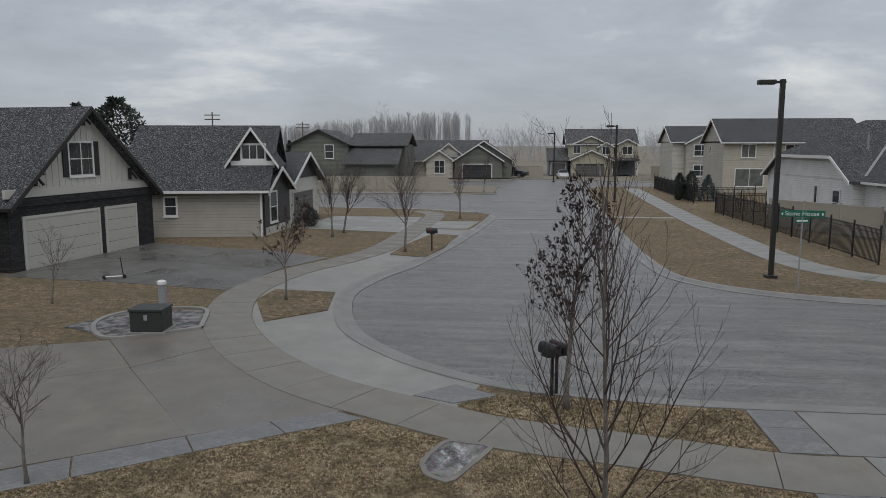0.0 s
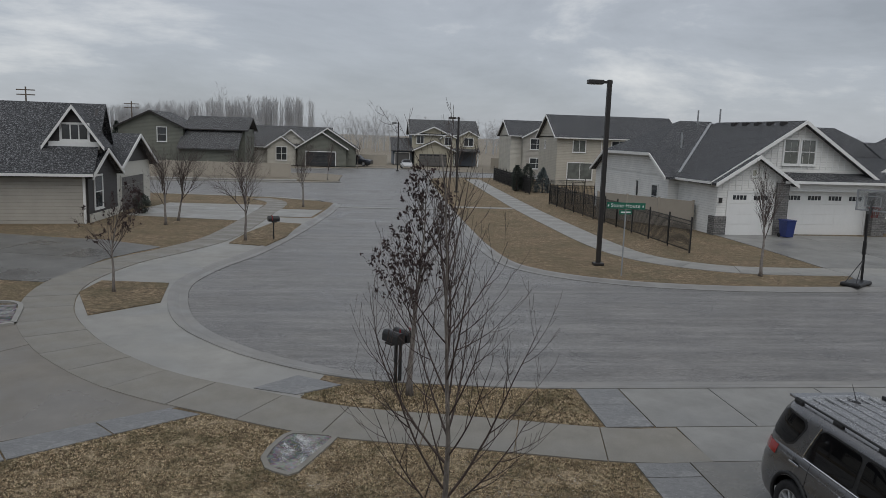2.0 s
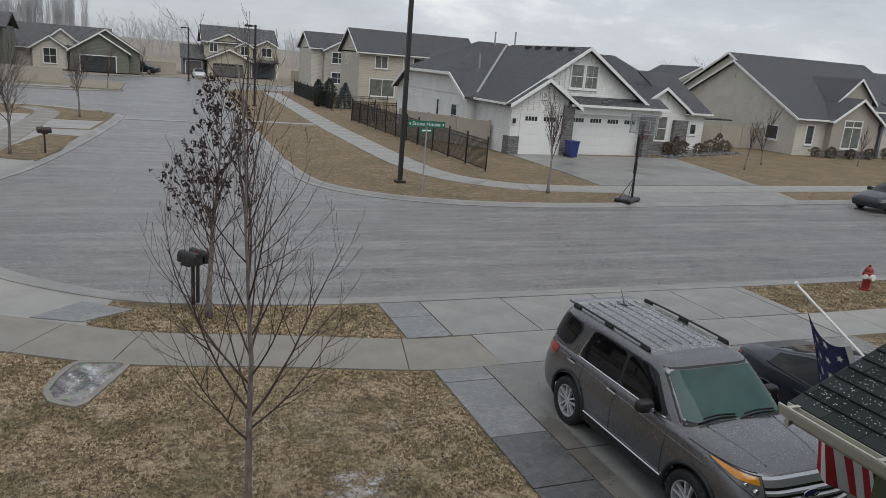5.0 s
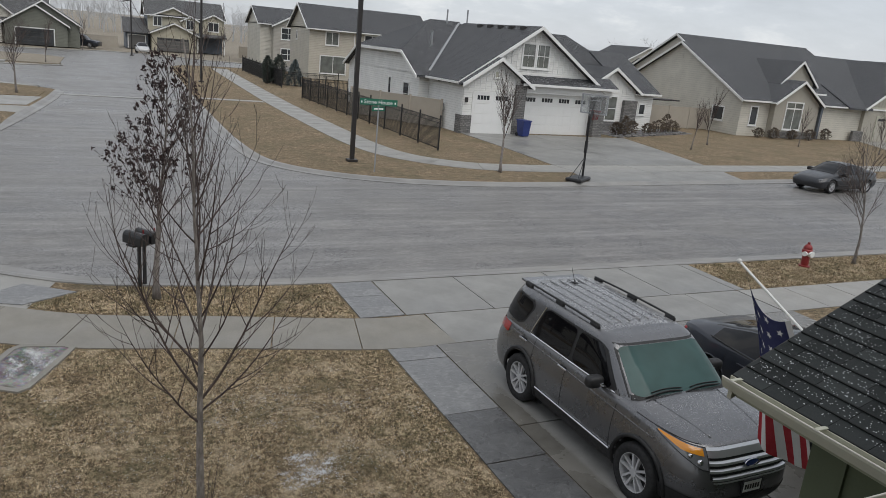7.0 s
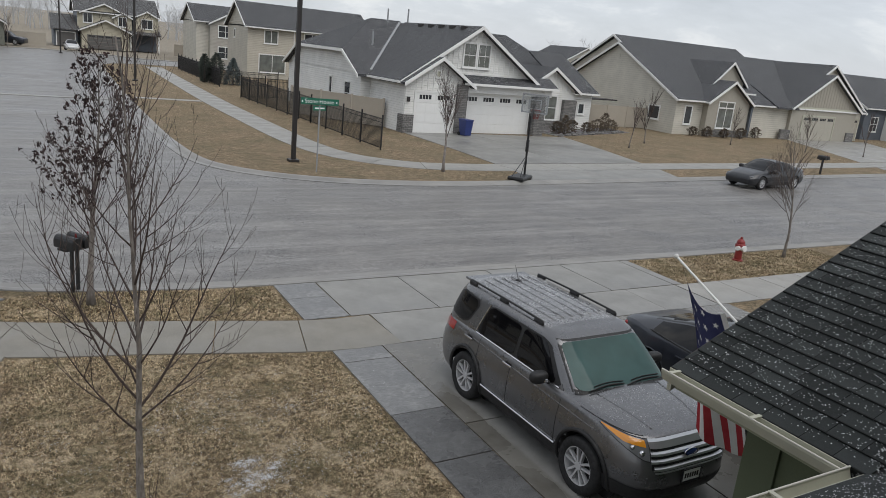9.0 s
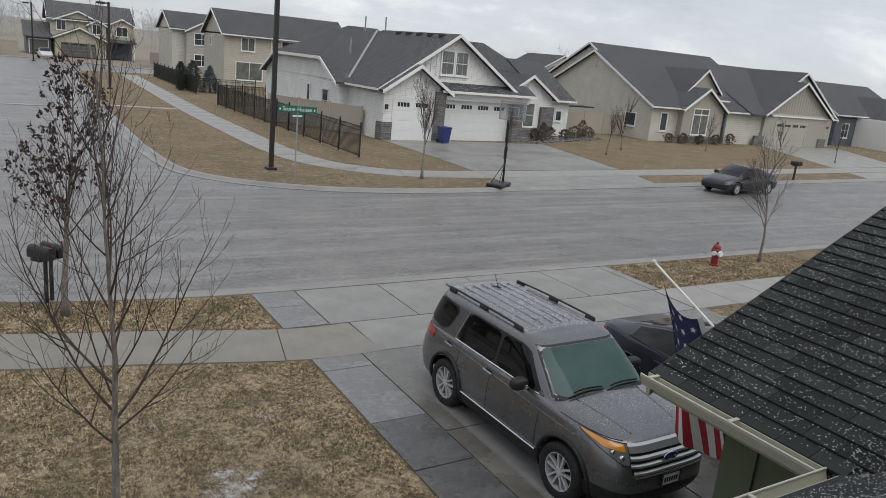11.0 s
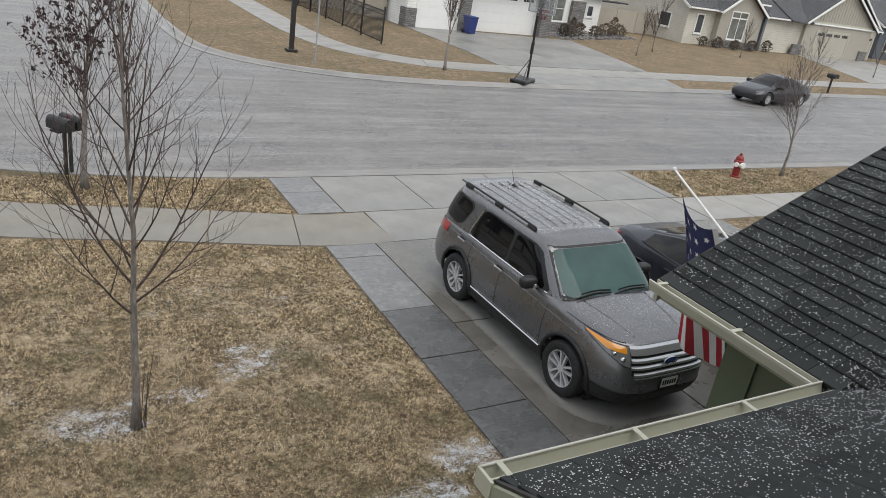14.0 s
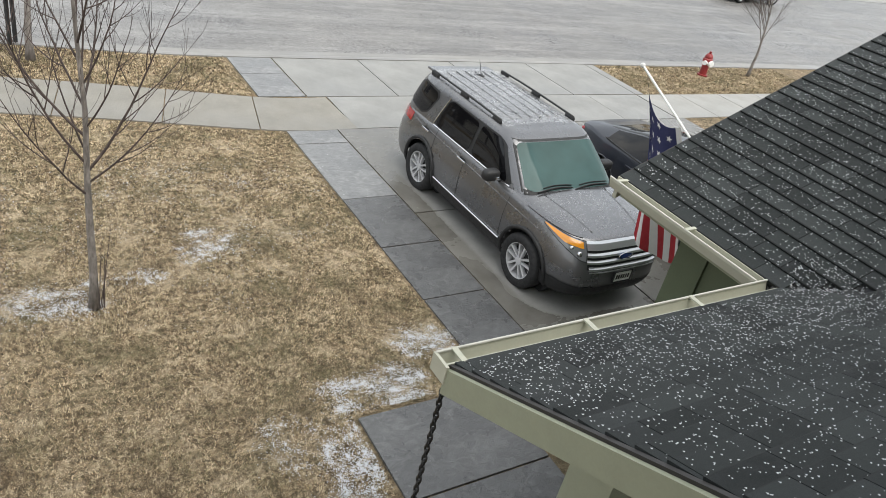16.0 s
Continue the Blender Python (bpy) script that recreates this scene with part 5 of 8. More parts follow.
board(own, "soffit", (5.45, 4.4, 2.5), (10.2, 4.4, 2.5 + 4.75 * S2), 0.03, 0.4, TRIM_TAN)
b = bmesh.new()
box(b, 3.24, 3.62, 1.92, 2.30, 0.0, 2.45)
part("porch_post", b, GUTTER_SAGE, own, "sage porch post")
b = bmesh.new()
box(b, 3.3, 5.8, 2.0, 2.22, 2.25, 2.5)
part("porch_beam", b, GUTTER_SAGE, own)
# rain chain
chain = thing("rain_chain", pose(2.26, 2.68, 0), "black metal rain chain hanging from the gutter corner", "rain chain")
b = bmesh.new()
tube(b, [(0.017 * math.cos(a), 0, 0.036 * math.sin(a)) for a in np.linspace(0, 2 * math.pi, 13)], 0.0075, 6, False)
link_mesh = mesh_of("link", b, BLACK_METAL)
for i in range(46):
    ob = new("link", link_mesh)
    ob.parent, ob.location, ob.rotation_euler = chain, (0, 0, 2.47 - 0.05 * i), (0, 0, radians(90 * (i % 2) + 20))
# flag on its pole
flag = thing("flag", pose(6.6, 4.25, 2.57), "striped flag hanging from a white pole on the gable", "flag")
STRIPE_RED = paint_material("flag_red", (0.36, 0.025, 0.035), 0.85, 0.08, 10)
STRIPE_WHITE = paint_material("flag_white", (0.66, 0.65, 0.64), 0.85, 0.06, 10)
FLAG_BLUE = paint_material("flag_blue", (0.022, 0.026, 0.085), 0.85, 0.08, 10)
pd = Vector((0, 1.58, 0.73))
part("pole", tube(bmesh.new(), [(0, -0.28, -0.13), tuple(pd)], 0.014, 10), WHITE, flag, "white pole")
b = bmesh.new()
bmesh.ops.create_uvsphere(b, u_segments=14, v_segments=10, radius=0.03, matrix=Matrix.Translation(pd * 1.015))
part("finial", b, STRIPE_WHITE, flag, "cream ball finial", True)
part("bracket", box(bmesh.new(), -0.04, 0.04, -0.31, -0.2, -0.2, -0.05), GALV, flag)


def cloth(s, f):
    """A point of the limp cloth: s along the hoist (0 at the tip), f along the fall; its lower half is folded behind."""
    u, behind = (s / 0.60, 0.0) if s < 0.60 else (1.0 - 0.55 * (s - 0.60) / 0.40, (s - 0.60) / 0.40)
    top = pd * (0.95 - 0.46 * u)
    fall = f * 1.85
    pull = 0.42 * (1 - math.exp(-2.2 * f))
    y = top.y + (0.62 - top.y) * pull - 0.30 * f
    slack = 0.24 * math.sin(math.pi * min(1.0, u)) ** 0.8 * (1 - 0.6 * f)
    x = 0.50 * u * f + 0.16 * behind + 0.045 * math.sin(8 * u + 3.0 * f) * min(1, f * 3) + 0.02 * math.sin(15 * u + 1) * f
    return Vector((x, y - 0.05 * behind, top.z - slack - 0.22 * behind * (1 - f) - fall * (0.98 - 0.06 * u)))


for k in range(13):
    for part_of, f0, f1 in (("field", 0.0, 0.5), ("fly", 0.5, 1.0)):
        b = bmesh.new()
        n = 10 if part_of == "field" else 16
        cols = [[b.verts.new(cloth((k + t) / 13, f0 + (f1 - f0) * i / n)) for i in range(n + 1)] for t in (0, 0.5, 1)]
        for c0, c1 in zip(cols, cols[1:]):
            for i in range(n):
                b.faces.new((c0[i], c0[i + 1], c1[i + 1], c1[i]))
        blue = part_of == "field" and k < 7
        part("canton" if blue else "stripe", b, FLAG_BLUE if blue else (STRIPE_RED if k % 2 == 0 else STRIPE_WHITE), flag, smooth=True)
for i in range(5):
    for j in range(4):
        s0, f0 = (j + 0.5) / 4 * 0.53, (i + 0.5 * (j % 2) + 0.3) / 5.2 * 0.49
        c0 = cloth(s0, f0)
        e1, e2 = (cloth(s0 + 0.01, f0) - c0).normalized(), (cloth(s0, f0 + 0.01) - c0).normalized()
        nn = e1.cross(e2).normalized()
        nn = nn if nn.x < 0 else -nn
        b = bmesh.new()
        v = [b.verts.new(c0 + nn * 0.006 + (e1 * math.cos(a) + e2 * math.sin(a)) * (0.042 if q % 2 == 0 else 0.017)) for q, a in enumerate(np.linspace(0, 2 * math.pi, 11)[:-1])]
        b.faces.new(v)
        part("star", b, STRIPE_WHITE, flag)


# ---- street furniture ----
def lamp_post(x, y, h, label):
    t = thing("street_lamp", pose(x, y, 0), label, "street lamp", "street lamps")
    b = bmesh.new()
    box(b, -0.09, 0.09, -0.09, 0.09, 0, h, None, 0.01)
    part("pole", b, BROWN_METAL, t)
    b = bmesh.new()
    box(b, -0.22, 0.22, -0.22, 0.22, 0, 0.12, None, 0.02)
    part("base_plate", b, BROWN_METAL, t)
    b = bmesh.new()
    box(b, -0.95, -0.28, -0.17, 0.17, h - 0.20, h - 0.02, None, 0.03)
    box(b, -0.30, 0.12, -0.05, 0.05, h - 0.16, h - 0.06)
    head = part("lamp_head", b, BROWN_METAL, t)
    b = bmesh.new()
    box(b, -0.9, -0.34, -0.12, 0.12, h - 0.215, h - 0.2)
    part("lens", b, CLEAR_LENS_FLAT, head)
    return t


CLEAR_LENS_FLAT = Mat("lamp_lens").done((0.5, 0.5, 0.48), 0.3)
lamp_post(10.08, 30.9, 7.95, "tall dark bronze street lamp with box head on the verge")
lamp_post(8.5, 70.8, 7.2, "dark bronze street lamp on the far verge")
lamp_post(4.25, 109, 7.1, "dark bronze street lamp at the far junction")


def words(text, size, material, m, parent, name="lettering"):
    cu = bpy.data.curves.new("lettering", "FONT")
    cu.body, cu.size, cu.extrude, cu.align_x, cu.align_y = text, size, 0.003, "CENTER", "CENTER"
    tmp = new("lettering_source", cu)
    me = bpy.data.meshes.new_from_object(tmp.evaluated_get(bpy.context.evaluated_depsgraph_get()))
    bpy.data.objects.remove(tmp)
    me.materials.append(material)
    ob = new(name, me)
    ob.parent, ob.matrix_local = parent, m
    return ob


sg = thing("street_sign", pose(10.3, 28.5, 0, 0, 0, -8), "green street name sign on a galvanised post", "street sign")
part("post", tube(bmesh.new(), [(0, 0, 0), (0, 0, 2.6)], 0.03, 10), GALV, sg)
b = bmesh.new()
box(b, -0.77, 0.77, -0.006, 0.006, 2.72, 2.98, None, 0.004)
blade = part("blade", b, SIGN_GREEN, sg, "green blade with white lettering")
words("Stone House", 0.225, WHITE, pose(-0.02, -0.009, 2.85, 90, 0, 0), blade)
for x in (-0.70, 0.68):
    part("plain_mark", box(bmesh.new(), x - 0.025, x + 0.025, -0.012, -0.007, 2.80, 2.88), WHITE, blade)
b = bmesh.new()
box(b, -0.30, 0.30, -0.006, 0.006, 2.50, 2.68, None, 0.004)
cross = part("cross_blade", b, SIGN_GREEN, sg)
cross.rotation_euler = (0, 0, radians(20))
b = bmesh.new()
box(b, -0.22, 0.22, -0.011, -0.007, 2.56, 2.62)
part("text_bar", b, WHITE, cross)
b = bmesh.new()
tube(b, [(0, 0, 2.6), (0, 0, 2.74)], 0.022, 8)
part("bracket", b, GALV, sg)


def iron_fence(pts, label, singles=True, h=1.75):
    t = thing("fence", pose(pts[0][0], pts[0][1], 0), label, "fence")
    o = Vector(pts[0])
    b = bmesh.new()
    box(b, -0.011, 0.011, -0.011, 0.011, 0.08, h - 0.12)
    pick = mesh_of("picket", b, BLACK_METAL)
    b = bmesh.new()
    box(b, -0.035, 0.035, -0.035, 0.035, 0, h + 0.06)
    post = mesh_of("post", b, BLACK_METAL)
    rest, made = bmesh.new(), 0
    for a, c in zip(pts, pts[1:]):
        a, c = Vector(a) - o, Vector(c) - o
        d = c - a
        n = max(1, round(d.length / 2.3))
        for i in range(n + 1):
            p = a + d * i / n
            ob = new("post", post)
            ob.parent, ob.location = t, (p.x, p.y, 0)
        for z in (0.15, h - 0.32, h - 0.14):
            board(t, "rail", (a.x, a.y, z), (c.x, c.y, z), 0.035, 0.025, BLACK_METAL)
        k = int(d.length / 0.115)
        for i in range(k):
            p = a + d * (i + 0.5) / k
            if singles and made < 280:
                ob = new("picket", pick)
                ob.parent, ob.location = t, (p.x, p.y, 0)
                made += 1
            else:
                box(rest, p.x - 0.011, p.x + 0.011, p.y - 0.011, p.y + 0.011, 0.08, h - 0.12)
    if len(rest.verts):
        tagged(part("picket_rest", rest, BLACK_METAL, t), kind="stuff")
    return t


iron_fence([(15.95, 34.7), (15.7, 45), (15.1, 60.2)], "black iron picket fence along the path")
iron_fence([(15.1, 60.2), (21.0, 60.6)], "short return of black iron fence", False)
iron_fence([(15.6, 70.0), (15.75, 92.0)], "black iron picket fence farther along the path", False)
iron_fence([(16.0, 72.2), (21.8, 72.6)], "black fence across the side yard", False, 1.5)


def vinyl_fence(pts, h, label, material=VINYL_TAN):
    t = thing("fence", pose(pts[0][0], pts[0][1], 0), label, "fence")
    o = Vector(pts[0])
    for a, c in zip(pts, pts[1:]):
        a, c = Vector(a) - o, Vector(c) - o
        d = c - a
        n = max(1, round(d.length / 2.4))
        for i in range(n):
            p, q = a + d * i / n, a + d * (i + 1) / n
            board(t, "panel", (p.x, p.y, h), (q.x, q.y, h), h - 0.05, 0.04, material)
            board(t, "cap_rail", (p.x, p.y, h + 0.03), (q.x, q.y, h + 0.03), 0.1, 0.07, material)
        for i in range(n + 1):
            p = a + d * i / n
            part("post", box(bmesh.new(), p.x - 0.065, p.x + 0.065, p.y - 0.065, p.y + 0.065, 0, h + 0.1), material, t)
    return t


vinyl_fence([(20.3, 44.2), (16.2, 50.6)], 1.8, "tan vinyl privacy fence beside the white house")
vinyl_fence([(43.4, 51.5), (50.0, 51.0)], 1.85, "tan vinyl privacy fence between the houses")
vinyl_fence([(-30, 87.3), (-9.0, 86.8)], 1.6, "long tan vinyl fence beyond the side street")
vinyl_fence([(-24, 126), (3.0, 126)], 1.8, "distant tan vinyl fence at the road's end")
vinyl_fence([(21, 126), (40, 126)], 1.8, "distant tan vinyl fence beyond the junction")


def mailbox(x, y, turn, label, boxes=2):
    t = thing("mailbox", pose(x, y, 0.0, 0, 0, turn), label, "mailbox")
    for i in range(2 if boxes > 1 else 1):
        sx = 0.06 * (2 * i - 1) if boxes > 1 else 0
        part("post", box(bmesh.new(), sx - 0.027, sx + 0.027, -0.027, 0.027, 0, 0.92), BLACK_METAL, t)
    part("shelf", box(bmesh.new(), -0.28, 0.28, -0.12, 0.12, 0.90, 0.94), BLACK_METAL, t)
    for i in range(boxes):
        cx = (i - (boxes - 1) / 2) * 0.27
        b = bmesh.new()
        prof = [(-0.11, 0.94)] + [(0.11 * math.cos(a), 1.06 + 0.12 * math.sin(a)) for a in np.linspace(math.pi, 0, 9)] + [(0.11, 0.94)]
        r = [[b.verts.new((cx + px, yy, pz)) for px, pz in prof] for yy in (-0.27, 0.27)]
        n = len(prof)
        for k in range(n):
            b.faces.new((r[0][k], r[0][(k + 1) % n], r[1][(k + 1) % n], r[1][k]))
        b.faces.new(r[0][::-1]), b.faces.new(r[1])
        bmesh.ops.recalc_face_normals(b, faces=b.faces)
        shell = part("box", b, BLACK_METAL, t, "black domed letter box")
        part("door_latch", box(bmesh.new(), cx - 0.02, cx + 0.02, 0.27, 0.29, 1.1, 1.13), GALV, shell)
        part("signal_arm", box(bmesh.new(), cx + 0.112, cx + 0.122, -0.1, -0.06, 1.0, 1.22), RED_PAINT, shell)
    return t


mailbox(0.71, 15.55, 35, "pair of black domed mailboxes on twin posts")
mailbox(-4.65, 36.9, -75, "black mailboxes on twin posts beside the bulb")
mailbox(43.9, 28.75, 4, "black mailboxes on twin posts across the street")

hy = thing("fire_hydrant", pose(18.84, 14.35, 0.0, 0, 0, 20), "red fire hydrant with pale caps on the verge", "hydrant")
b = bmesh.new()
tube(b, [(0, 0, z) for z in (0, 0.05, 0.06, 0.42, 0.44, 0.52, 0.56)], [0.16, 0.16, 0.11, 0.105, 0.15, 0.15, 0.11], 16)
body = part("barrel", b, RED_PAINT, hy, smooth=False)
b = bmesh.new()
bmesh.ops.create_uvsphere(b, u_segments=16, v_segments=8, radius=0.125, matrix=Matrix.Translation((0, 0, 0.57)))
part("bonnet", b, RED_PAINT, hy, smooth=True)
part("stem_nut", box(bmesh.new(), -0.03, 0.03, -0.03, 0.03, 0.68, 0.75), RED_PAINT, hy)
for a, r in ((0, 0.07), (180, 0.07), (250, 0.09)):
    d = Vector((math.cos(radians(a)), math.sin(radians(a)), 0))
    part("cap", tube(bmesh.new(), [tuple(d * 0.09 + Vector((0, 0, 0.42))), tuple(d * 0.2 + Vector((0, 0, 0.42)))], r, 12), WHITE, hy, "pale painted cap")

ub = thing("utility_box", pose(-10.72, 19.8, 0.03, 0, 0, 6), "dark green utility cabinet on a concrete pad", "utility box")
part("cabinet", box(bmesh.new(), -0.47, 0.47, -0.4, 0.4, 0.06, 0.64, None, 0.03), GREEN_STEEL, ub)
part("lid", box(bmesh.new(), -0.50, 0.50, -0.43, 0.43, 0.64, 0.72, None, 0.02), GREEN_STEEL, ub)
part("pad", box(bmesh.new(), -0.55, 0.55, -0.47, 0.47, -0.05, 0.06), CONCRETE, ub)
part("hasp", box(bmesh.new(), -0.05, 0.05, -0.425, -0.40, 0.4, 0.55), GALV, ub)
pe = thing("pedestal", pose(-11.6, 22.2, 0.0), "pale grey round service pedestal", "pedestal")
part("tube", tube(bmesh.new(), [(0, 0, 0), (0, 0, 0.95)], 0.12, 16), GALV, pe)
part("cap", tube(bmesh.new(), [(0, 0, 0.93), (0, 0, 1.02), (0, 0, 1.06)], [0.15, 0.15, 0.09], 16), WHITE, pe)

bn = thing("wheeled_bin", pose(24.95, 41.35, 0.02, 0, 0, 8), "dark blue wheeled bin before the garage", "bin")
b = bmesh.new()
v = [b.verts.new(p) for p in ((-0.25, -0.3, 0.05), (0.25, -0.3, 0.05), (0.25, 0.25, 0.05), (-0.25, 0.25, 0.05), (-0.31, -0.38, 1.0), (0.31, -0.38, 1.0), (0.31, 0.36, 1.0), (-0.31, 0.36, 1.0))]
for f in ((0, 3, 2, 1), (4, 5, 6, 7), (0, 1, 5, 4), (1, 2, 6, 5), (2, 3, 7, 6), (3, 0, 4, 7)):
    b.faces.new([v[i] for i in f])
part("tub", b, BLUE_PLASTIC, bn)
part("lid", box(bmesh.new(), -0.34, 0.34, -0.42, 0.42, 1.0, 1.07, None, 0.025), BLUE_PLASTIC, bn)
for sx in (-0.27, 0.27):
    part("wheel", tube(bmesh.new(), [(sx - 0.03, 0.3, 0.12), (sx + 0.03, 0.3, 0.12)], 0.12, 14), RUBBER_BIN, bn)
part("handle", tube(bmesh.new(), [(-0.25, 0.46, 1.0), (0.25, 0.46, 1.0)], 0.02, 8), BLUE_PLASTIC, bn)

hp = thing("basketball_hoop", pose(19.5, 27.0, 0.03, 0, 0, 35), "portable basketball hoop with clear backboard beside the drive", "basketball hoop")
part("base", box(bmesh.new(), -0.8, 0.52, -0.38, 0.38, 0, 0.16, None, 0.06), BLACK_METAL, hp)
part("pole", tube(bmesh.new(), [(0.42, 0, 0.1), (0.30, 0, 1.9), (0.24, 0, 2.85)], 0.05, 10), BLACK_METAL, hp)
part("brace", tube(bmesh.new(), [(-0.7, 0.2, 0.15), (0.36, 0, 1.0)], 0.018, 6), BLACK_METAL, hp)
part("brace", tube(bmesh.new(), [(-0.7, -0.2, 0.15), (0.36, 0, 1.0)], 0.018, 6), BLACK_METAL, hp)
part("arm", tube(bmesh.new(), [(0.27, 0, 2.3), (0.62, 0, 3.05)], 0.035, 8), BLACK_METAL, hp)
part("arm", tube(bmesh.new(), [(0.25, 0, 2.7), (0.62, 0, 3.35)], 0.035, 8), BLACK_METAL, hp)
part("crank", box(bmesh.new(), 0.25, 0.39, -0.06, 0.06, 1.2, 1.75, None, 0.02), BLACK_METAL, hp)
bb = part("backboard", box(bmesh.new(), 0.63, 0.66, -0.6, 0.6, 2.95, 3.75), BACKBOARD, hp, "clear backboard with pale rim")
b = bmesh.new()
for a in ((-0.62, 0.62, 2.92, 2.97), (-0.62, 0.62, 3.73, 3.78), (-0.62, -0.57, 2.97, 3.73), (0.57, 0.62, 2.97, 3.73), (-0.3, 0.3, 3.1, 3.13), (-0.3, 0.3, 3.5, 3.53), (-0.3, -0.27, 3.13, 3.5), (0.27, 0.3, 3.13, 3.5)):
    box(b, 0.61, 0.685, a[0], a[1], a[2], a[3])
part("backboard_frame", b, GALV, bb)
part("rim", tube(bmesh.new(), [(0.93 + 0.225 * math.cos(a), 0.225 * math.sin(a), 3.05) for a in np.linspace(0, 2 * math.pi, 21)], 0.012, 6, False), RED_PAINT, hp, "red metal rim")
b = bmesh.new()
for k in range(12):
    a = 2 * math.pi * k / 12
    for s in (0.5, -0.5):
        tube(b, [(0.93 + r * math.cos(a + s * q), r * math.sin(a + s * q), z) for r, z, q in ((0.22, 3.05, 0), (0.16, 2.85, 0.5), (0.12, 2.65, 1.0))], 0.006, 3)
part("net", b, RED_PAINT, hp)

sc = thing("kick_scooter", pose(-16.4, 27.6, 0.02, 0, 0, 25), "small dark kick scooter standing on the drive", "scooter")
part("deck", box(bmesh.new(), -0.35, 0.3, -0.07, 0.07, 0.09, 0.12, None, 0.01), WHITE, sc)
part("stem", tube(bmesh.new(), [(0.33, 0, 0.1), (0.25, 0, 0.85)], 0.02, 8), BLACK_METAL, sc)
part("handlebar", tube(bmesh.new(), [(0.25, -0.24, 0.85), (0.25, 0.24, 0.85)], 0.018, 8), BLACK_METAL, sc)
for x in (-0.38, 0.36):
    part("wheel", tube(bmesh.new(), [(x, -0.02, 0.08), (x, 0.02, 0.08)], 0.08, 14), RUBBER_BIN, sc)

for x, y, h in ((-65.2, 150, 12.1), (-55, 180, 11.0)):
    t = thing("utility_pole", pose(x, y, 0, 0, 0, 10), "weathered wooden utility pole with crossarms", "utility pole")
    part("pole", tube(bmesh.new(), [(0, 0, 0), (0, 0, h)], [0.2, 0.13], 8), WOOD_GREY, t)
    for z in (h - 0.7, h - 1.6):
        part("crossarm", box(bmesh.new(), -1.6, 1.6, -0.09, 0.09, z, z + 0.2), WOOD_GREY, t)


# ---- vehicles ----
def paint(name, color, metal=0.5, rough=0.28, flecks=0.0):
    k = Mat(name)
    n = k.noise(900, 2, 0.5)
    dirt = k.noise(3.5, 5, 0.65)
    col = k.mix(k.ramp(n, (0.45, 0.0), (0.7, 0.4)), color, tuple(min(1, c * 1.8) for c in color))
    col = k.mix(k.ramp(dirt, (0.45, 0.0), (0.75, 0.30)), col, tuple(c * 0.6 + 0.03 for c in color))
    return k.done(col, k.ramp(dirt, (0.35, rough), (0.7, rough + 0.16)), metal, Coat_Weight=0.6, Coat_Roughness=0.08)


CAR_GREY = paint("sterling_grey_paint", (0.150, 0.150, 0.155), 0.7, 0.22)
CAR_BLACK = paint("black_car_paint", (0.012, 0.013, 0.016), 0.3)
CAR_WHITE = paint("silver_white_paint", (0.5, 0.5, 0.5), 0.2)
CAR_BLUE = paint("dark_blue_paint", (0.018, 0.022, 0.032), 0.3)
CHROME = Mat("chrome").done((0.62, 0.63, 0.65), 0.16, 1.0)
ALLOY = paint_material("alloy_rim", (0.48, 0.48, 0.49), 0.3, 0.12, 20)
RUBBER = paint_material("tyre_rubber", (0.014, 0.014, 0.015), 0.75, 0.2, 20)
PLASTIC = paint_material("black_trim_plastic", (0.016, 0.016, 0.017), 0.55, 0.1, 20)
CAR_GLASS = glass_pane_material("dark_car_glass", (0.006, 0.006, 0.007), 0.03, 0.35)
WINDSHIELD = glass_pane_material("green_tinted_windshield", (0.055, 0.105, 0.100), 0.06, 0.22)
AMBER = Mat("amber_lens").done((0.75, 0.30, 0.03), 0.15, Coat_Weight=0.8)
CLEAR_LENS = Mat("clear_lamp_lens").done((0.15, 0.155, 0.16), 0.12, Coat_Weight=0.8)
RED_LENS = Mat("red_lens").done((0.35, 0.015, 0.015), 0.15, Coat_Weight=0.8)
BADGE_BLUE = Mat("blue_badge").done((0.02, 0.05, 0.20), 0.2)

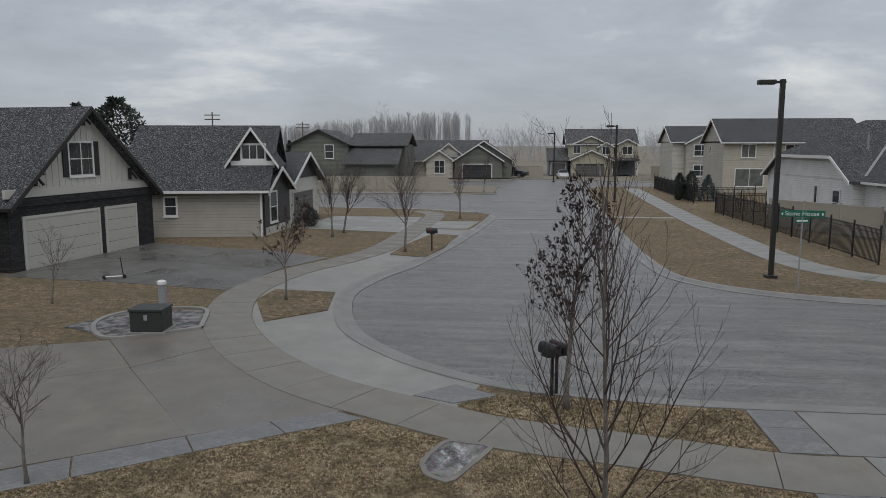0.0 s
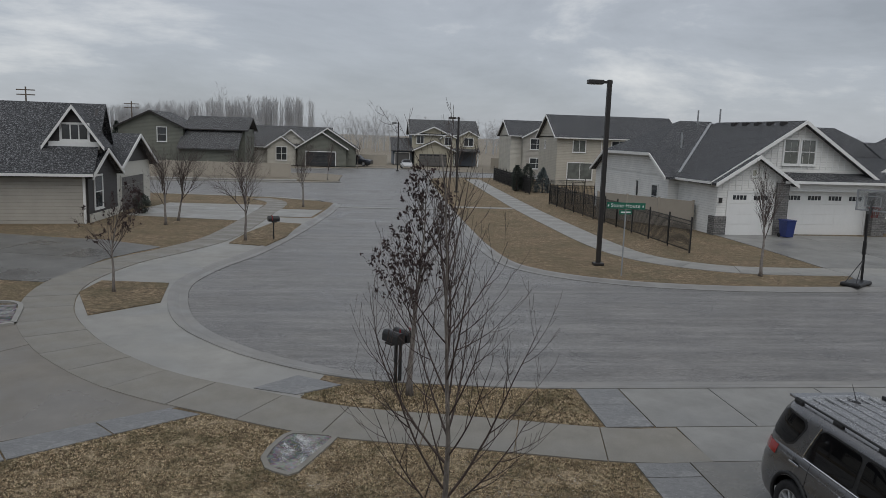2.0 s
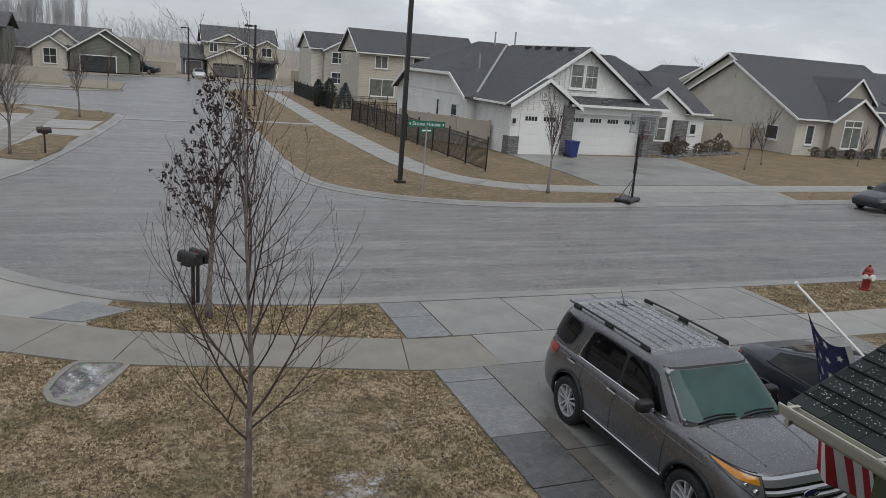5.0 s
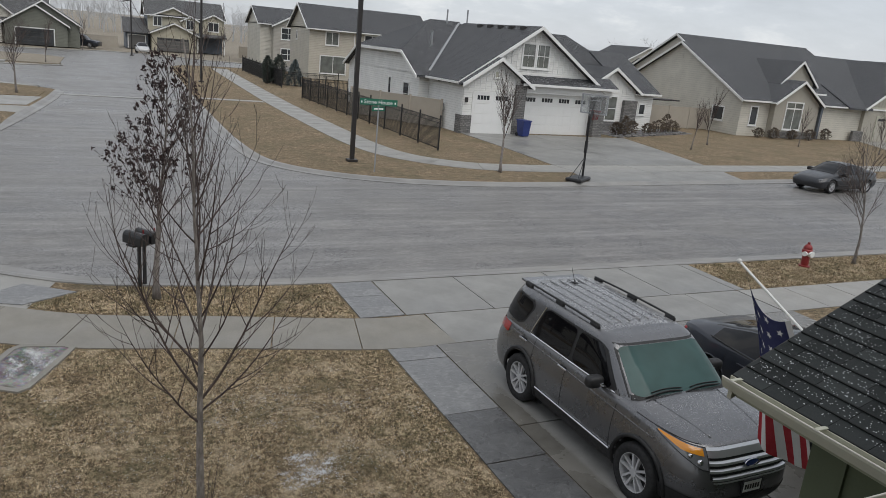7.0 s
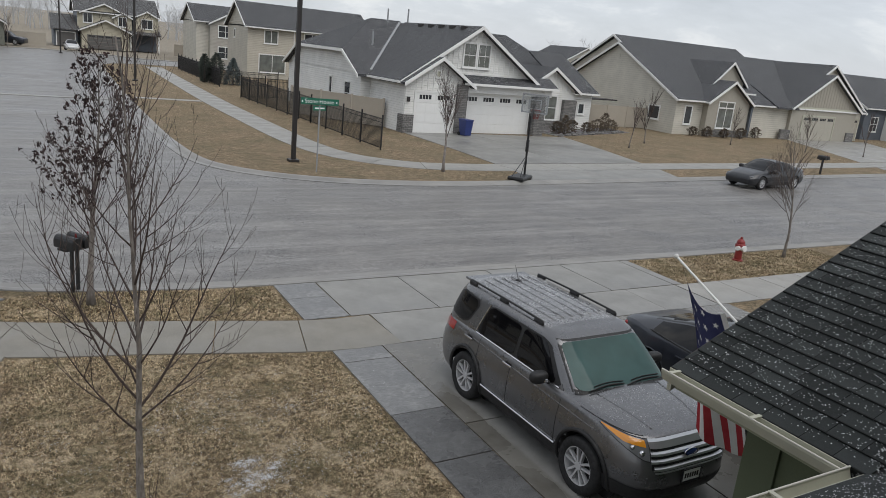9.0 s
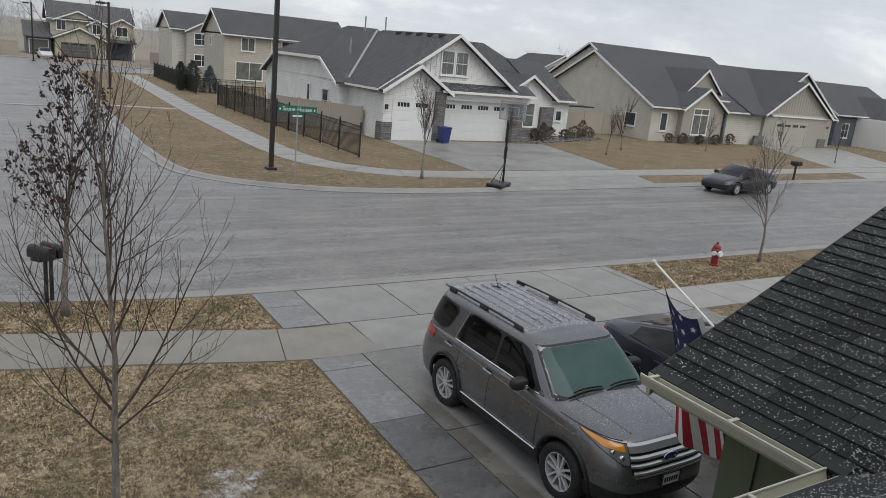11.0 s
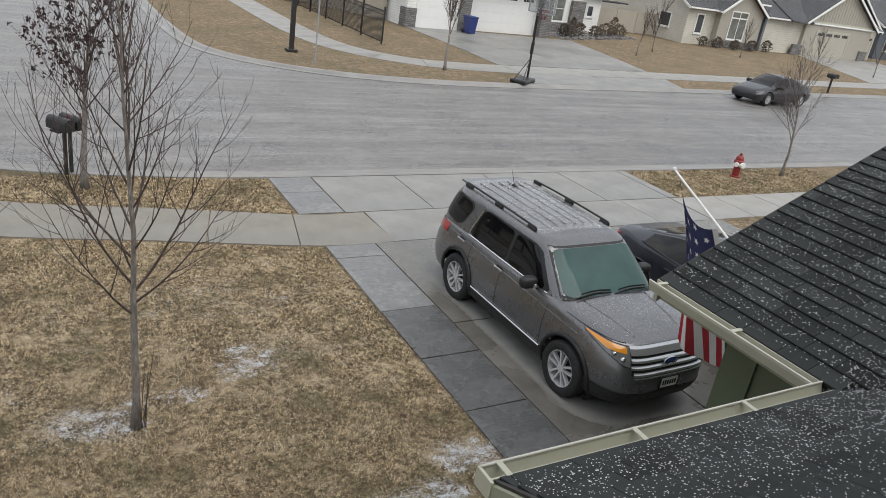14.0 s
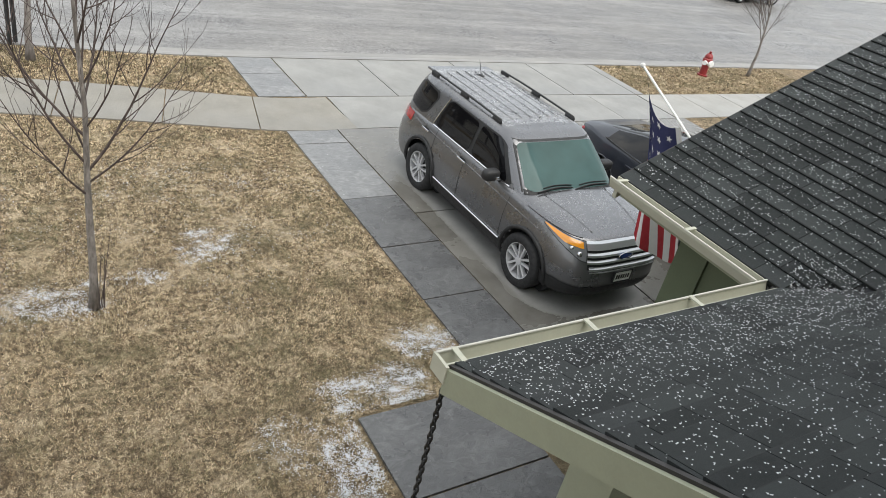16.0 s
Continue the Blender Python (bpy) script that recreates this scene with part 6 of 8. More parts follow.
SUV = [  # x, sill, mid height, mid half width, belt, belt half width, rail, rail half width, top
    (-2.48, 0.46, 0.66, 0.74, 0.88, 0.72, 0.90, 0.66, 0.91), (-2.45, 0.40, 0.70, 0.88, 1.02, 0.84, 1.06, 0.76, 1.08), (-2.38, 0.34, 0.76, 0.94, 1.12, 0.91, 1.30, 0.76, 1.33),
    (-2.24, 0.31, 0.80, 0.975, 1.16, 0.94, 1.60, 0.715, 1.66), (-2.05, 0.29, 0.82, 0.985, 1.175, 0.945, 1.665, 0.705, 1.745), (-1.5, 0.27, 0.82, 0.995, 1.165, 0.955, 1.69, 0.71, 1.785),
    (-0.7, 0.27, 0.82, 0.995, 1.14, 0.955, 1.695, 0.715, 1.80), (0.0, 0.27, 0.82, 0.995, 1.12, 0.955, 1.675, 0.71, 1.78), (0.36, 0.27, 0.82, 0.995, 1.11, 0.955, 1.62, 0.705, 1.725),
    (0.80, 0.27, 0.82, 0.995, 1.105, 0.95, 1.37, 0.76, 1.445), (1.14, 0.27, 0.82, 0.995, 1.10, 0.94, 1.165, 0.82, 1.215), (1.32, 0.27, 0.81, 0.99, 1.095, 0.925, 1.13, 0.81, 1.175),
    (1.9, 0.28, 0.80, 0.985, 1.065, 0.905, 1.09, 0.78, 1.13), (2.22, 0.29, 0.77, 0.955, 1.01, 0.865, 1.03, 0.74, 1.06), (2.38, 0.31, 0.72, 0.895, 0.945, 0.81, 0.965, 0.70, 0.985), (2.48, 0.36, 0.66, 0.79, 0.85, 0.73, 0.87, 0.64, 0.885)]
SUV = [(-1.29 + (r[0] + 1.29) * 0.80 if r[0] < -1.29 else r[0] + (0.08 if r[0] > 2.0 else 0.0), *r[1:6], r[6] + (0.03 if r[6] > 1.5 else 0), r[7], r[8] + (0.03 if r[6] > 1.5 else 0)) for r in SUV]
SEDAN = [
    (-2.34, 0.42, 0.58, 0.66, 0.80, 0.62, 0.82, 0.58, 0.83), (-2.28, 0.32, 0.62, 0.82, 0.98, 0.72, 1.02, 0.60, 1.03), (-2.0, 0.25, 0.64, 0.89, 1.02, 0.78, 1.08, 0.60, 1.10), (-1.5, 0.22, 0.66, 0.92, 0.99, 0.84, 1.17, 0.58, 1.22),
    (-0.9, 0.2, 0.66, 0.925, 0.96, 0.86, 1.31, 0.57, 1.37), (-0.3, 0.2, 0.66, 0.925, 0.94, 0.865, 1.375, 0.57, 1.44), (0.2, 0.2, 0.66, 0.925, 0.92, 0.86, 1.34, 0.575, 1.41), (0.7, 0.2, 0.65, 0.92, 0.90, 0.85, 1.16, 0.62, 1.22),
    (1.25, 0.2, 0.64, 0.915, 0.86, 0.82, 0.91, 0.70, 0.95), (1.7, 0.21, 0.62, 0.90, 0.79, 0.77, 0.83, 0.66, 0.86), (2.1, 0.23, 0.58, 0.85, 0.69, 0.70, 0.72, 0.60, 0.745), (2.28, 0.26, 0.54, 0.74, 0.60, 0.62, 0.62, 0.54, 0.635), (2.34, 0.34, 0.5, 0.6, 0.54, 0.54, 0.55, 0.48, 0.56)]


def eased(xs, ks, vs):
    """Smooth interpolation that does not overshoot."""
    d = np.diff(vs) / np.diff(ks)
    s = np.zeros(len(vs))
    s[1:-1] = np.where(d[:-1] * d[1:] > 0, 2 * d[:-1] * d[1:] / (d[:-1] + d[1:] + 1e-12), 0)
    s[0], s[-1] = d[0], d[-1]
    i = np.clip(np.searchsorted(ks, xs) - 1, 0, len(ks) - 2)
    h = ks[i + 1] - ks[i]
    t = (xs - ks[i]) / h
    return ((2 * t ** 3 - 3 * t ** 2 + 1) * vs[i] + (t ** 3 - 2 * t ** 2 + t) * h * s[i] + (-2 * t ** 3 + 3 * t ** 2) * vs[i + 1] + (t ** 3 - t ** 2) * h * s[i + 1])


def road_wheel(car, ax, y, sgn, wheel_r):
    """A tyre with its rim and brake disc, outer face at y."""
    b = bmesh.new()
    prof = [(wheel_r * 0.66, 0.0), (wheel_r * 0.72, 0.012), (wheel_r * 0.94, 0.012), (wheel_r, -0.03), (wheel_r, -0.19), (wheel_r * 0.93, -0.235), (wheel_r * 0.6, -0.235)]
    rings = [[b.verts.new((ax + r * math.cos(a), y + sgn * w, wheel_r + r * math.sin(a))) for a in (2 * math.pi * k / 36 for k in range(36))] for r, w in prof]
    for u, v in zip(rings, rings[1:]):
        for k in range(36):
            b.faces.new((u[k], u[(k + 1) % 36], v[(k + 1) % 36], v[k]))
    bmesh.ops.recalc_face_normals(b, faces=b.faces)
    wheel = part("wheel", b, RUBBER, car, smooth=True)
    b = bmesh.new()
    r0 = wheel_r * 0.68
    prof = [(r0, -0.002), (r0 * 0.93, -0.004), (r0 * 0.90, -0.06), (r0 * 0.88, -0.2)]
    rings = [[b.verts.new((ax + r * math.cos(a), y + sgn * w, wheel_r + r * math.sin(a))) for a in (2 * math.pi * k / 36 for k in range(36))] for r, w in prof]
    for u, v in zip(rings, rings[1:]):
        for k in range(36):
            b.faces.new((u[k], u[(k + 1) % 36], v[(k + 1) % 36], v[k]))
    for k in range(5):
        for off in (-0.15, 0.15):
            a = 2 * math.pi * (k + 0.25) / 5
            rot = Matrix.Translation((ax, y, wheel_r)) @ Matrix.Rotation(-a, 4, "Y")
            b2 = [(0.03, off * 0.5 * r0 - 0.013), (r0 * 0.93, off * 1.5 * r0 - 0.016), (r0 * 0.93, off * 1.5 * r0 + 0.016), (0.03, off * 0.5 * r0 + 0.013)]
            f = [b.verts.new(rot @ Vector((px, sgn * (-0.018 if px < 0.1 else -0.012), pz))) for px, pz in b2]
            g = [b.verts.new(rot @ Vector((px, sgn * -0.06, pz))) for px, pz in b2]
            b.faces.new(f), b.faces.new(g[::-1])
            for n in range(4):
                b.faces.new((f[n], f[(n + 1) % 4], g[(n + 1) % 4], g[n]))
    tube(b, [(ax, y - sgn * 0.07, wheel_r), (ax, y - sgn * 0.01, wheel_r)], r0 * 0.22, 16)
    bmesh.ops.recalc_face_normals(b, faces=b.faces)
    part("rim", b, ALLOY, wheel, "five-spoke silver alloy rim")
    b = bmesh.new()
    tube(b, [(ax, y - sgn * 0.16, wheel_r), (ax, y - sgn * 0.12, wheel_r)], r0 * 0.87, 24)
    part("brake_disc", b, PLASTIC, wheel)


def vehicle(name, m, table, label, body_paint, axles, wheel_r, side_glass, screen, back, suv=True, glass=CAR_GLASS, front_glass=WINDSHIELD, category="car"):
    car = thing(name, m, label, category)
    tab = np.array(table)
    ks = tab[:, 0]
    xs = np.unique(np.concatenate([np.linspace(ks[0], ks[-1], 131), ks, [v for s in side_glass for v in s], screen, back]))
    c = [eased(xs, ks, tab[:, j]) for j in range(9)]
    # rows of the half section, each as (half width, height)
    rows = []

    def blend(a, b, n, bow=0.0):
        for k in range(n):
            t = k / n
            rows.append((a[0] + (b[0] - a[0]) * t + bow * math.sin(math.pi * t), a[1] + (b[1] - a[1]) * t))

    sill, mid, wm, belt, wb, rail, wr, top = c[1], c[2], c[3], c[4], c[5], c[6], c[7], c[8]
    p0, p1, p2, p3, p4, p5 = (0 * xs, sill), (wm * 0.90, sill), (wm * 0.975, sill + 0.10), (wm, mid), (wb, belt), (wr, rail)
    p6, p7, p8 = (wr * 0.90, rail + (top - rail) * 0.55), (wr * 0.55, rail + (top - rail) * 0.9), (0 * xs, top)
    marks = []
    for a, b, n, bow in ((p0, p1, 1, 0), (p1, p2, 2, 0), (p2, p3, 8, 0.004), (p3, p4, 6, 0.008), (p4, p5, 8, 0.012), (p5, p6, 2, 0), (p6, p7, 3, 0), (p7, p8, 3, 0)):
        marks.append(len(rows))
        blend(a, b, n, bow)
    rows.append(p8)
    G0, G1 = marks[4], marks[5]
    body, panes = bmesh.new(), {}

    def kind(i, j):
        x = (xs[i] + xs[i + 1]) / 2
        if G0 + 1 <= j < G1 - 0:
            for n, (a, b) in enumerate(side_glass):
                if a <= x <= b:
                    return ("side", n)
        if j >= G1 + 1 and screen[0] <= x <= screen[1]:
            return ("front", 0)
        if j >= G1 + 1 and back[0] <= x <= back[1]:
            return ("back", 0)
        return None

    for sgn in (1, -1):
        grids = {}

        def vert(bmx, key, i, j):
            g = grids.setdefault(key, {})
            if (i, j) not in g:
                y, z = rows[j][0][i], rows[j][1][i]
                x = xs[i]
                if key is None and y > 0.5:
                    for ax in axles:
                        d = math.hypot(x - ax, z - wheel_r)
                        if 0.02 < d < wheel_r * 1.17 + 0.035 and d > wheel_r * 1.17 - 0.035:
                            f = wheel_r * 1.17 / d
                            x, z = ax + (x - ax) * f, wheel_r + (z - wheel_r) * f
                g[(i, j)] = bmx.verts.new((x, sgn * y, z))
            return g[(i, j)]

        for i in range(len(xs) - 1):
            for j in range(len(rows) - 1):
                key = kind(i, j)
                if key and key[0] == "side":
                    key = (*key, sgn)
                cx = (xs[i] + xs[i + 1]) / 2
                cy = (rows[j][0][i] + rows[j + 1][0][i]) / 2
                cz = (rows[j][1][i] + rows[j + 1][1][i]) / 2
                if key is None and cy > 0.5 and any(math.hypot(cx - ax, cz - wheel_r) < wheel_r * 1.17 - 0.012 for ax in axles):
                    continue
                bmx = body if key is None else panes.setdefault(key, bmesh.new())
                q = [vert(bmx, key, i, j), vert(bmx, key, i + 1, j), vert(bmx, key, i + 1, j + 1), vert(bmx, key, i, j + 1)]
                if len({tuple(round(t, 5) for t in v.co) for v in q}) < 3:
                    continue
                bmx.faces.new(q if sgn > 0 else q[::-1])
        for i, rev in ((0, True), (len(xs) - 1, False)):
            ring = [grids[None].get((i, j)) for j in range(len(rows))]
            ring = [v for v in ring if v]
            if len(ring) > 3:
                body.faces.new(ring if (sgn > 0) != rev else ring[::-1])
    bmesh.ops.remove_doubles(body, verts=body.verts, dist=0.0015)
    bmesh.ops.recalc_face_normals(body, faces=body.faces)
    part("body", body, body_paint, car, smooth=True)
    for key, b in panes.items():
        bmesh.ops.remove_doubles(b, verts=b.verts, dist=0.0015)
        nm = {"side": "side_window", "front": "windshield", "back": "rear_window"}[key[0]]
        part(nm, b, front_glass if key[0] == "front" else glass, car, smooth=True)
    for x in screen:
        i = int(np.searchsorted(xs, x))
        line = [(xs[i], sg2 * rows[j][0][i], rows[j][1][i] + 0.003) for sg2, js in ((1, range(G1 + 1, len(rows))), (-1, range(len(rows) - 2, G1, -1))) for j in js]
        part("screen_seal", tube(bmesh.new(), line, 0.012, 5), PLASTIC, car)
    b = bmesh.new()
    lx = ks[-1] - 0.5
    box(b, -lx, lx, -0.72, 0.72, 0.22, 0.72)
    part("underbody", b, PLASTIC, car)

    def side_at(x, z):
        i = int(np.clip(np.searchsorted(xs, x), 0, len(xs) - 1))
        zz = np.array([r[1][i] for r in rows[marks[1]:G1 + 1]])
        yy = np.array([r[0][i] for r in rows[marks[1]:G1 + 1]])
        return float(np.interp(z, zz, yy))

    # wheels
    for ax in axles:
        for sgn in (1, -1):
            road_wheel(car, ax, sgn * (tab[:, 3].max() - 0.02), sgn, wheel_r)
            # arch lip
            b = bmesh.new()
            pts = []
            for k in range(17):
                a = radians(-14 + 208 * k / 16)
                zz = wheel_r + wheel_r * 1.19 * math.sin(a)
                xx = ax + wheel_r * 1.19 * math.cos(a)
                pts.append((xx, sgn * (side_at(xx, max(zz, 0.3)) - 0.006), max(zz, 0.27)))
            tube(b, pts, 0.028 if suv else 0.016, 6)
            part("arch_trim", b, PLASTIC if suv else body_paint, car)
    # sills, handles, mirrors, seams
    for sgn in (1, -1):
        ii = [i for i in range(len(xs)) if screen[0] - 0.02 <= xs[i] <= screen[1] + 0.02]
        part("pillar_seal", tube(bmesh.new(), [(xs[i], sgn * rows[G1 + 1][0][i], rows[G1 + 1][1][i] + 0.003) for i in ii[::3]], 0.012, 5), PLASTIC, car)
        lim = wheel_r * 1.25
        b = bmesh.new()
        pts = [(x, sgn * (side_at(x, 0.40) + 0.006), 0.40) for x in np.linspace(axles[0] + lim, axles[1] - lim, 9)]
        tube(b, pts, 0.035, 6)
        part("sill_trim", b, PLASTIC, car)
        if suv:
            b = bmesh.new()
            tube(b, [(x, sgn * (side_at(x, 0.47) + 0.010), 0.47) for x in np.linspace(axles[0] + lim + 0.05, axles[1] - lim - 0.05, 9)], 0.013, 6)
            part("chrome_strip", b, CHROME, car)
        b = bmesh.new()
        lo = side_glass[0][0] - 0.02
        hi = side_glass[-1][1] + 0.05
        tube(b, [(x, sgn * (float(np.interp(x, xs, wb)) - 0.001), float(np.interp(x, xs, belt)) + 0.035) for x in np.linspace(lo if not suv else side_glass[1][0], hi, 14)], 0.013, 6)
        part("belt_moulding", b, CHROME if suv else PLASTIC, car)
        for x in ((-1.0, 0.12) if suv else (-0.75, 0.35)):
            z = 1.02 if suv else 0.82
            b = bmesh.new()
            y0 = side_at(x, z)
            box(b, x - 0.12, x + 0.10, -0.02, 0.022, z - 0.018, z + 0.018, Matrix.Translation((0, sgn * (y0 + 0.012), 0)), 0.008)
            part("door_handle", b, CHROME if suv else body_paint, car)
        x, z = (0.74, 1.18) if suv else (0.72, 0.95)
        y0 = side_at(x, z - 0.06)
        b = bmesh.new()
        box(b, -0.09, 0.10, 0.02, 0.28, -0.09, 0.09, Matrix.Translation((x - 0.02, sgn * y0 + (0 if sgn > 0 else -0.30), z)), 0.05)
        box(b, -0.03, 0.05, -0.03, 0.06, -0.09, -0.03, Matrix.Translation((x, sgn * y0, z)), 0.01)
        part("mirror", b, PLASTIC if not suv else [PLASTIC], car, "black door mirror", True)
        for x in ((-0.55, 0.98) if suv else (-0.25, 0.85, -1.15)):
            b = bmesh.new()
            top_z = (1.11 if suv else 0.88)
            zs = np.linspace(0.42, top_z, 8)
            tube(b, [(x, sgn * (side_at(x, z) - 0.001), z) for z in zs if math.hypot(x - axles[0], z - wheel_r) > wheel_r * 1.2 and math.hypot(x - axles[1], z - wheel_r) > wheel_r * 1.2], 0.005, 4)
            part("door_seam", b, PLASTIC, car)
    return car, side_at, xs, c


# ---- the grey suv: a lofted lower body, a tapered glasshouse and a crowned roof ----
def power_oval(theta, cx, front, rear, half, n_front, n_rear):
    """A point of a squarish plan outline; theta is 0 at the nose and a half turn at the tail."""
    c, s = math.cos(theta), math.sin(theta)
    n = n_front if c > 0 else n_rear
    reach = front - cx if c > 0 else cx - rear
    return (cx + math.copysign(abs(c) ** (2 / n), c) * reach, math.copysign(abs(s) ** (2 / n), s) * half)


SUV_LOW = [  # nominal height, half width, nose, tail
    (0.24, 0.91, 2.28, -2.26), (0.30, 0.965, 2.37, -2.33), (0.40, 0.99, 2.43, -2.38), (0.52, 1.002, 2.455, -2.40), (0.66, 1.005, 2.45, -2.40), (0.80, 1.00, 2.42, -2.37),
    (0.90, 0.985, 2.385, -2.33), (0.98, 0.97, 2.345, -2.31), (1.05, 0.955, 2.29, -2.29), (1.09, 0.935, 2.23, -2.275), (1.11, 0.915, 2.18, -2.26)]
SUV_TOP = [(1.08, 0.925, 1.26, -2.28), (1.18, 0.915, 1.19, -2.26), (1.32, 0.885, 1.02, -2.22), (1.46, 0.85, 0.84, -2.17), (1.58, 0.815, 0.67, -2.12), (1.66, 0.79, 0.56, -2.08), (1.70, 0.77, 0.48, -2.05), (1.73, 0.74, 0.40, -2.02), (1.75, 0.70, 0.30, -1.98)]
LOW_ARR, TOP_ARR = np.array(SUV_LOW), np.array(SUV_TOP)
SUV_AXLES, SUV_WHEEL = (-1.29, 1.52), 0.385


def shoulder(x):
    return float(np.interp(x, [-2.4, 0.0, 1.2, 1.9, 2.2, 2.45], [1.16, 1.155, 1.145, 1.12, 1.095, 1.05]))


def low_point(theta, z, lift=0.0):
    h, f, r = (float(np.interp(z, LOW_ARR[:, 0], LOW_ARR[:, k])) for k in (1, 2, 3))
    x, y = power_oval(theta, -0.05, f + lift, r - lift, h + lift, 5.0, 7.0)
    return Vector((x, y, 0.24 + (z - 0.24) * (shoulder(x) - 0.24) / 0.87))


def top_row(z):
    return [float(np.interp(z, TOP_ARR[:, 0], TOP_ARR[:, k])) for k in (1, 2, 3)]


def glass_side(x, z, lift, sgn):
    h, f, r = top_row(z)
    n, a = (8.0, f + 0.6) if x > -0.6 else (7.0, -0.6 - r)
    q = min(0.999, abs(x + 0.6) / a)
    return Vector((x, sgn * (h * (1 - q ** n) ** (1 / n) + lift), z + lift * 0.3))


def glass_front(fy, z, lift):
    h, f, r = top_row(z)
    return Vector((-0.6 + (f + 0.6) * (1 - abs(fy) ** 8) ** 0.125 + lift * 0.6, fy * h, z + lift * 0.8))


def sheet(fn, nu, nv, flip=False):
    """A grid of faces over fn(u, v), u and v from 0 to 1."""
    b = bmesh.new()
    g = [[b.verts.new(fn(i / nu, j / nv)) for j in range(nv + 1)] for i in range(nu + 1)]
    for i in range(nu):
        for j in range(nv):
            q = (g[i][j], g[i + 1][j], g[i + 1][j + 1], g[i][j + 1])
            b.faces.new(q[::-1] if flip else q)
    return b


def between(quad, u, v):
    """Bilinear place in a quad of corners: lower rear, lower front, upper front, upper rear."""
    a, b2, c, d = quad
    lo = [a[k] + (b2[k] - a[k]) * u for k in (0, 1)]
    hi = [d[k] + (c[k] - d[k]) * u for k in (0, 1)]
    return [lo[k] + (hi[k] - lo[k]) * v for k in (0, 1)]


def rounded(u, v, r=0.12):
    """Pulls the corners of a unit square in, so that a pane has rounded corners."""
    du, dv = abs(u - 0.5) * 2, abs(v - 0.5) * 2
    k = max(0.0, du + dv - (2 - 2 * r)) * 0.5
    return 0.5 + (u - 0.5) * (1 - k * 0.7), 0.5 + (v - 0.5) * (1 - k)


def ring_grid(bm, rows_of, turns, cut=None):
    rings = [[bm.verts.new(p) for p in row] for row in rows_of]
    for lo, hi in zip(rings, rings[1:]):
        for k in range(turns):
            q = (lo[k], lo[(k + 1) % turns], hi[(k + 1) % turns], hi[k])
            mid = sum((v.co for v in q), Vector()) / 4
            if cut and cut(mid):
                continue
            bm.faces.new(q)
    return rings


def cap(bm, ring, turns, crown, steps=8):
    """Closes a ring by bridging its two sides with a crowned skin."""
    half = turns // 2
    last = [ring[0]] * (steps + 1)
    for k in range(1, half + 1):
        a, b2 = ring[k % turns], ring[(turns - k) % turns]
        row = [a]
        for s in range(1, steps):
            t = s / steps
            p = a.co.lerp(b2.co, t)
            p.z += crown(p.x) * (1 - abs(2 * t - 1) ** 2.6)
            row.append(bm.verts.new(p) if k < half else a)
        row.append(b2)
        for s in range(steps):
            q = [last[s], row[s], row[s + 1], last[s + 1]]
            q = [v for i, v in enumerate(q) if v not in q[:i]]
            if len(q) > 2:
                try:
                    bm.faces.new(q[::-1])
                except ValueError:
                    pass
        last = row


def bonnet_crown(x):
    return float(np.interp(x, [1.0, 1.3, 1.75, 2.05, 2.18], [0.07, 0.07, 0.052, 0.022, 0.0])) if x > 0.9 else 0.02


def roof_crown(x):
    return float(np.interp(x, [-1.98, -1.8, -1.4, -0.3, 0.0, 0.2, 0.30], [0.0, 0.028, 0.045, 0.045, 0.036, 0.016, 0.0]))


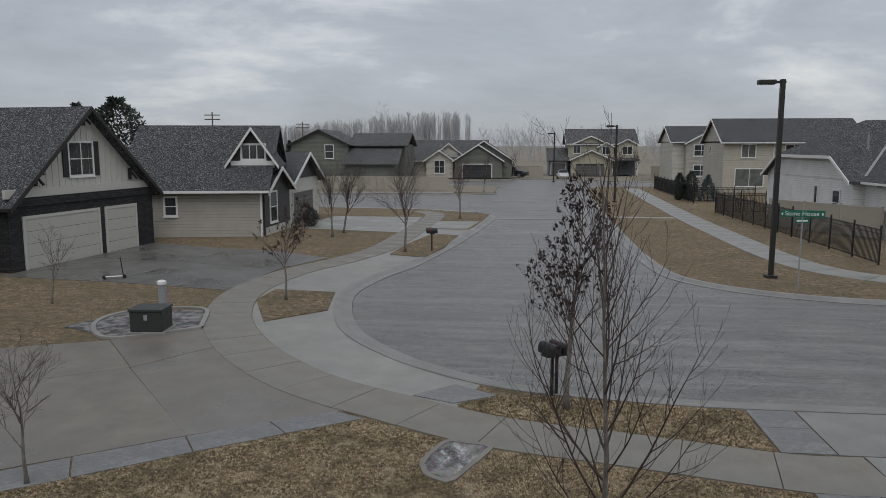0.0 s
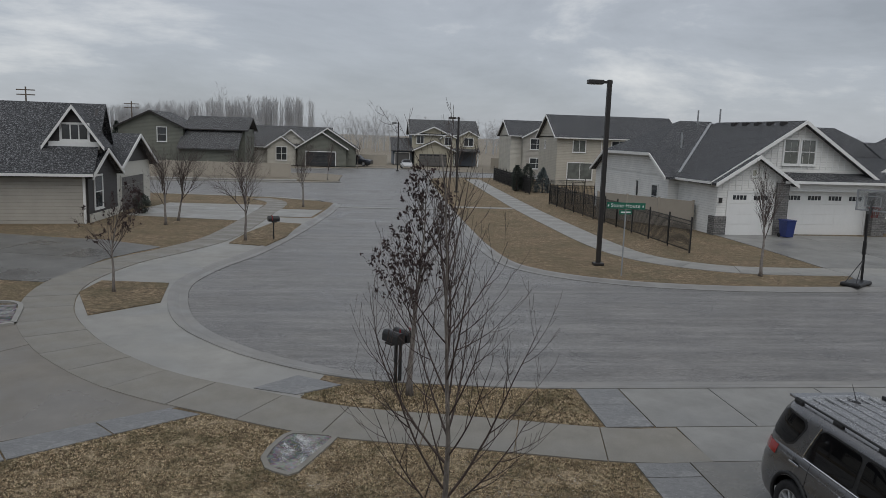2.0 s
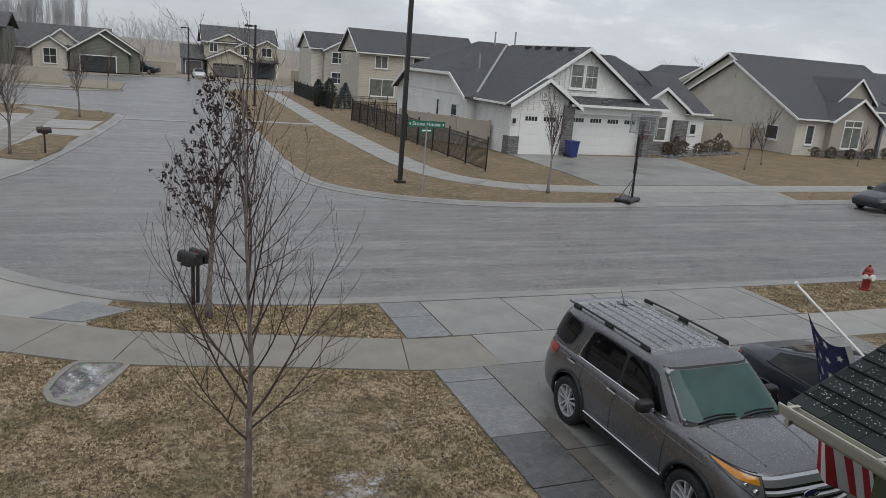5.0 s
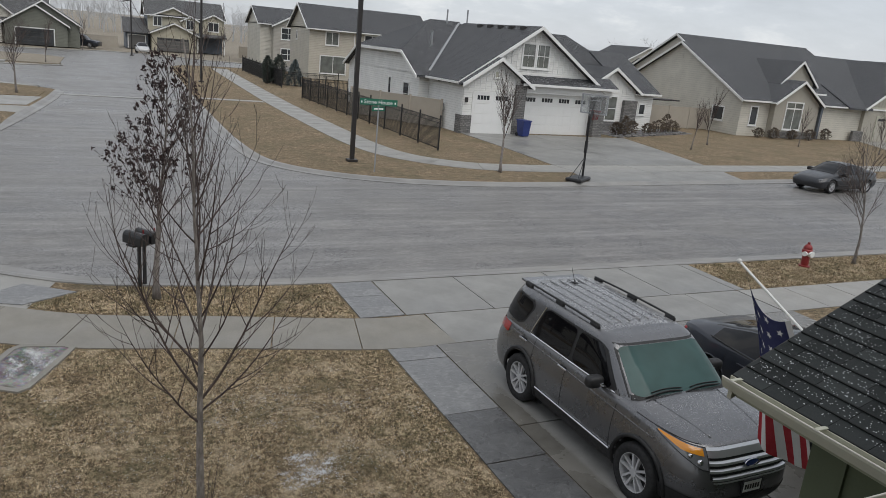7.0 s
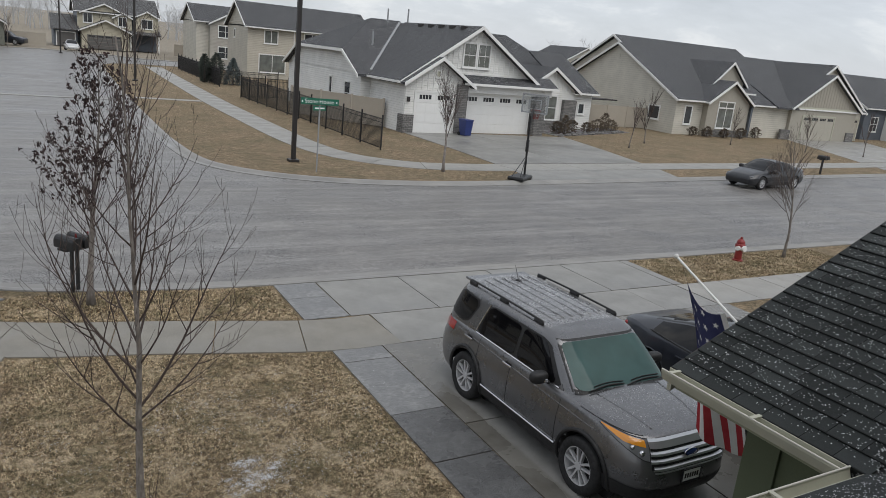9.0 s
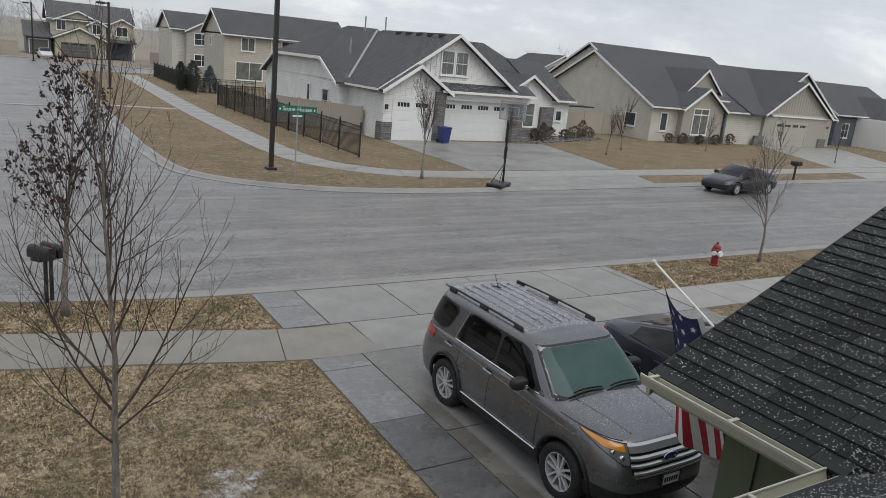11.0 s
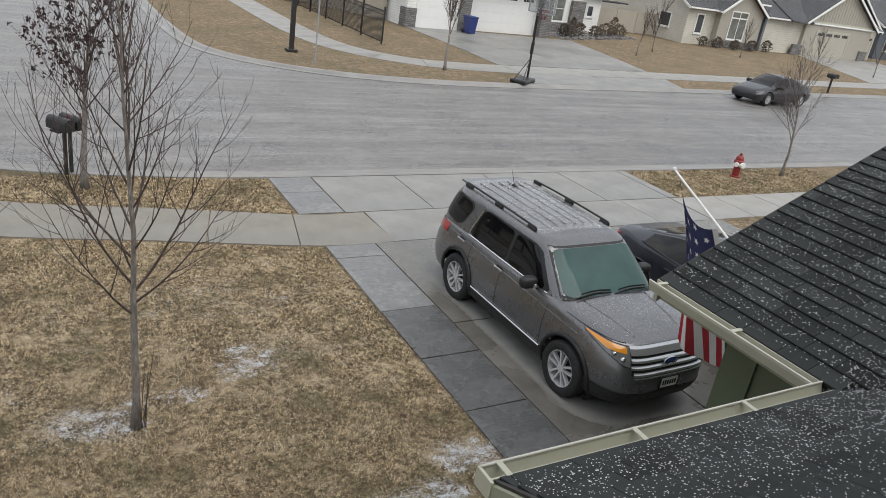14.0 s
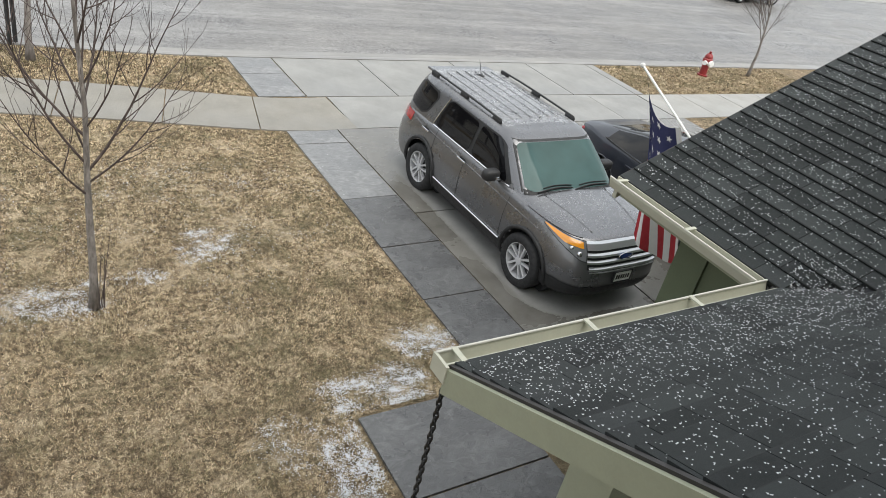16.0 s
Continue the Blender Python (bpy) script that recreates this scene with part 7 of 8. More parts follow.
def grey_suv(m):
    car = thing("suv", m, "dark grey family suv with roof rails, wet and parked", "car")
    turns = 200
    arch = SUV_WHEEL * 1.16

    def cut(p):
        return abs(p.y) > 0.5 and any(math.hypot(p.x - ax, p.z - SUV_WHEEL) < arch for ax in SUV_AXLES)

    b = bmesh.new()
    zs = np.concatenate([np.linspace(0.24, 0.95, 20), np.linspace(0.98, 1.11, 7)])
    rows_of = []
    for z in zs:
        row = []
        for k in range(turns):
            p = low_point(2 * math.pi * k / turns, z)
            if abs(p.y) > 0.5:
                for ax in SUV_AXLES:
                    d = math.hypot(p.x - ax, p.z - SUV_WHEEL)
                    if arch - 0.03 < d < arch + 0.03:
                        p.x, p.z = ax + (p.x - ax) * arch / d, SUV_WHEEL + (p.z - SUV_WHEEL) * arch / d
            row.append(p)
        rows_of.append(row)
    rings = ring_grid(b, rows_of, turns, cut)
    cap(b, rings[-1], turns, bonnet_crown, 12)
    bmesh.ops.recalc_face_normals(b, faces=b.faces)
    part("body", b, CAR_GREY, car, smooth=True)
    b = bmesh.new()
    zs = np.concatenate([np.linspace(1.08, 1.66, 12), [1.70, 1.73, 1.75]])
    rings = ring_grid(b, [[Vector((*power_oval(2 * math.pi * k / turns, -0.6, top_row(z)[1], top_row(z)[2], top_row(z)[0], 8.0, 7.0), z)) for k in range(turns)] for z in zs], turns)
    cap(b, rings[-1], turns, roof_crown, 12)
    bmesh.ops.recalc_face_normals(b, faces=b.faces)
    part("roof", b, CAR_GREY, car, smooth=True)
    part("underbody", box(bmesh.new(), -2.0, 2.0, -0.72, 0.72, 0.2, 0.8), PLASTIC, car)

    # windshield, rear window, wipers
    part("cowl", sheet(lambda u, v: glass_front((u * 2 - 1) * 0.965, 1.125 + 0.09 * v, 0.006), 24, 2), PLASTIC, car)
    part("screen_frame", sheet(lambda u, v: glass_front((u * 2 - 1) * 0.993, 1.18 + 0.505 * v, 0.004), 24, 8), PLASTIC, car)
    part("windshield", sheet(lambda u, v: glass_front((rounded(u, v, 0.06)[0] * 2 - 1) * 0.875, 1.205 + 0.455 * rounded(u, v, 0.06)[1], 0.010), 28, 12), WINDSHIELD, car, "green tinted windshield", True)

    def tail_glass(u, v):
        z = 1.22 + 0.40 * v
        h, f, r = top_row(z)
        fy = (u * 2 - 1) * 0.86
        return Vector((-0.6 - (-0.6 - r + 0.008) * (1 - abs(fy) ** 7) ** (1 / 7), fy * h, z))

    part("rear_window", sheet(tail_glass, 16, 6, True), CAR_GLASS, car, "", True)
    part("spoiler", box(bmesh.new(), -2.16, -1.92, -0.60, 0.60, 1.715, 1.755, None, 0.015), CAR_GREY, car)
    for y0, y1 in ((-0.62, -0.02), (0.02, 0.64)):
        pts = [glass_front((y0 + (y1 - y0) * t) / 0.88, 1.195 + 0.02 * math.sin(math.pi * t) + 0.02 * t, 0.028) for t in np.linspace(0, 1, 7)]
        wiper = part("wiper", tube(bmesh.new(), pts, [0.010, 0.013, 0.014, 0.014, 0.013, 0.012, 0.008], 6), PLASTIC, car)
        part("blade", tube(bmesh.new(), [p + Vector((-0.035, 0, 0.02)) for p in pts[1:]], 0.008, 5), RUBBER, wiper)

    for sgn in (-1, 1):
        flip = sgn > 0

        def pane(name, quad, material, lift, label="", r=0.10):
            return part(name, sheet(lambda u, v: glass_side(*between(quad, *rounded(u, v, r)), lift, sgn), 24, 8, flip), material, car, label, True)

        # the long side window with its black pillar, and the rear quarter pane
        pane("window_frame", ((-1.23, 1.155), (0.93, 1.145), (0.40, 1.655), (-1.05, 1.655)), PLASTIC, 0.004)
        pane("side_window", ((-1.17, 1.185), (-0.20, 1.178), (-0.20, 1.63), (-1.02, 1.635)), CAR_GLASS, 0.009, "dark rear door glass")
        pane("side_window", ((-0.13, 1.178), (0.80, 1.172), (0.36, 1.63), (-0.13, 1.63)), CAR_GLASS, 0.009, "dark front door glass")
        pane("quarter_frame", ((-2.13, 1.225), (-1.50, 1.18), (-1.26, 1.625), (-1.97, 1.655)), PLASTIC, 0.004, r=0.2)
        pane("quarter_window", ((-2.10, 1.25), (-1.53, 1.205), (-1.31, 1.60), (-1.96, 1.63)), CAR_GLASS, 0.009, "dark rear quarter glass", r=0.2)
        part("belt_moulding", tube(bmesh.new(), [glass_side(x, 1.160, 0.006, sgn) for x in np.linspace(-1.20, 0.86, 16)], 0.013, 6), CHROME, car, "chrome belt moulding")
        part("pillar_moulding", tube(bmesh.new(), [glass_side(-1.22 + 0.17 * t, 1.16 + 0.49 * t, 0.006, sgn) for t in np.linspace(0, 1, 7)], 0.010, 6), CHROME, car)
        # roof rail on three feet
        pts = [Vector((x, sgn * (0.69 - 0.02 * max(0, -x - 1.2)), 1.808 - 0.012 * (x + 0.8) ** 2)) for x in np.linspace(-1.84, 0.08, 12)]
        rail = part("roof_rail", tube(bmesh.new(), pts, 0.017, 8), PLASTIC, car, "black roof rail", True)
        for x in (-1.76, -0.88, 0.0):
            z = 1.808 - 0.012 * (x + 0.8) ** 2
            part("rail_foot", box(bmesh.new(), x - 0.11, x + 0.11, sgn * 0.69 - 0.024, sgn * 0.69 + 0.024, 1.72, z + 0.006, None, 0.03), PLASTIC, rail)
        # door seams, handles, sill
        def flank(x, z, lift):
            lo, hi = 0.0, math.pi
            for _ in range(30):
                t = (lo + hi) / 2
                lo, hi = (t, hi) if low_point(t, z).x > x else (lo, t)
            p = low_point((lo + hi) / 2, z, lift)
            return Vector((p.x, sgn * p.y, p.z))

        for x, low in ((-1.02, 0.62), (-0.17, 0.34), (0.98, 0.40)):
            pts = [flank(x + (0.14 * max(0, 0.75 - z) if x < -0.9 else 0), z, 0.0005) for z in np.linspace(low, 1.10, 10)]
            part("door_seam", tube(bmesh.new(), pts, 0.005, 4), PLASTIC, car)
        part("waist_crease", tube(bmesh.new(), [flank(x, 0.985 - 0.02 * x, -0.010) for x in np.linspace(-2.0, 1.7, 22)], 0.016, 6), CAR_GREY, car, smooth=True)
        for x in (-1.30, -0.22):
            c = flank(x, 1.0, 0.0)
            h = part("door_handle", box(bmesh.new(), c.x - 0.11, c.x + 0.11, c.y + sgn * 0.028 - 0.012, c.y + sgn * 0.028 + 0.012, c.z - 0.016, c.z + 0.016, None, 0.009), CHROME, car, "chrome door handle")
            part("handle_cup", box(bmesh.new(), c.x - 0.075, c.x + 0.075, c.y - 0.005, c.y + sgn * 0.006 + 0.004, c.z - 0.04, c.z + 0.03, None, 0.003), PLASTIC, h)
        x0, x1 = SUV_AXLES[0] + arch + 0.02, SUV_AXLES[1] - arch - 0.02
        part("sill_trim", sheet(lambda u, v: flank(x0 + (x1 - x0) * u, 0.245 + 0.19 * v, 0.012), 16, 4, not flip), PLASTIC, car)
        part("chrome_strip", tube(bmesh.new(), [flank(x, 0.445, 0.016) for x in np.linspace(x0 + 0.03, x1 - 0.03, 12)], 0.014, 6), CHROME, car, "chrome sill strip")
        # mirror with chrome cap
        base = glass_side(0.66, 1.17, 0.0, sgn)
        shell = bmesh.new()
        bmesh.ops.create_uvsphere(shell, u_segments=20, v_segments=12, radius=1.0)
        for v in shell.verts:
            v.co = Vector((math.copysign(abs(v.co.x) ** 0.7, v.co.x) * 0.085, math.copysign(abs(v.co.y) ** 0.6, v.co.y) * 0.135, math.copysign(abs(v.co.z) ** 0.65, v.co.z) * 0.085)) + Vector((0.62, base.y + sgn * 0.17, 1.24))
        mirror = part("mirror", shell, PLASTIC, car, "black door mirror", True)
        part("mirror_stalk", box(bmesh.new(), 0.58, 0.68, base.y - 0.05, base.y + 0.10, 1.14, 1.18, None, 0.012), PLASTIC, mirror)
        part("repeater", box(bmesh.new(), 0.685, 0.712, base.y + sgn * 0.10 - 0.03, base.y + sgn * 0.10 + 0.03, 1.185, 1.235, None, 0.010), CHROME, mirror)
        # wheels and arch lips
        for ax in SUV_AXLES:
            road_wheel(car, ax, sgn * 1.0, sgn, SUV_WHEEL)
            pts = []
            for k in range(19):
                a = radians(-18 + 216 * k / 18)
                p = flank(ax + arch * 1.02 * math.cos(a), max(0.26, SUV_WHEEL + arch * 1.02 * math.sin(a)), 0.006)
                pts.append(p)
            part("arch_trim", tube(bmesh.new(), pts, 0.030, 6), PLASTIC, car, "black wheel arch trim", True)
            part("arch_liner", tube(bmesh.new(), [(ax, sgn * 0.60, SUV_WHEEL), (ax, sgn * 0.72, SUV_WHEEL)], arch * 1.05, 28), PLASTIC, car)
        # headlight: amber along the top, clear lens below
        lo_edge = lambda u: 1.075 - 0.20 * min(1.0, u * 1.15) ** 0.8
        hi_edge = lambda u: 1.098 - 0.015 * u

        def lamp_point(u, z, lift):
            p = low_point(1.06 - 0.74 * u, z, lift)
            return Vector((p.x, sgn * p.y, p.z))

        lamp = part("headlight", sheet(lambda u, v: lamp_point(u, lo_edge(u) + (hi_edge(u) - lo_edge(u)) * v, 0.008), 18, 8, flip), CLEAR_LENS, car, "clear headlight with amber strip", True)
        part("indicator", sheet(lambda u, v: lamp_point(0.03 + u * 0.90, hi_edge(u) - 0.008 - (0.012 + 0.062 * min(1, u * 2.2) * (1.1 - 0.35 * u)) * (1 - v), 0.013), 18, 4, flip), AMBER, lamp, "amber indicator lens", True)
        rim = [lamp_point(u, lo_edge(u), 0.008) for u in np.linspace(0, 1, 14)] + [lamp_point(1.0, lo_edge(1) + (hi_edge(1) - lo_edge(1)) * t, 0.008) for t in (0.33, 0.66, 1.0)] + [lamp_point(u, hi_edge(u), 0.008) for u in np.linspace(1, 0, 14)]
        part("lamp_rim", tube(bmesh.new(), rim, 0.006, 5), PLASTIC, lamp)
        for u, r in ((0.62, 0.035), (0.82, 0.042)):
            b = bmesh.new()
            bmesh.ops.create_uvsphere(b, u_segments=14, v_segments=8, radius=r, matrix=Matrix.Translation(lamp_point(u, lo_edge(u) + 0.052, -0.012)))
            part("bulb_lens", b, CHROME, lamp, smooth=True)

        def corner(th0, th1, z0, z1, lift):
            def fn(u, v):
                p = low_point(th0 + (th1 - th0) * u, z0 + (z1 - z0) * v, lift)
                return Vector((p.x, sgn * p.y, p.z))
            return sheet(fn, 12, 3, flip)

        part("fog_bezel", corner(0.92, 0.52, 0.62, 0.70, 0.006), CAR_GREY, car, "pale fog lamp bezel", True)
        part("tail_light", corner(1.98, 2.60, 0.93, 1.07, 0.008), RED_LENS, car, "red tail light", True)

    # front: lower black valance, grille with broad bars, badge, plate
    def face(th, z0, z1, lift, nu=28, nv=4):
        return sheet(lambda u, v: low_point(th * (1 - 2 * u), z0 + (z1 - z0) * v, lift), nu, nv, True)

    part("valance", face(1.02, 0.245, 0.50, 0.008), PLASTIC, car, "black lower bumper", True)
    grille = part("grille", face(0.30, 0.775, 1.075, 0.006), PLASTIC, car, "dark grille with broad silver bars")
    for z0, z1 in ((1.01, 1.085), (0.935, 0.98), (0.855, 0.90), (0.765, 0.815)):
        prof = [(0.004, z0), (0.034, z0 + 0.010), (0.034, z1 - 0.010), (0.004, z1)]
        w = 0.315 if z0 > 0.82 else 0.27
        part("grille_bar", sheet(lambda u, v: low_point(w * (1 - 2 * u), prof[round(v * 3)][1], prof[round(v * 3)][0]), 28, 3, True), SILVER, grille, "silver grille bar")
    part("bumper_lip", tube(bmesh.new(), [low_point(t, 0.745, 0.022) for t in np.linspace(0.25, -0.25, 16)], 0.012, 6), SILVER, car)
    nose = low_point(0, 0.935, 0.038)
    b = bmesh.new()
    bmesh.ops.create_uvsphere(b, u_segments=24, v_segments=10, radius=1.0, matrix=Matrix.Translation(nose) @ Matrix.Diagonal((0.016, 0.115, 0.048, 1)))
    badge = part("badge", b, BADGE_BLUE, car, "plain blue oval badge", True)
    part("badge_rim", tube(bmesh.new(), [nose + Vector((0.010, 0.118 * math.cos(a), 0.050 * math.sin(a))) for a in np.linspace(0, 2 * math.pi, 29)], 0.007, 5, False), CHROME, badge)
    px0 = low_point(0, 0.6, 0.015).x
    plate = part("number_plate", box(bmesh.new(), px0, px0 + 0.012, -0.155, 0.155, 0.535, 0.69, None, 0.004), WHITE, car, "white number plate in a dark frame")
    for y0, y1, z0, z1 in ((-0.165, 0.165, 0.688, 0.704), (-0.165, 0.165, 0.522, 0.538), (-0.168, -0.150, 0.522, 0.704), (0.150, 0.168, 0.522, 0.704)):
        part("plate_frame", box(bmesh.new(), px0, px0 + 0.018, y0, y1, z0, z1), PLASTIC, plate)
    for k in range(6):
        part("plate_bar", box(bmesh.new(), px0 + 0.012, px0 + 0.015, -0.118 + k * 0.042, -0.090 + k * 0.042, 0.575, 0.64), DARK_TRIM, plate)
    # bonnet shut lines and creases, roof ribs, antenna
    for sgn in (-1, 1):
        pts = [low_point(t, 1.098, 0.001) for t in np.linspace(1.28, 0.36, 22)]
        part("bonnet_seam", tube(bmesh.new(), [Vector((p.x, sgn * p.y, p.z + 0.002)) for p in pts], 0.006, 4), PLASTIC, car)
        pts = []
        for x in np.linspace(1.22, 2.10, 14):
            half = 0.915 * (1 - ((x + 0.05) / 2.24) ** 5) ** 0.2
            y = 0.56 - 0.16 * (x - 1.22)
            pts.append((x, sgn * y, shoulder(x) + bonnet_crown(x) * (1 - (y / half) ** 2.6) - 0.001))
        part("bonnet_crease", tube(bmesh.new(), pts, 0.010, 6), CAR_GREY, car, smooth=True)
    for t in (-0.44, -0.26, -0.09, 0.09, 0.26, 0.44):
        part("roof_rib", tube(bmesh.new(), [(x, t, 1.749 + 0.045 * (1 - (abs(t) / 0.67) ** 2.6)) for x in np.linspace(-1.82, 0.02, 10)], 0.012, 6), CAR_GREY, car, smooth=True)
    ant = part("antenna", tube(bmesh.new(), [(-1.62, 0.10, 1.79), (-1.76, 0.10, 2.02)], [0.008, 0.003], 6), PLASTIC, car)
    part("antenna_base", box(bmesh.new(), -1.66, -1.56, 0.07, 0.13, 1.785, 1.815, None, 0.012), PLASTIC, ant)
    return car


SILVER = Mat("satin_silver").done((0.50, 0.51, 0.52), 0.28, 0.8)
SUV_AT = pose(6.97, 7.83, 0, 0, 0, -89.0)
suv = grey_suv(SUV_AT)

sedan_args = dict(axles=(-1.44, 1.44), wheel_r=0.335, side_glass=[(-1.55, -0.32), (-0.22, 0.95)], screen=(0.22, 1.2), back=(-1.75, -0.55), suv=False)
sed, s_side, s_xs, s_c = vehicle("sedan", pose(34.3, 25.55, -0.066, 0, 0, 184), SEDAN, "black fastback sedan parked against the kerb", CAR_BLACK, front_glass=CAR_GLASS, **sedan_args)
dark, *_ = vehicle("sedan", pose(10.2, 7.0, 0, 0, 0, -90), SEDAN, "dark blue sedan parked in the drive", CAR_BLUE, front_glass=CAR_GLASS, **sedan_args)
pale, *_ = vehicle("sedan", pose(6.1, 119.8, 0, 0, 0, -90), SEDAN, "silver white car parked on a far drive", CAR_WHITE, front_glass=CAR_GLASS, **sedan_args)
truck, *_ = vehicle("pickup", pose(-1.9, 124.0, 0, 0, 0, -20), SUV, "dark blue pickup parked at the far end", CAR_BLUE, (-1.43, 1.43), 0.385, [(-1.98, -1.42), (-1.34, -0.47), (-0.43, 0.9)], (0.40, 1.11), (-2.14, -2.05), front_glass=CAR_GLASS)
for ob in (sed, dark, pale):
    for sgn in (1, -1):
        b = bmesh.new()
        box(b, 2.0, 2.2, sgn * 0.66 - 0.10, sgn * 0.66 + 0.10, 0.60, 0.69, None, 0.03)
        part("headlight", b, CLEAR_LENS, ob)
        b = bmesh.new()
        box(b, -2.28, -2.12, sgn * 0.68 - 0.1, sgn * 0.68 + 0.1, 0.86, 0.94, None, 0.03)
        part("tail_light", b, RED_LENS, ob)


# ---- trees, shrubs ----
def grow(rng, base, height, r0, fork, limbs, spread, upright, depth, twig_len, curve=0.25, lean=(0, 0), reach=0.8):
    """The branches of a bare young tree: lists of (points, radii, level)."""
    out = []

    def branch(start, d, length, r, level, end_r=None):
        n = max(4, int(length / (0.16 if level < 2 else 0.10)))
        n = min(n, 16)
        pts, rad, p = [Vector(start)], [r], Vector(start)
        dv = Vector(d).normalized()
        wob = Vector((rng.uniform(-1, 1), rng.uniform(-1, 1), 0)) * 0.06
        for i in range(n):
            t = (i + 1) / n
            dv = (dv + Vector((rng.gauss(0, 0.045), rng.gauss(0, 0.045), 0)) + wob / n + Vector((0, 0, upright)) * (curve / n) * (1.6 if level else 0.2)).normalized()
            p = p + dv * length / n
            pts.append(p.copy())
            rad.append(max(0.0022, r * (1 - 0.86 * t)))
        out.append((pts, rad, level))
        if level >= depth:
            return
        if level == 0:
            kids, lo = limbs, fork / height
        else:
            kids, lo = max(2, int(length / twig_len)), 0.18
        for k in range(kids):
            t = lo + (0.97 - lo) * (k + rng.uniform(0.1, 0.9)) / kids
            i = min(int(t * n), n - 1)
            q = pts[i].lerp(pts[i + 1], t * n - i)
            dd = (pts[i + 1] - pts[i]).normalized()
            a = rng.uniform(0, 2 * math.pi) + k * 2.4
            side = dd.orthogonal().normalized()
            side = (side * math.cos(a) + dd.cross(side) * math.sin(a))
            ang = spread * rng.uniform(0.7, 1.2) * (1.0 if level == 0 else 0.95)
            nd = dd * math.cos(ang) + side * math.sin(ang)
            if level == 0:
                ln = (height - fork) * reach * (1.0 - 0.65 * (t - lo) / (1 - lo)) * rng.uniform(0.75, 1.1)
            else:
                ln = length * (0.62 - 0.32 * t) * rng.uniform(0.6, 1.15)
            rr = rad[i] * (0.62 if level == 0 else 0.7)
            branch(q, nd, max(0.12, ln), max(0.0022, min(rr, 0.0075 * ln + 0.0022)), level + 1)

    branch(base, (lean[0], lean[1], 1), height, r0, 0)
    return out


def bare_tree(x, y, height, r0, fork, limbs, spread, upright, label, depth=3, twig=0.13, seed=1, bark=BARK, twig_mat=TWIG, leaves=0, thick=1.0, lean=(0, 0), group="", z=0.0, name="tree", reach=0.8, twig_limbs=False):
    rng = random.Random(seed)
    t = thing(name, pose(x, y, z), label, "tree", group)
    br = grow(rng, (0, 0, 0), height, r0, fork, limbs, spread, upright, depth, twig, lean=lean, reach=reach)
    b = bmesh.new()
    pts, rad, _ = br[0]
    rad = [max(v * (1 - 0.42 * i / len(rad)), 0.008) for i, v in enumerate(rad)]
    rad[0] = r0 * 1.35
    tube(b, pts, rad, 10)
    part("trunk", b, bark, t, smooth=True)
    c = bmesh.new()
    for pts, rad, level in br[1:]:
        if level == 1:
            part("limb", tube(bmesh.new(), pts, [v * thick for v in rad], 6, False), bark if thick == 1.0 and not twig_limbs else twig_mat, t, smooth=True)
        else:
            k = max(1, len(pts) // 6)
            sel = list(range(0, len(pts) - 1, k)) + [len(pts) - 1]
            tube(c, [pts[i] for i in sel], [rad[i] * thick for i in sel], 4 if level == 2 else 3, False)
    tagged(part("twig_spray", c, twig_mat, t), kind="stuff")
    if leaves:
        d = bmesh.new()
        ends = [p for p in br if p[2] >= 2]
        for i in range(leaves):
            pts, _, _ = rng.choice(ends)
            p = rng.choice(pts[len(pts) // 3:])
            if p.z < height * 0.42:
                continue
            for _ in range(rng.randint(2, 9)):
                q = p + Vector((rng.gauss(0, 0.03), rng.gauss(0, 0.03), rng.gauss(-0.015, 0.035)))
                s = rng.uniform(0.022, 0.050)
                m = Matrix.Translation(q) @ Euler((rng.uniform(0, 6), rng.uniform(0, 6), rng.uniform(0, 6))).to_matrix().to_4x4()
                v = [d.verts.new(m @ Vector(w)) for w in ((-s, 0, 0), (0, -0.5 * s, 0.3 * s), (s, 0, 0), (0, 0.55 * s, 0.35 * s))]
                d.faces.new((v[0], v[1], v[2])), d.faces.new((v[0], v[2], v[3]))
        tagged(part("foliage", d, DEAD_LEAF, t, "withered dark brown leaves"), kind="stuff")
    return t


lawn_tree = bare_tree(0.84, 7.08, 5.25, 0.049, 1.35, 30, 0.80, 2.3, "bare young tree with fine ascending twigs in the lawn", depth=3, twig=0.21, seed=23, lean=(0.015, 0.0), reach=0.54, twig_limbs=True, thick=0.85)
for x0, x1, h in ((0.05, 0.10, 0.85), (0.08, 0.20, 1.05), (0.06, 0.16, 0.6), (0.10, 0.13, 0.75), (0.03, 0.0, 0.5)):
    part("sucker", tube(bmesh.new(), [(x0, -0.03, 0), (x0 + (x1 - x0) * 0.4, -0.04, h * 0.5), (x1, -0.02, h)], [0.006, 0.005, 0.002], 5), TWIG, lawn_tree, "thin reddish shoot")
bare_tree(0.93, 14.72, 4.55, 0.07, 1.25, 30, 0.62, 1.1, "young tree with withered dark leaf clusters on the verge", depth=3, twig=0.2, seed=4, leaves=330, z=0.0, lean=(-0.01, 0), reach=0.52, twig_limbs=True)
bare_tree(-7.87, 10.35, 2.25, 0.035, 0.5, 13, 0.7, 0.35, "small bare sapling at the lawn's edge", twig=0.13, seed=7)
bare_tree(-16.0, 23.0, 2.5, 0.035, 0.7, 12, 0.6, 0.4, "small bare sapling on the neighbour's lawn", twig=0.16, seed=9)
bare_tree(-8.2, 24.4, 3.25, 0.05, 0.9, 17, 0.55, 0.4, "young tree with a few withered leaves in the bulb verge", seed=12, twig_limbs=True, leaves=160, twig=0.16, z=0.03)
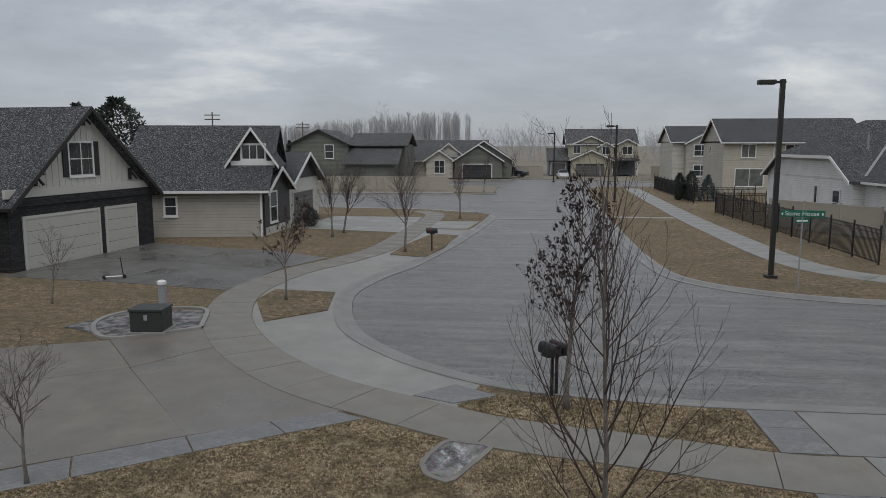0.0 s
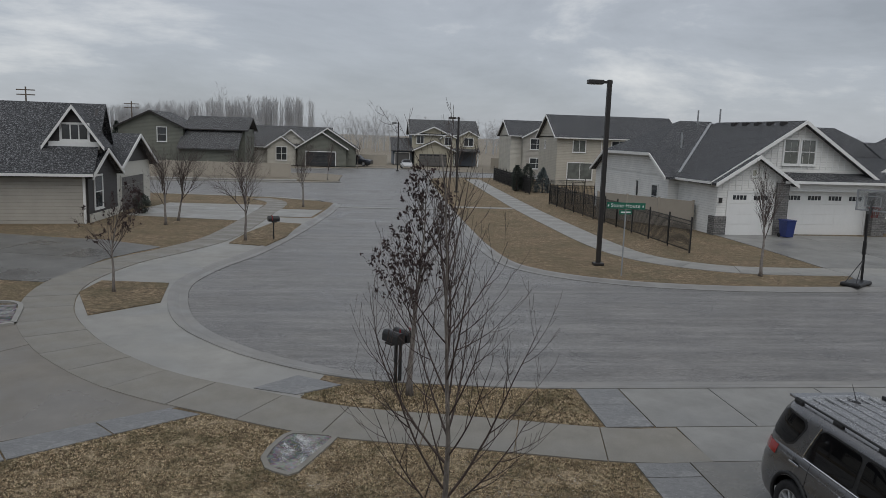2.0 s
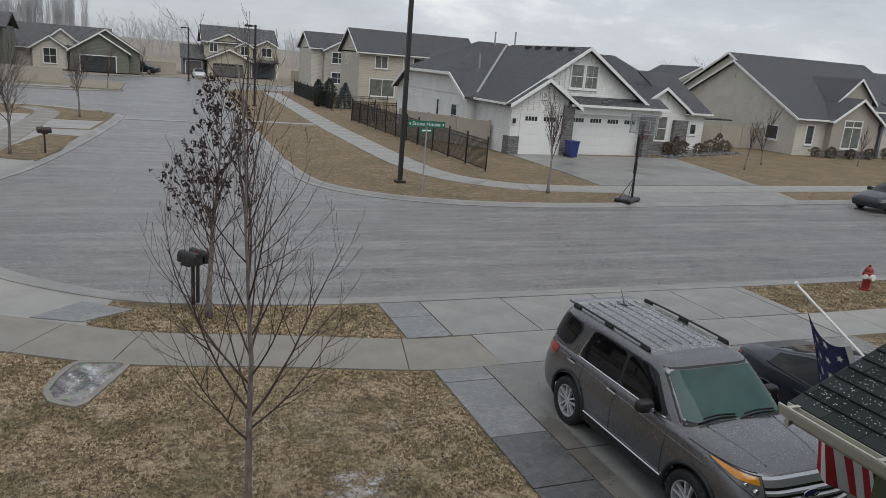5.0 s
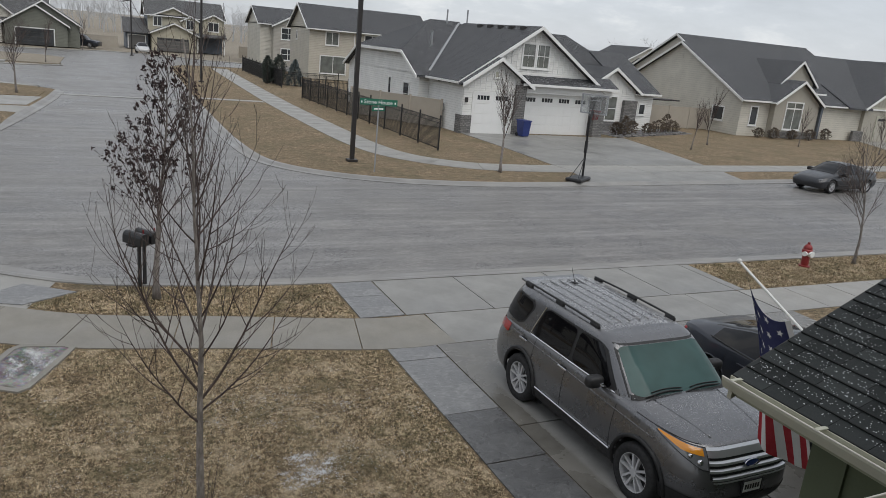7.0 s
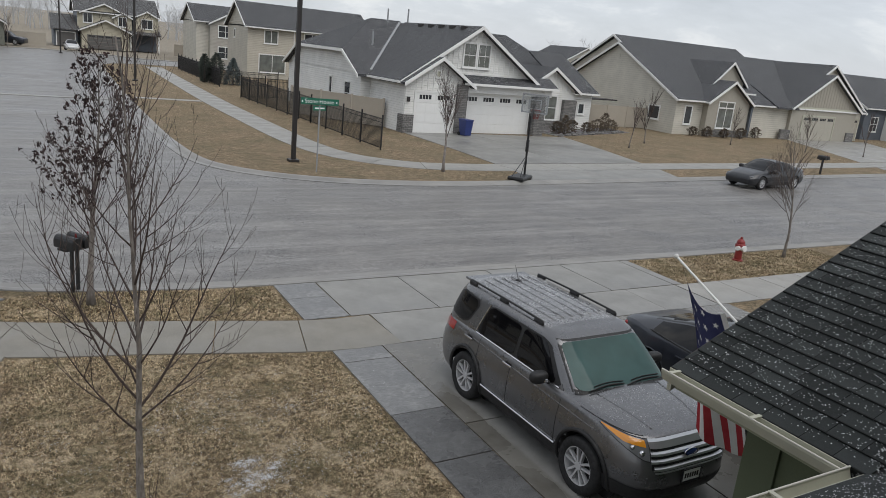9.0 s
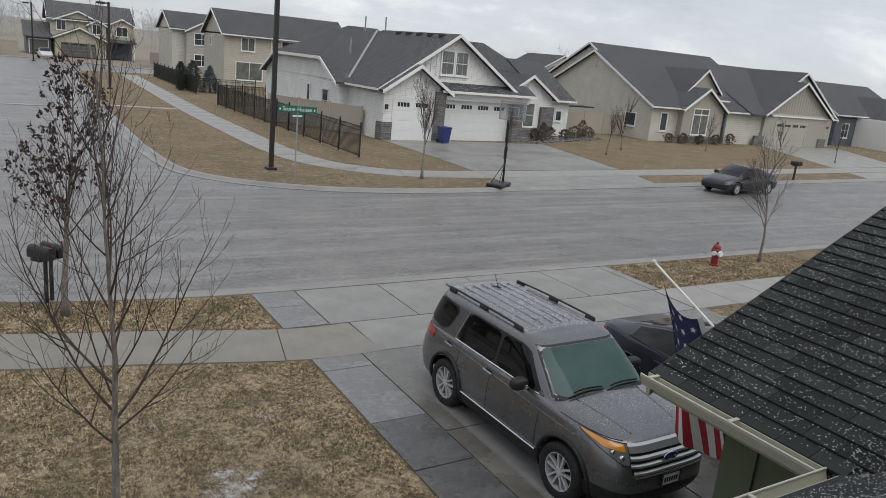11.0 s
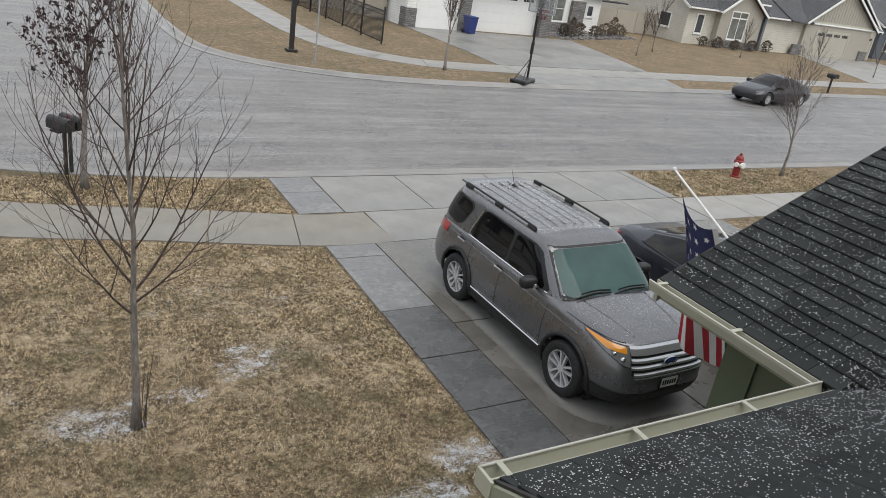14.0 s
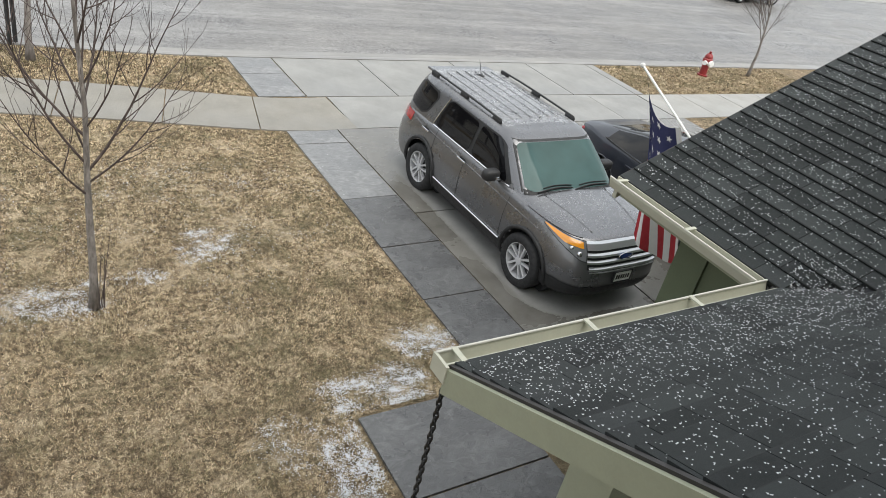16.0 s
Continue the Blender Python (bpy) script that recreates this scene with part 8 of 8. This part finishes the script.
bare_tree(20.95, 14.3, 3.6, 0.05, 1.0, 16, 0.5, 0.5, "young bare tree with reddish twigs beside the hydrant", seed=14, twig=0.15)
for i, (x, y, h, f, n, s) in enumerate(((-5.93, 36.3, 4.5, 1.25, 20, 0.62), (-4.6, 53.2, 4.2, 1.2, 17, 0.60), (-11.0, 43.9, 4.2, 0.9, 16, 0.5), (-11.2, 42.0, 3.9, 0.9, 14, 0.5), (16.4, 28.75, 4.1, 1.3, 18, 0.34))):
    bare_tree(x, y, h, 0.07, f, n, s, 0.6, "bare young street tree with a vase-shaped crown", depth=3, twig=0.15, seed=20 + i, group="bare street trees", thick=1.15, twig_limbs=True)
for i, (x, y, h) in enumerate(((36.2, 38.0, 3.0), (40.1, 40.6, 3.6), (50.6, 41.5, 2.8), (56.0, 38.4, 3.0), (-1.7, 113.5, 4.0), (-4.6, 84.5, 4.0), (61.0, 36.5, 3.4), (18.3, 124, 4.5), (15.4, 127, 5.0))):
    bare_tree(x, y, h, 0.05, 0.8, 13, 0.36, 0.5, "slender bare young tree on a lawn", depth=2, twig=0.2, seed=40 + i, group="slender young trees", thick=1.7)


def clump(name, x, y, w, h, label, material, count, leaf, cone=False, category="shrub", z=0.0, seed=1, group=""):
    """A shrub or conifer: a short stem and many small blades in an uneven outline."""
    rng = random.Random(seed)
    t = thing(name, pose(x, y, z), label, category, group)
    part("trunk", tube(bmesh.new(), [(0, 0, 0), (0, 0, h * 0.8)], [0.05 * h / 2 + 0.02, 0.01], 6), TWIG, t)
    b = bmesh.new()
    lumps = [(rng.uniform(0, 6.28), rng.uniform(0.15, 0.95), rng.uniform(0.6, 1.2)) for _ in range(14)]
    for _ in range(count):
        f = rng.random() ** 0.8
        if cone:
            r = w / 2 * (1 - f) ** 0.8 * rng.uniform(0.55, 1.05)
        else:
            r = w / 2 * math.sqrt(max(0.05, 1 - (2 * f - 0.9) ** 2)) * rng.uniform(0.4, 1.0)
        a = rng.uniform(0, 6.28)
        for la, lf, lr in lumps:
            if abs(lf - f) < 0.15 and abs((a - la + 3.14) % 6.28 - 3.14) < 0.5:
                r *= lr
        p = Vector((r * math.cos(a), r * math.sin(a), 0.04 + f * h))
        out = Vector((math.cos(a), math.sin(a), 0.5 if not cone else -0.15)).normalized()
        d = (out + Vector((rng.gauss(0, 0.4), rng.gauss(0, 0.4), rng.gauss(0, 0.4)))).normalized() * leaf * rng.uniform(0.6, 1.3)
        s = d.orthogonal().normalized() * leaf * 0.28
        v = [b.verts.new(q) for q in (p - d * 0.4, p + s, p + d, p - s)]
        b.faces.new(v)
    tagged(part("crown", b, material, t), kind="stuff")
    return t


clump("conifer", 15.1, 74.2, 1.3, 2.6, "dark columnar evergreen beside the fence", NEEDLE, 2200, 0.13, False, "conifer", seed=1)
clump("conifer", 16.1, 73.6, 1.6, 2.8, "dark columnar evergreen beside the fence", NEEDLE, 2600, 0.13, False, "conifer", seed=2)
clump("conifer", 17.5, 72.9, 2.0, 2.5, "blue-grey young spruce in the yard", NEEDLE_BLUE, 2200, 0.16, True, "conifer", seed=3)
clump("conifer", -51.8, 90, 8.0, 11.2, "tall dark pine behind the near house", NEEDLE, 3600, 0.42, False, "conifer", seed=4)
clump("conifer", -57.2, 90, 4.5, 10.6, "dark pine behind the near house", NEEDLE, 1700, 0.40, False, "conifer", seed=5)
for i, (x, h) in enumerate(((-41.1, 6.9), (-42.8, 6.3), (-39.0, 6.0))):
    clump("conifer", x, 120, 2.6, h, "distant dark conifer between roofs", NEEDLE, 1500, 0.35, True, "conifer", seed=6 + i)
clump("shrub", -14.0, 47.2, 1.1, 1.2, "round dark evergreen bush beside the drive", NEEDLE, 1300, 0.10, seed=10)
for i, (x, y, w, h) in enumerate(((34.6, 44.2, 1.0, 0.9), (36.6, 44.9, 1.2, 1.0), (38.6, 45.5, 1.1, 0.8), (40.6, 46.6, 1.3, 1.0), (42.8, 47.4, 1.2, 0.9), (51.6, 46.6, 1.0, 0.8), (53.0, 46.2, 1.1, 0.9), (55.0, 46.0, 1.0, 0.8), (57.2, 46.0, 1.2, 0.9), (60.2, 46.8, 1.0, 1.0), (35.2, 44.0, 0.8, 1.4), (41.6, 46.9, 0.9, 1.5))):
    clump("shrub", x, y, w, h, "leafless brown foundation shrub in a bed", SHRUB_LEAF, 420, 0.13, seed=30 + i, group="foundation shrubs")


def rock_row():
    rng = random.Random(5)
    for i in range(22):
        t = i / 21
        b = bmesh.new()
        bmesh.ops.create_icosphere(b, subdivisions=2, radius=rng.uniform(0.14, 0.27))
        for v in b.verts:
            v.co *= rng.uniform(0.82, 1.15)
            v.co.z *= 0.7
        ob = part("rock", b, STONE_GREY)
        ob.location = (34.0 + 9.5 * t, 43.0 + 3.8 * t + rng.uniform(-0.25, 0.25), 0.06)
        tagged(ob, "grey landscape boulder edging the bed", "rock", "bed boulders")


rock_row()
bm = bmesh.new()
prism(bm, [(33.8, 42.8), (44.6, 47.0), (44.6, 50.0), (33.2, 46.0)], -0.1, 0.03)
tagged(part("porch_bed", bm, MULCH), "dark mulch bed before the porch", "flower bed", kind="structure")

# far woods: a row of poplars and loose bare trees beyond the roofs
def far_woods():
    rng = random.Random(3)
    b = bmesh.new()
    for i in range(260):
        t = rng.random()
        x, y = -128 + 101 * t + rng.uniform(-1, 1), 350 + rng.uniform(-8, 8)
        h = (14.5 + 6.5 * min(1, max(0, (t - 0.15) * 1.7))) * rng.uniform(0.86, 1.04)
        tube(b, [(x, y, 0), (x, y, h)], [0.20, 0.03], 4, False)
        for k in range(26):
            z = h * rng.uniform(0.12, 0.9)
            a = rng.uniform(0, 6.28)
            ln = (h - z) * 0.42 + 1.0
            r = rng.uniform(0.5, 1.1)
            tube(b, [(x, y, z), (x + r * math.cos(a), y + r * math.sin(a), z + ln * 0.6), (x + r * 1.25 * math.cos(a), y + r * 1.25 * math.sin(a), z + ln)], [0.06, 0.05, 0.02], 3, False)
    tagged(part("poplar_row", b, BARK_HAZED), "distant row of tall bare poplars", "woods", kind="stuff")
    b = bmesh.new()
    spots = [(-12 + 60 * rng.random(), 215 + 60 * rng.random(), rng.uniform(7, 10.5)) for _ in range(60)] + [(2, 225, 13.0), (-14, 240, 10.5), (6.5, 230, 11.5), (30, 240, 10), (44, 235, 10)]
    spots += [(-150 + 130 * rng.random(), 260 + 60 * rng.random(), rng.uniform(7, 10)) for _ in range(60)] + [(60 + 160 * rng.random(), 230 + 80 * rng.random(), rng.uniform(8, 12)) for _ in range(26)] + [(103, 125, 9.5), (-60, 300, 20)]
    for i, (x, y, h) in enumerate(spots):
        for pts, rad, level in grow(rng, (x, y, 0), h, 0.16, h * 0.12, 13, 0.75, 0.3, 3, 1.1):
            k = max(1, len(pts) // 4)
            sel = list(range(0, len(pts) - 1, k)) + [len(pts) - 1]
            tube(b, [pts[j] for j in sel], [max(rad[j], 0.02) for j in sel], 3, False)
    tagged(part("far_woods", b, BARK_HAZED), "hazy bare trees beyond the houses", "woods", kind="stuff")


far_woods()


# ---- grass blades, snow grains ----
def inside(px, py, poly):
    x, y = np.array([p[0] for p in poly]), np.array([p[1] for p in poly])
    hit = np.zeros(len(px), bool)
    j = len(poly) - 1
    for i in range(len(poly)):
        c = ((y[i] > py) != (y[j] > py)) & (px < (x[j] - x[i]) * (py - y[i]) / (y[j] - y[i] + 1e-12) + x[i])
        hit ^= c
        j = i
    return hit


def tufts(name, poly, density, length, z, label, seed, fall=None):
    rng = np.random.default_rng(seed)
    xs, ys = [p[0] for p in poly], [p[1] for p in poly]
    n = int((max(xs) - min(xs)) * (max(ys) - min(ys)) * density)
    x, y = rng.uniform(min(xs), max(xs), n), rng.uniform(min(ys), max(ys), n)
    keep = inside(x, y, poly)
    if fall:
        keep &= rng.random(n) < np.clip((fall / np.hypot(x, y)) ** 1.5, 0.05, 1)
    x, y = x[keep], y[keep]
    n = len(x)
    far = np.hypot(x, y)
    a = rng.uniform(0, 2 * np.pi, n)
    ln = length * rng.uniform(0.5, 1.4, n)
    tilt = rng.uniform(0.15, 1.0, n)
    w = 0.0044 * rng.uniform(0.7, 1.5, n) * np.clip(far / 7, 0.8, 2.2)
    dx, dy = np.cos(a), np.sin(a)
    v = np.empty((n, 3, 3))
    v[:, 0] = np.stack([x - dy * w, y + dx * w, np.full(n, z)], 1)
    v[:, 1] = np.stack([x + dy * w, y - dx * w, np.full(n, z)], 1)
    v[:, 2] = np.stack([x + dx * ln * (1 - tilt * 0.5), y + dy * ln * (1 - tilt * 0.5), z + ln * tilt * 0.75], 1)
    me = bpy.data.meshes.new(name)
    me.vertices.add(3 * n), me.loops.add(3 * n), me.polygons.add(n)
    me.vertices.foreach_set("co", v.ravel())
    me.loops.foreach_set("vertex_index", np.arange(3 * n, dtype=np.int32))
    me.polygons.foreach_set("loop_start", np.arange(0, 3 * n, 3, dtype=np.int32))
    me.update()
    me.materials.append(BLADE)
    tagged(new(name, me), label, "grass", kind="stuff")


WALK_OUT = [tuple(p) for p in offset_line(WALK_SOUTH, 0.79) if p.x > -3.1]
tufts("grass", [(4.53, 5.1), (4.53, 11.3), *[p for p in WALK_OUT if p[0] < 4.5], (-3.2, 13.65), (-5.78, 11.8), (-8.75, 9.6), (-14.4, 5.9), (-6, 2.0), (2.86, 2.0), (2.88, 4.66), (4.5, 4.66)], 9000, 0.034, 0.0, "straw-coloured dormant grass blades of the lawn", 1, fall=8.5)
tufts("grass", [(4.52, 12.95), (4.5, 15.0), (2.8, 15.14), (1.0, 15.42), (-0.3, 15.45), (-1.35, 14.72), (-0.6, 14.2), (2.0, 13.55)], 4000, 0.05, 0.0, "dry grass blades of the roadside verge", 2)
tufts("grass", [(14.98, 12.92), (23.4, 12.92), (23.0, 15.0), (14.98, 15.0)], 2400, 0.055, 0.0, "dry grass blades round the hydrant", 3)


def snow_grains(name, spots, label, size, z, seed, slope=None, even=False):
    """Loose grains scattered in soft-edged patches: (x, y, radius x, radius y, count)."""
    rng = np.random.default_rng(seed)
    base = np.array([(1, 0, 0), (-0.5, 0.87, 0), (-0.5, -0.87, 0), (0, 0, 1.0)])
    tri = np.array([(0, 1, 3), (1, 2, 3), (2, 0, 3)])
    vs = []
    for cx, cy, rx, ry, count in spots:
        a = rng.uniform(0, 2 * np.pi, count)
        if even:
            x, y = cx + rx * rng.uniform(-1, 1, count), cy + ry * rng.uniform(-1, 1, count)
        else:
            m = 22
            ca, cr = rng.uniform(0, 2 * np.pi, m), np.sqrt(rng.random(m))
            pick = rng.integers(0, m, count)
            r = np.abs(rng.normal(0, 0.6, count)) * rng.uniform(0.12, 0.48, m)[pick]
            x = cx + rx * (cr[pick] * np.cos(ca[pick]) * 0.8 + r * np.cos(a))
            y = cy + ry * (cr[pick] * np.sin(ca[pick]) * 0.8 + r * np.sin(a))
        zz = np.full(count, z) + rng.uniform(0, 0.02, count)
        if slope:
            ok, zz = slope(x, y)
            x, y, zz = x[ok], y[ok], zz[ok]
        s = size * rng.uniform(0.5, 1.5, len(x))
        vs.append(np.stack([x, y, zz], 1)[:, None, :] + base[None] * s[:, None, None] * np.array([1, 1, 0.6]))
    v = np.concatenate(vs)
    n = len(v)
    f = (np.arange(n)[:, None, None] * 4 + tri[None]).reshape(-1)
    me = bpy.data.meshes.new(name)
    me.vertices.add(4 * n), me.loops.add(9 * n), me.polygons.add(3 * n)
    me.vertices.foreach_set("co", v.ravel())
    me.loops.foreach_set("vertex_index", f.astype(np.int32))
    me.polygons.foreach_set("loop_start", np.arange(0, 9 * n, 3, dtype=np.int32))
    me.update()
    me.materials.append(SNOW)
    return tagged(new(name, me), label, "snow", kind="stuff")


snow_grains("snow", [(x, y, 1.12 * rx, 1.12 * ry, int(n * 1.7)) for x, y, rx, ry, n in [(0.55, 7.3, 0.6, 0.36, 1700), (1.4, 7.5, 0.35, 0.2, 350), (2.3, 8.15, 0.5, 0.28, 1000), (2.15, 7.8, 0.3, 0.16, 260), (4.15, 5.5, 0.45, 0.34, 1600), (3.5, 4.95, 0.5, 0.32, 1900), (3.0, 4.98, 0.4, 0.3, 1200), (2.66, 4.2, 0.30, 0.5, 1900), (2.5, 3.6, 0.36, 0.5, 1500), (2.25, 4.5, 0.45, 0.4, 450),
                     (1.0, 9.0, 3.5, 2.5, 1500), (-1.1, 12.05, 0.36, 0.6, 2200), (-10.2, 21.6, 0.5, 0.6, 900), (3.0, 9.5, 2.0, 2.0, 900)]], "granular snow caught in the lawn", 0.0062, 0.012, 1, lambda x, y: ((x < 2.86) | (y > 4.68), 0.012 + 0.02 * ((x * 37.7 + y * 91.3) % 1.0)))
def on_tabs(run, slope, stretch):
    """Height of the stepped shingle tabs at a level distance from the eave."""
    step = (run * stretch / 0.18) % 1.0
    return 2.585 + run * slope + (0.026 - 0.023 * step * 0.18 / 0.21) * stretch


snow_grains("snow", [(4.9, 1.2, 2.8, 1.6, 8500), (4.0, 2.2, 1.8, 0.42, 1400)], "snow grains on the porch roof", 0.0056, 0, 2, lambda x, y: ((x > 2.28) & (y < 2.58) & (y > -0.3) & (x < 5.45 + (2.6 - y)), on_tabs(2.62 - y, S1, n1)), True)
snow_grains("snow", [(7.6, 2.1, 2.6, 2.6, 12500), (5.7, 2.5, 0.25, 0.2, 260)], "snow grains on the garage roof", 0.0064, 0, 3, lambda x, y: ((x > 5.5) & (x < 10.1) & (y < 4.58) & (y > -0.3) & (x > 5.45 + (2.6 - y)), on_tabs(x - 5.43, S2, n2)), True)


def car_snow(x, y):
    """Height of the suv's roof and bonnet under a plan point."""
    back = SUV_AT.inverted()
    u = back[0][0] * x + back[0][1] * y + back[0][3]
    w = np.abs(back[1][0] * x + back[1][1] * y + back[1][3])
    roof = (u > -1.93) & (u < 0.22) & (w < 0.66)
    half = 0.915 * np.clip(1 - np.clip((u + 0.05) / 2.24, 0, 1) ** 5, 0.01, 1) ** 0.2
    hood = (u > 1.27) & (u < 2.08) & (w < half * 0.93)
    z_roof = 1.750 + 0.045 * (1 - (w / 0.675) ** 2.6)
    crown = np.interp(u, [1.0, 1.3, 1.75, 2.05, 2.18], [0.07, 0.07, 0.052, 0.022, 0.0])
    z_hood = np.interp(u, [-2.4, 0.0, 1.2, 1.9, 2.2, 2.45], [1.16, 1.155, 1.145, 1.12, 1.095, 1.05]) + crown * (1 - np.clip(w / half, 0, 1) ** 2.6)
    return roof | hood, np.where(roof, z_roof, z_hood) + 0.001


snow_grains("snow", [(6.96, 8.75, 1.0, 1.3, 34000), (7.0, 6.15, 1.0, 0.6, 5200)], "thin dusting of snow grains on the suv", 0.0034, 0, 5, car_snow, True)
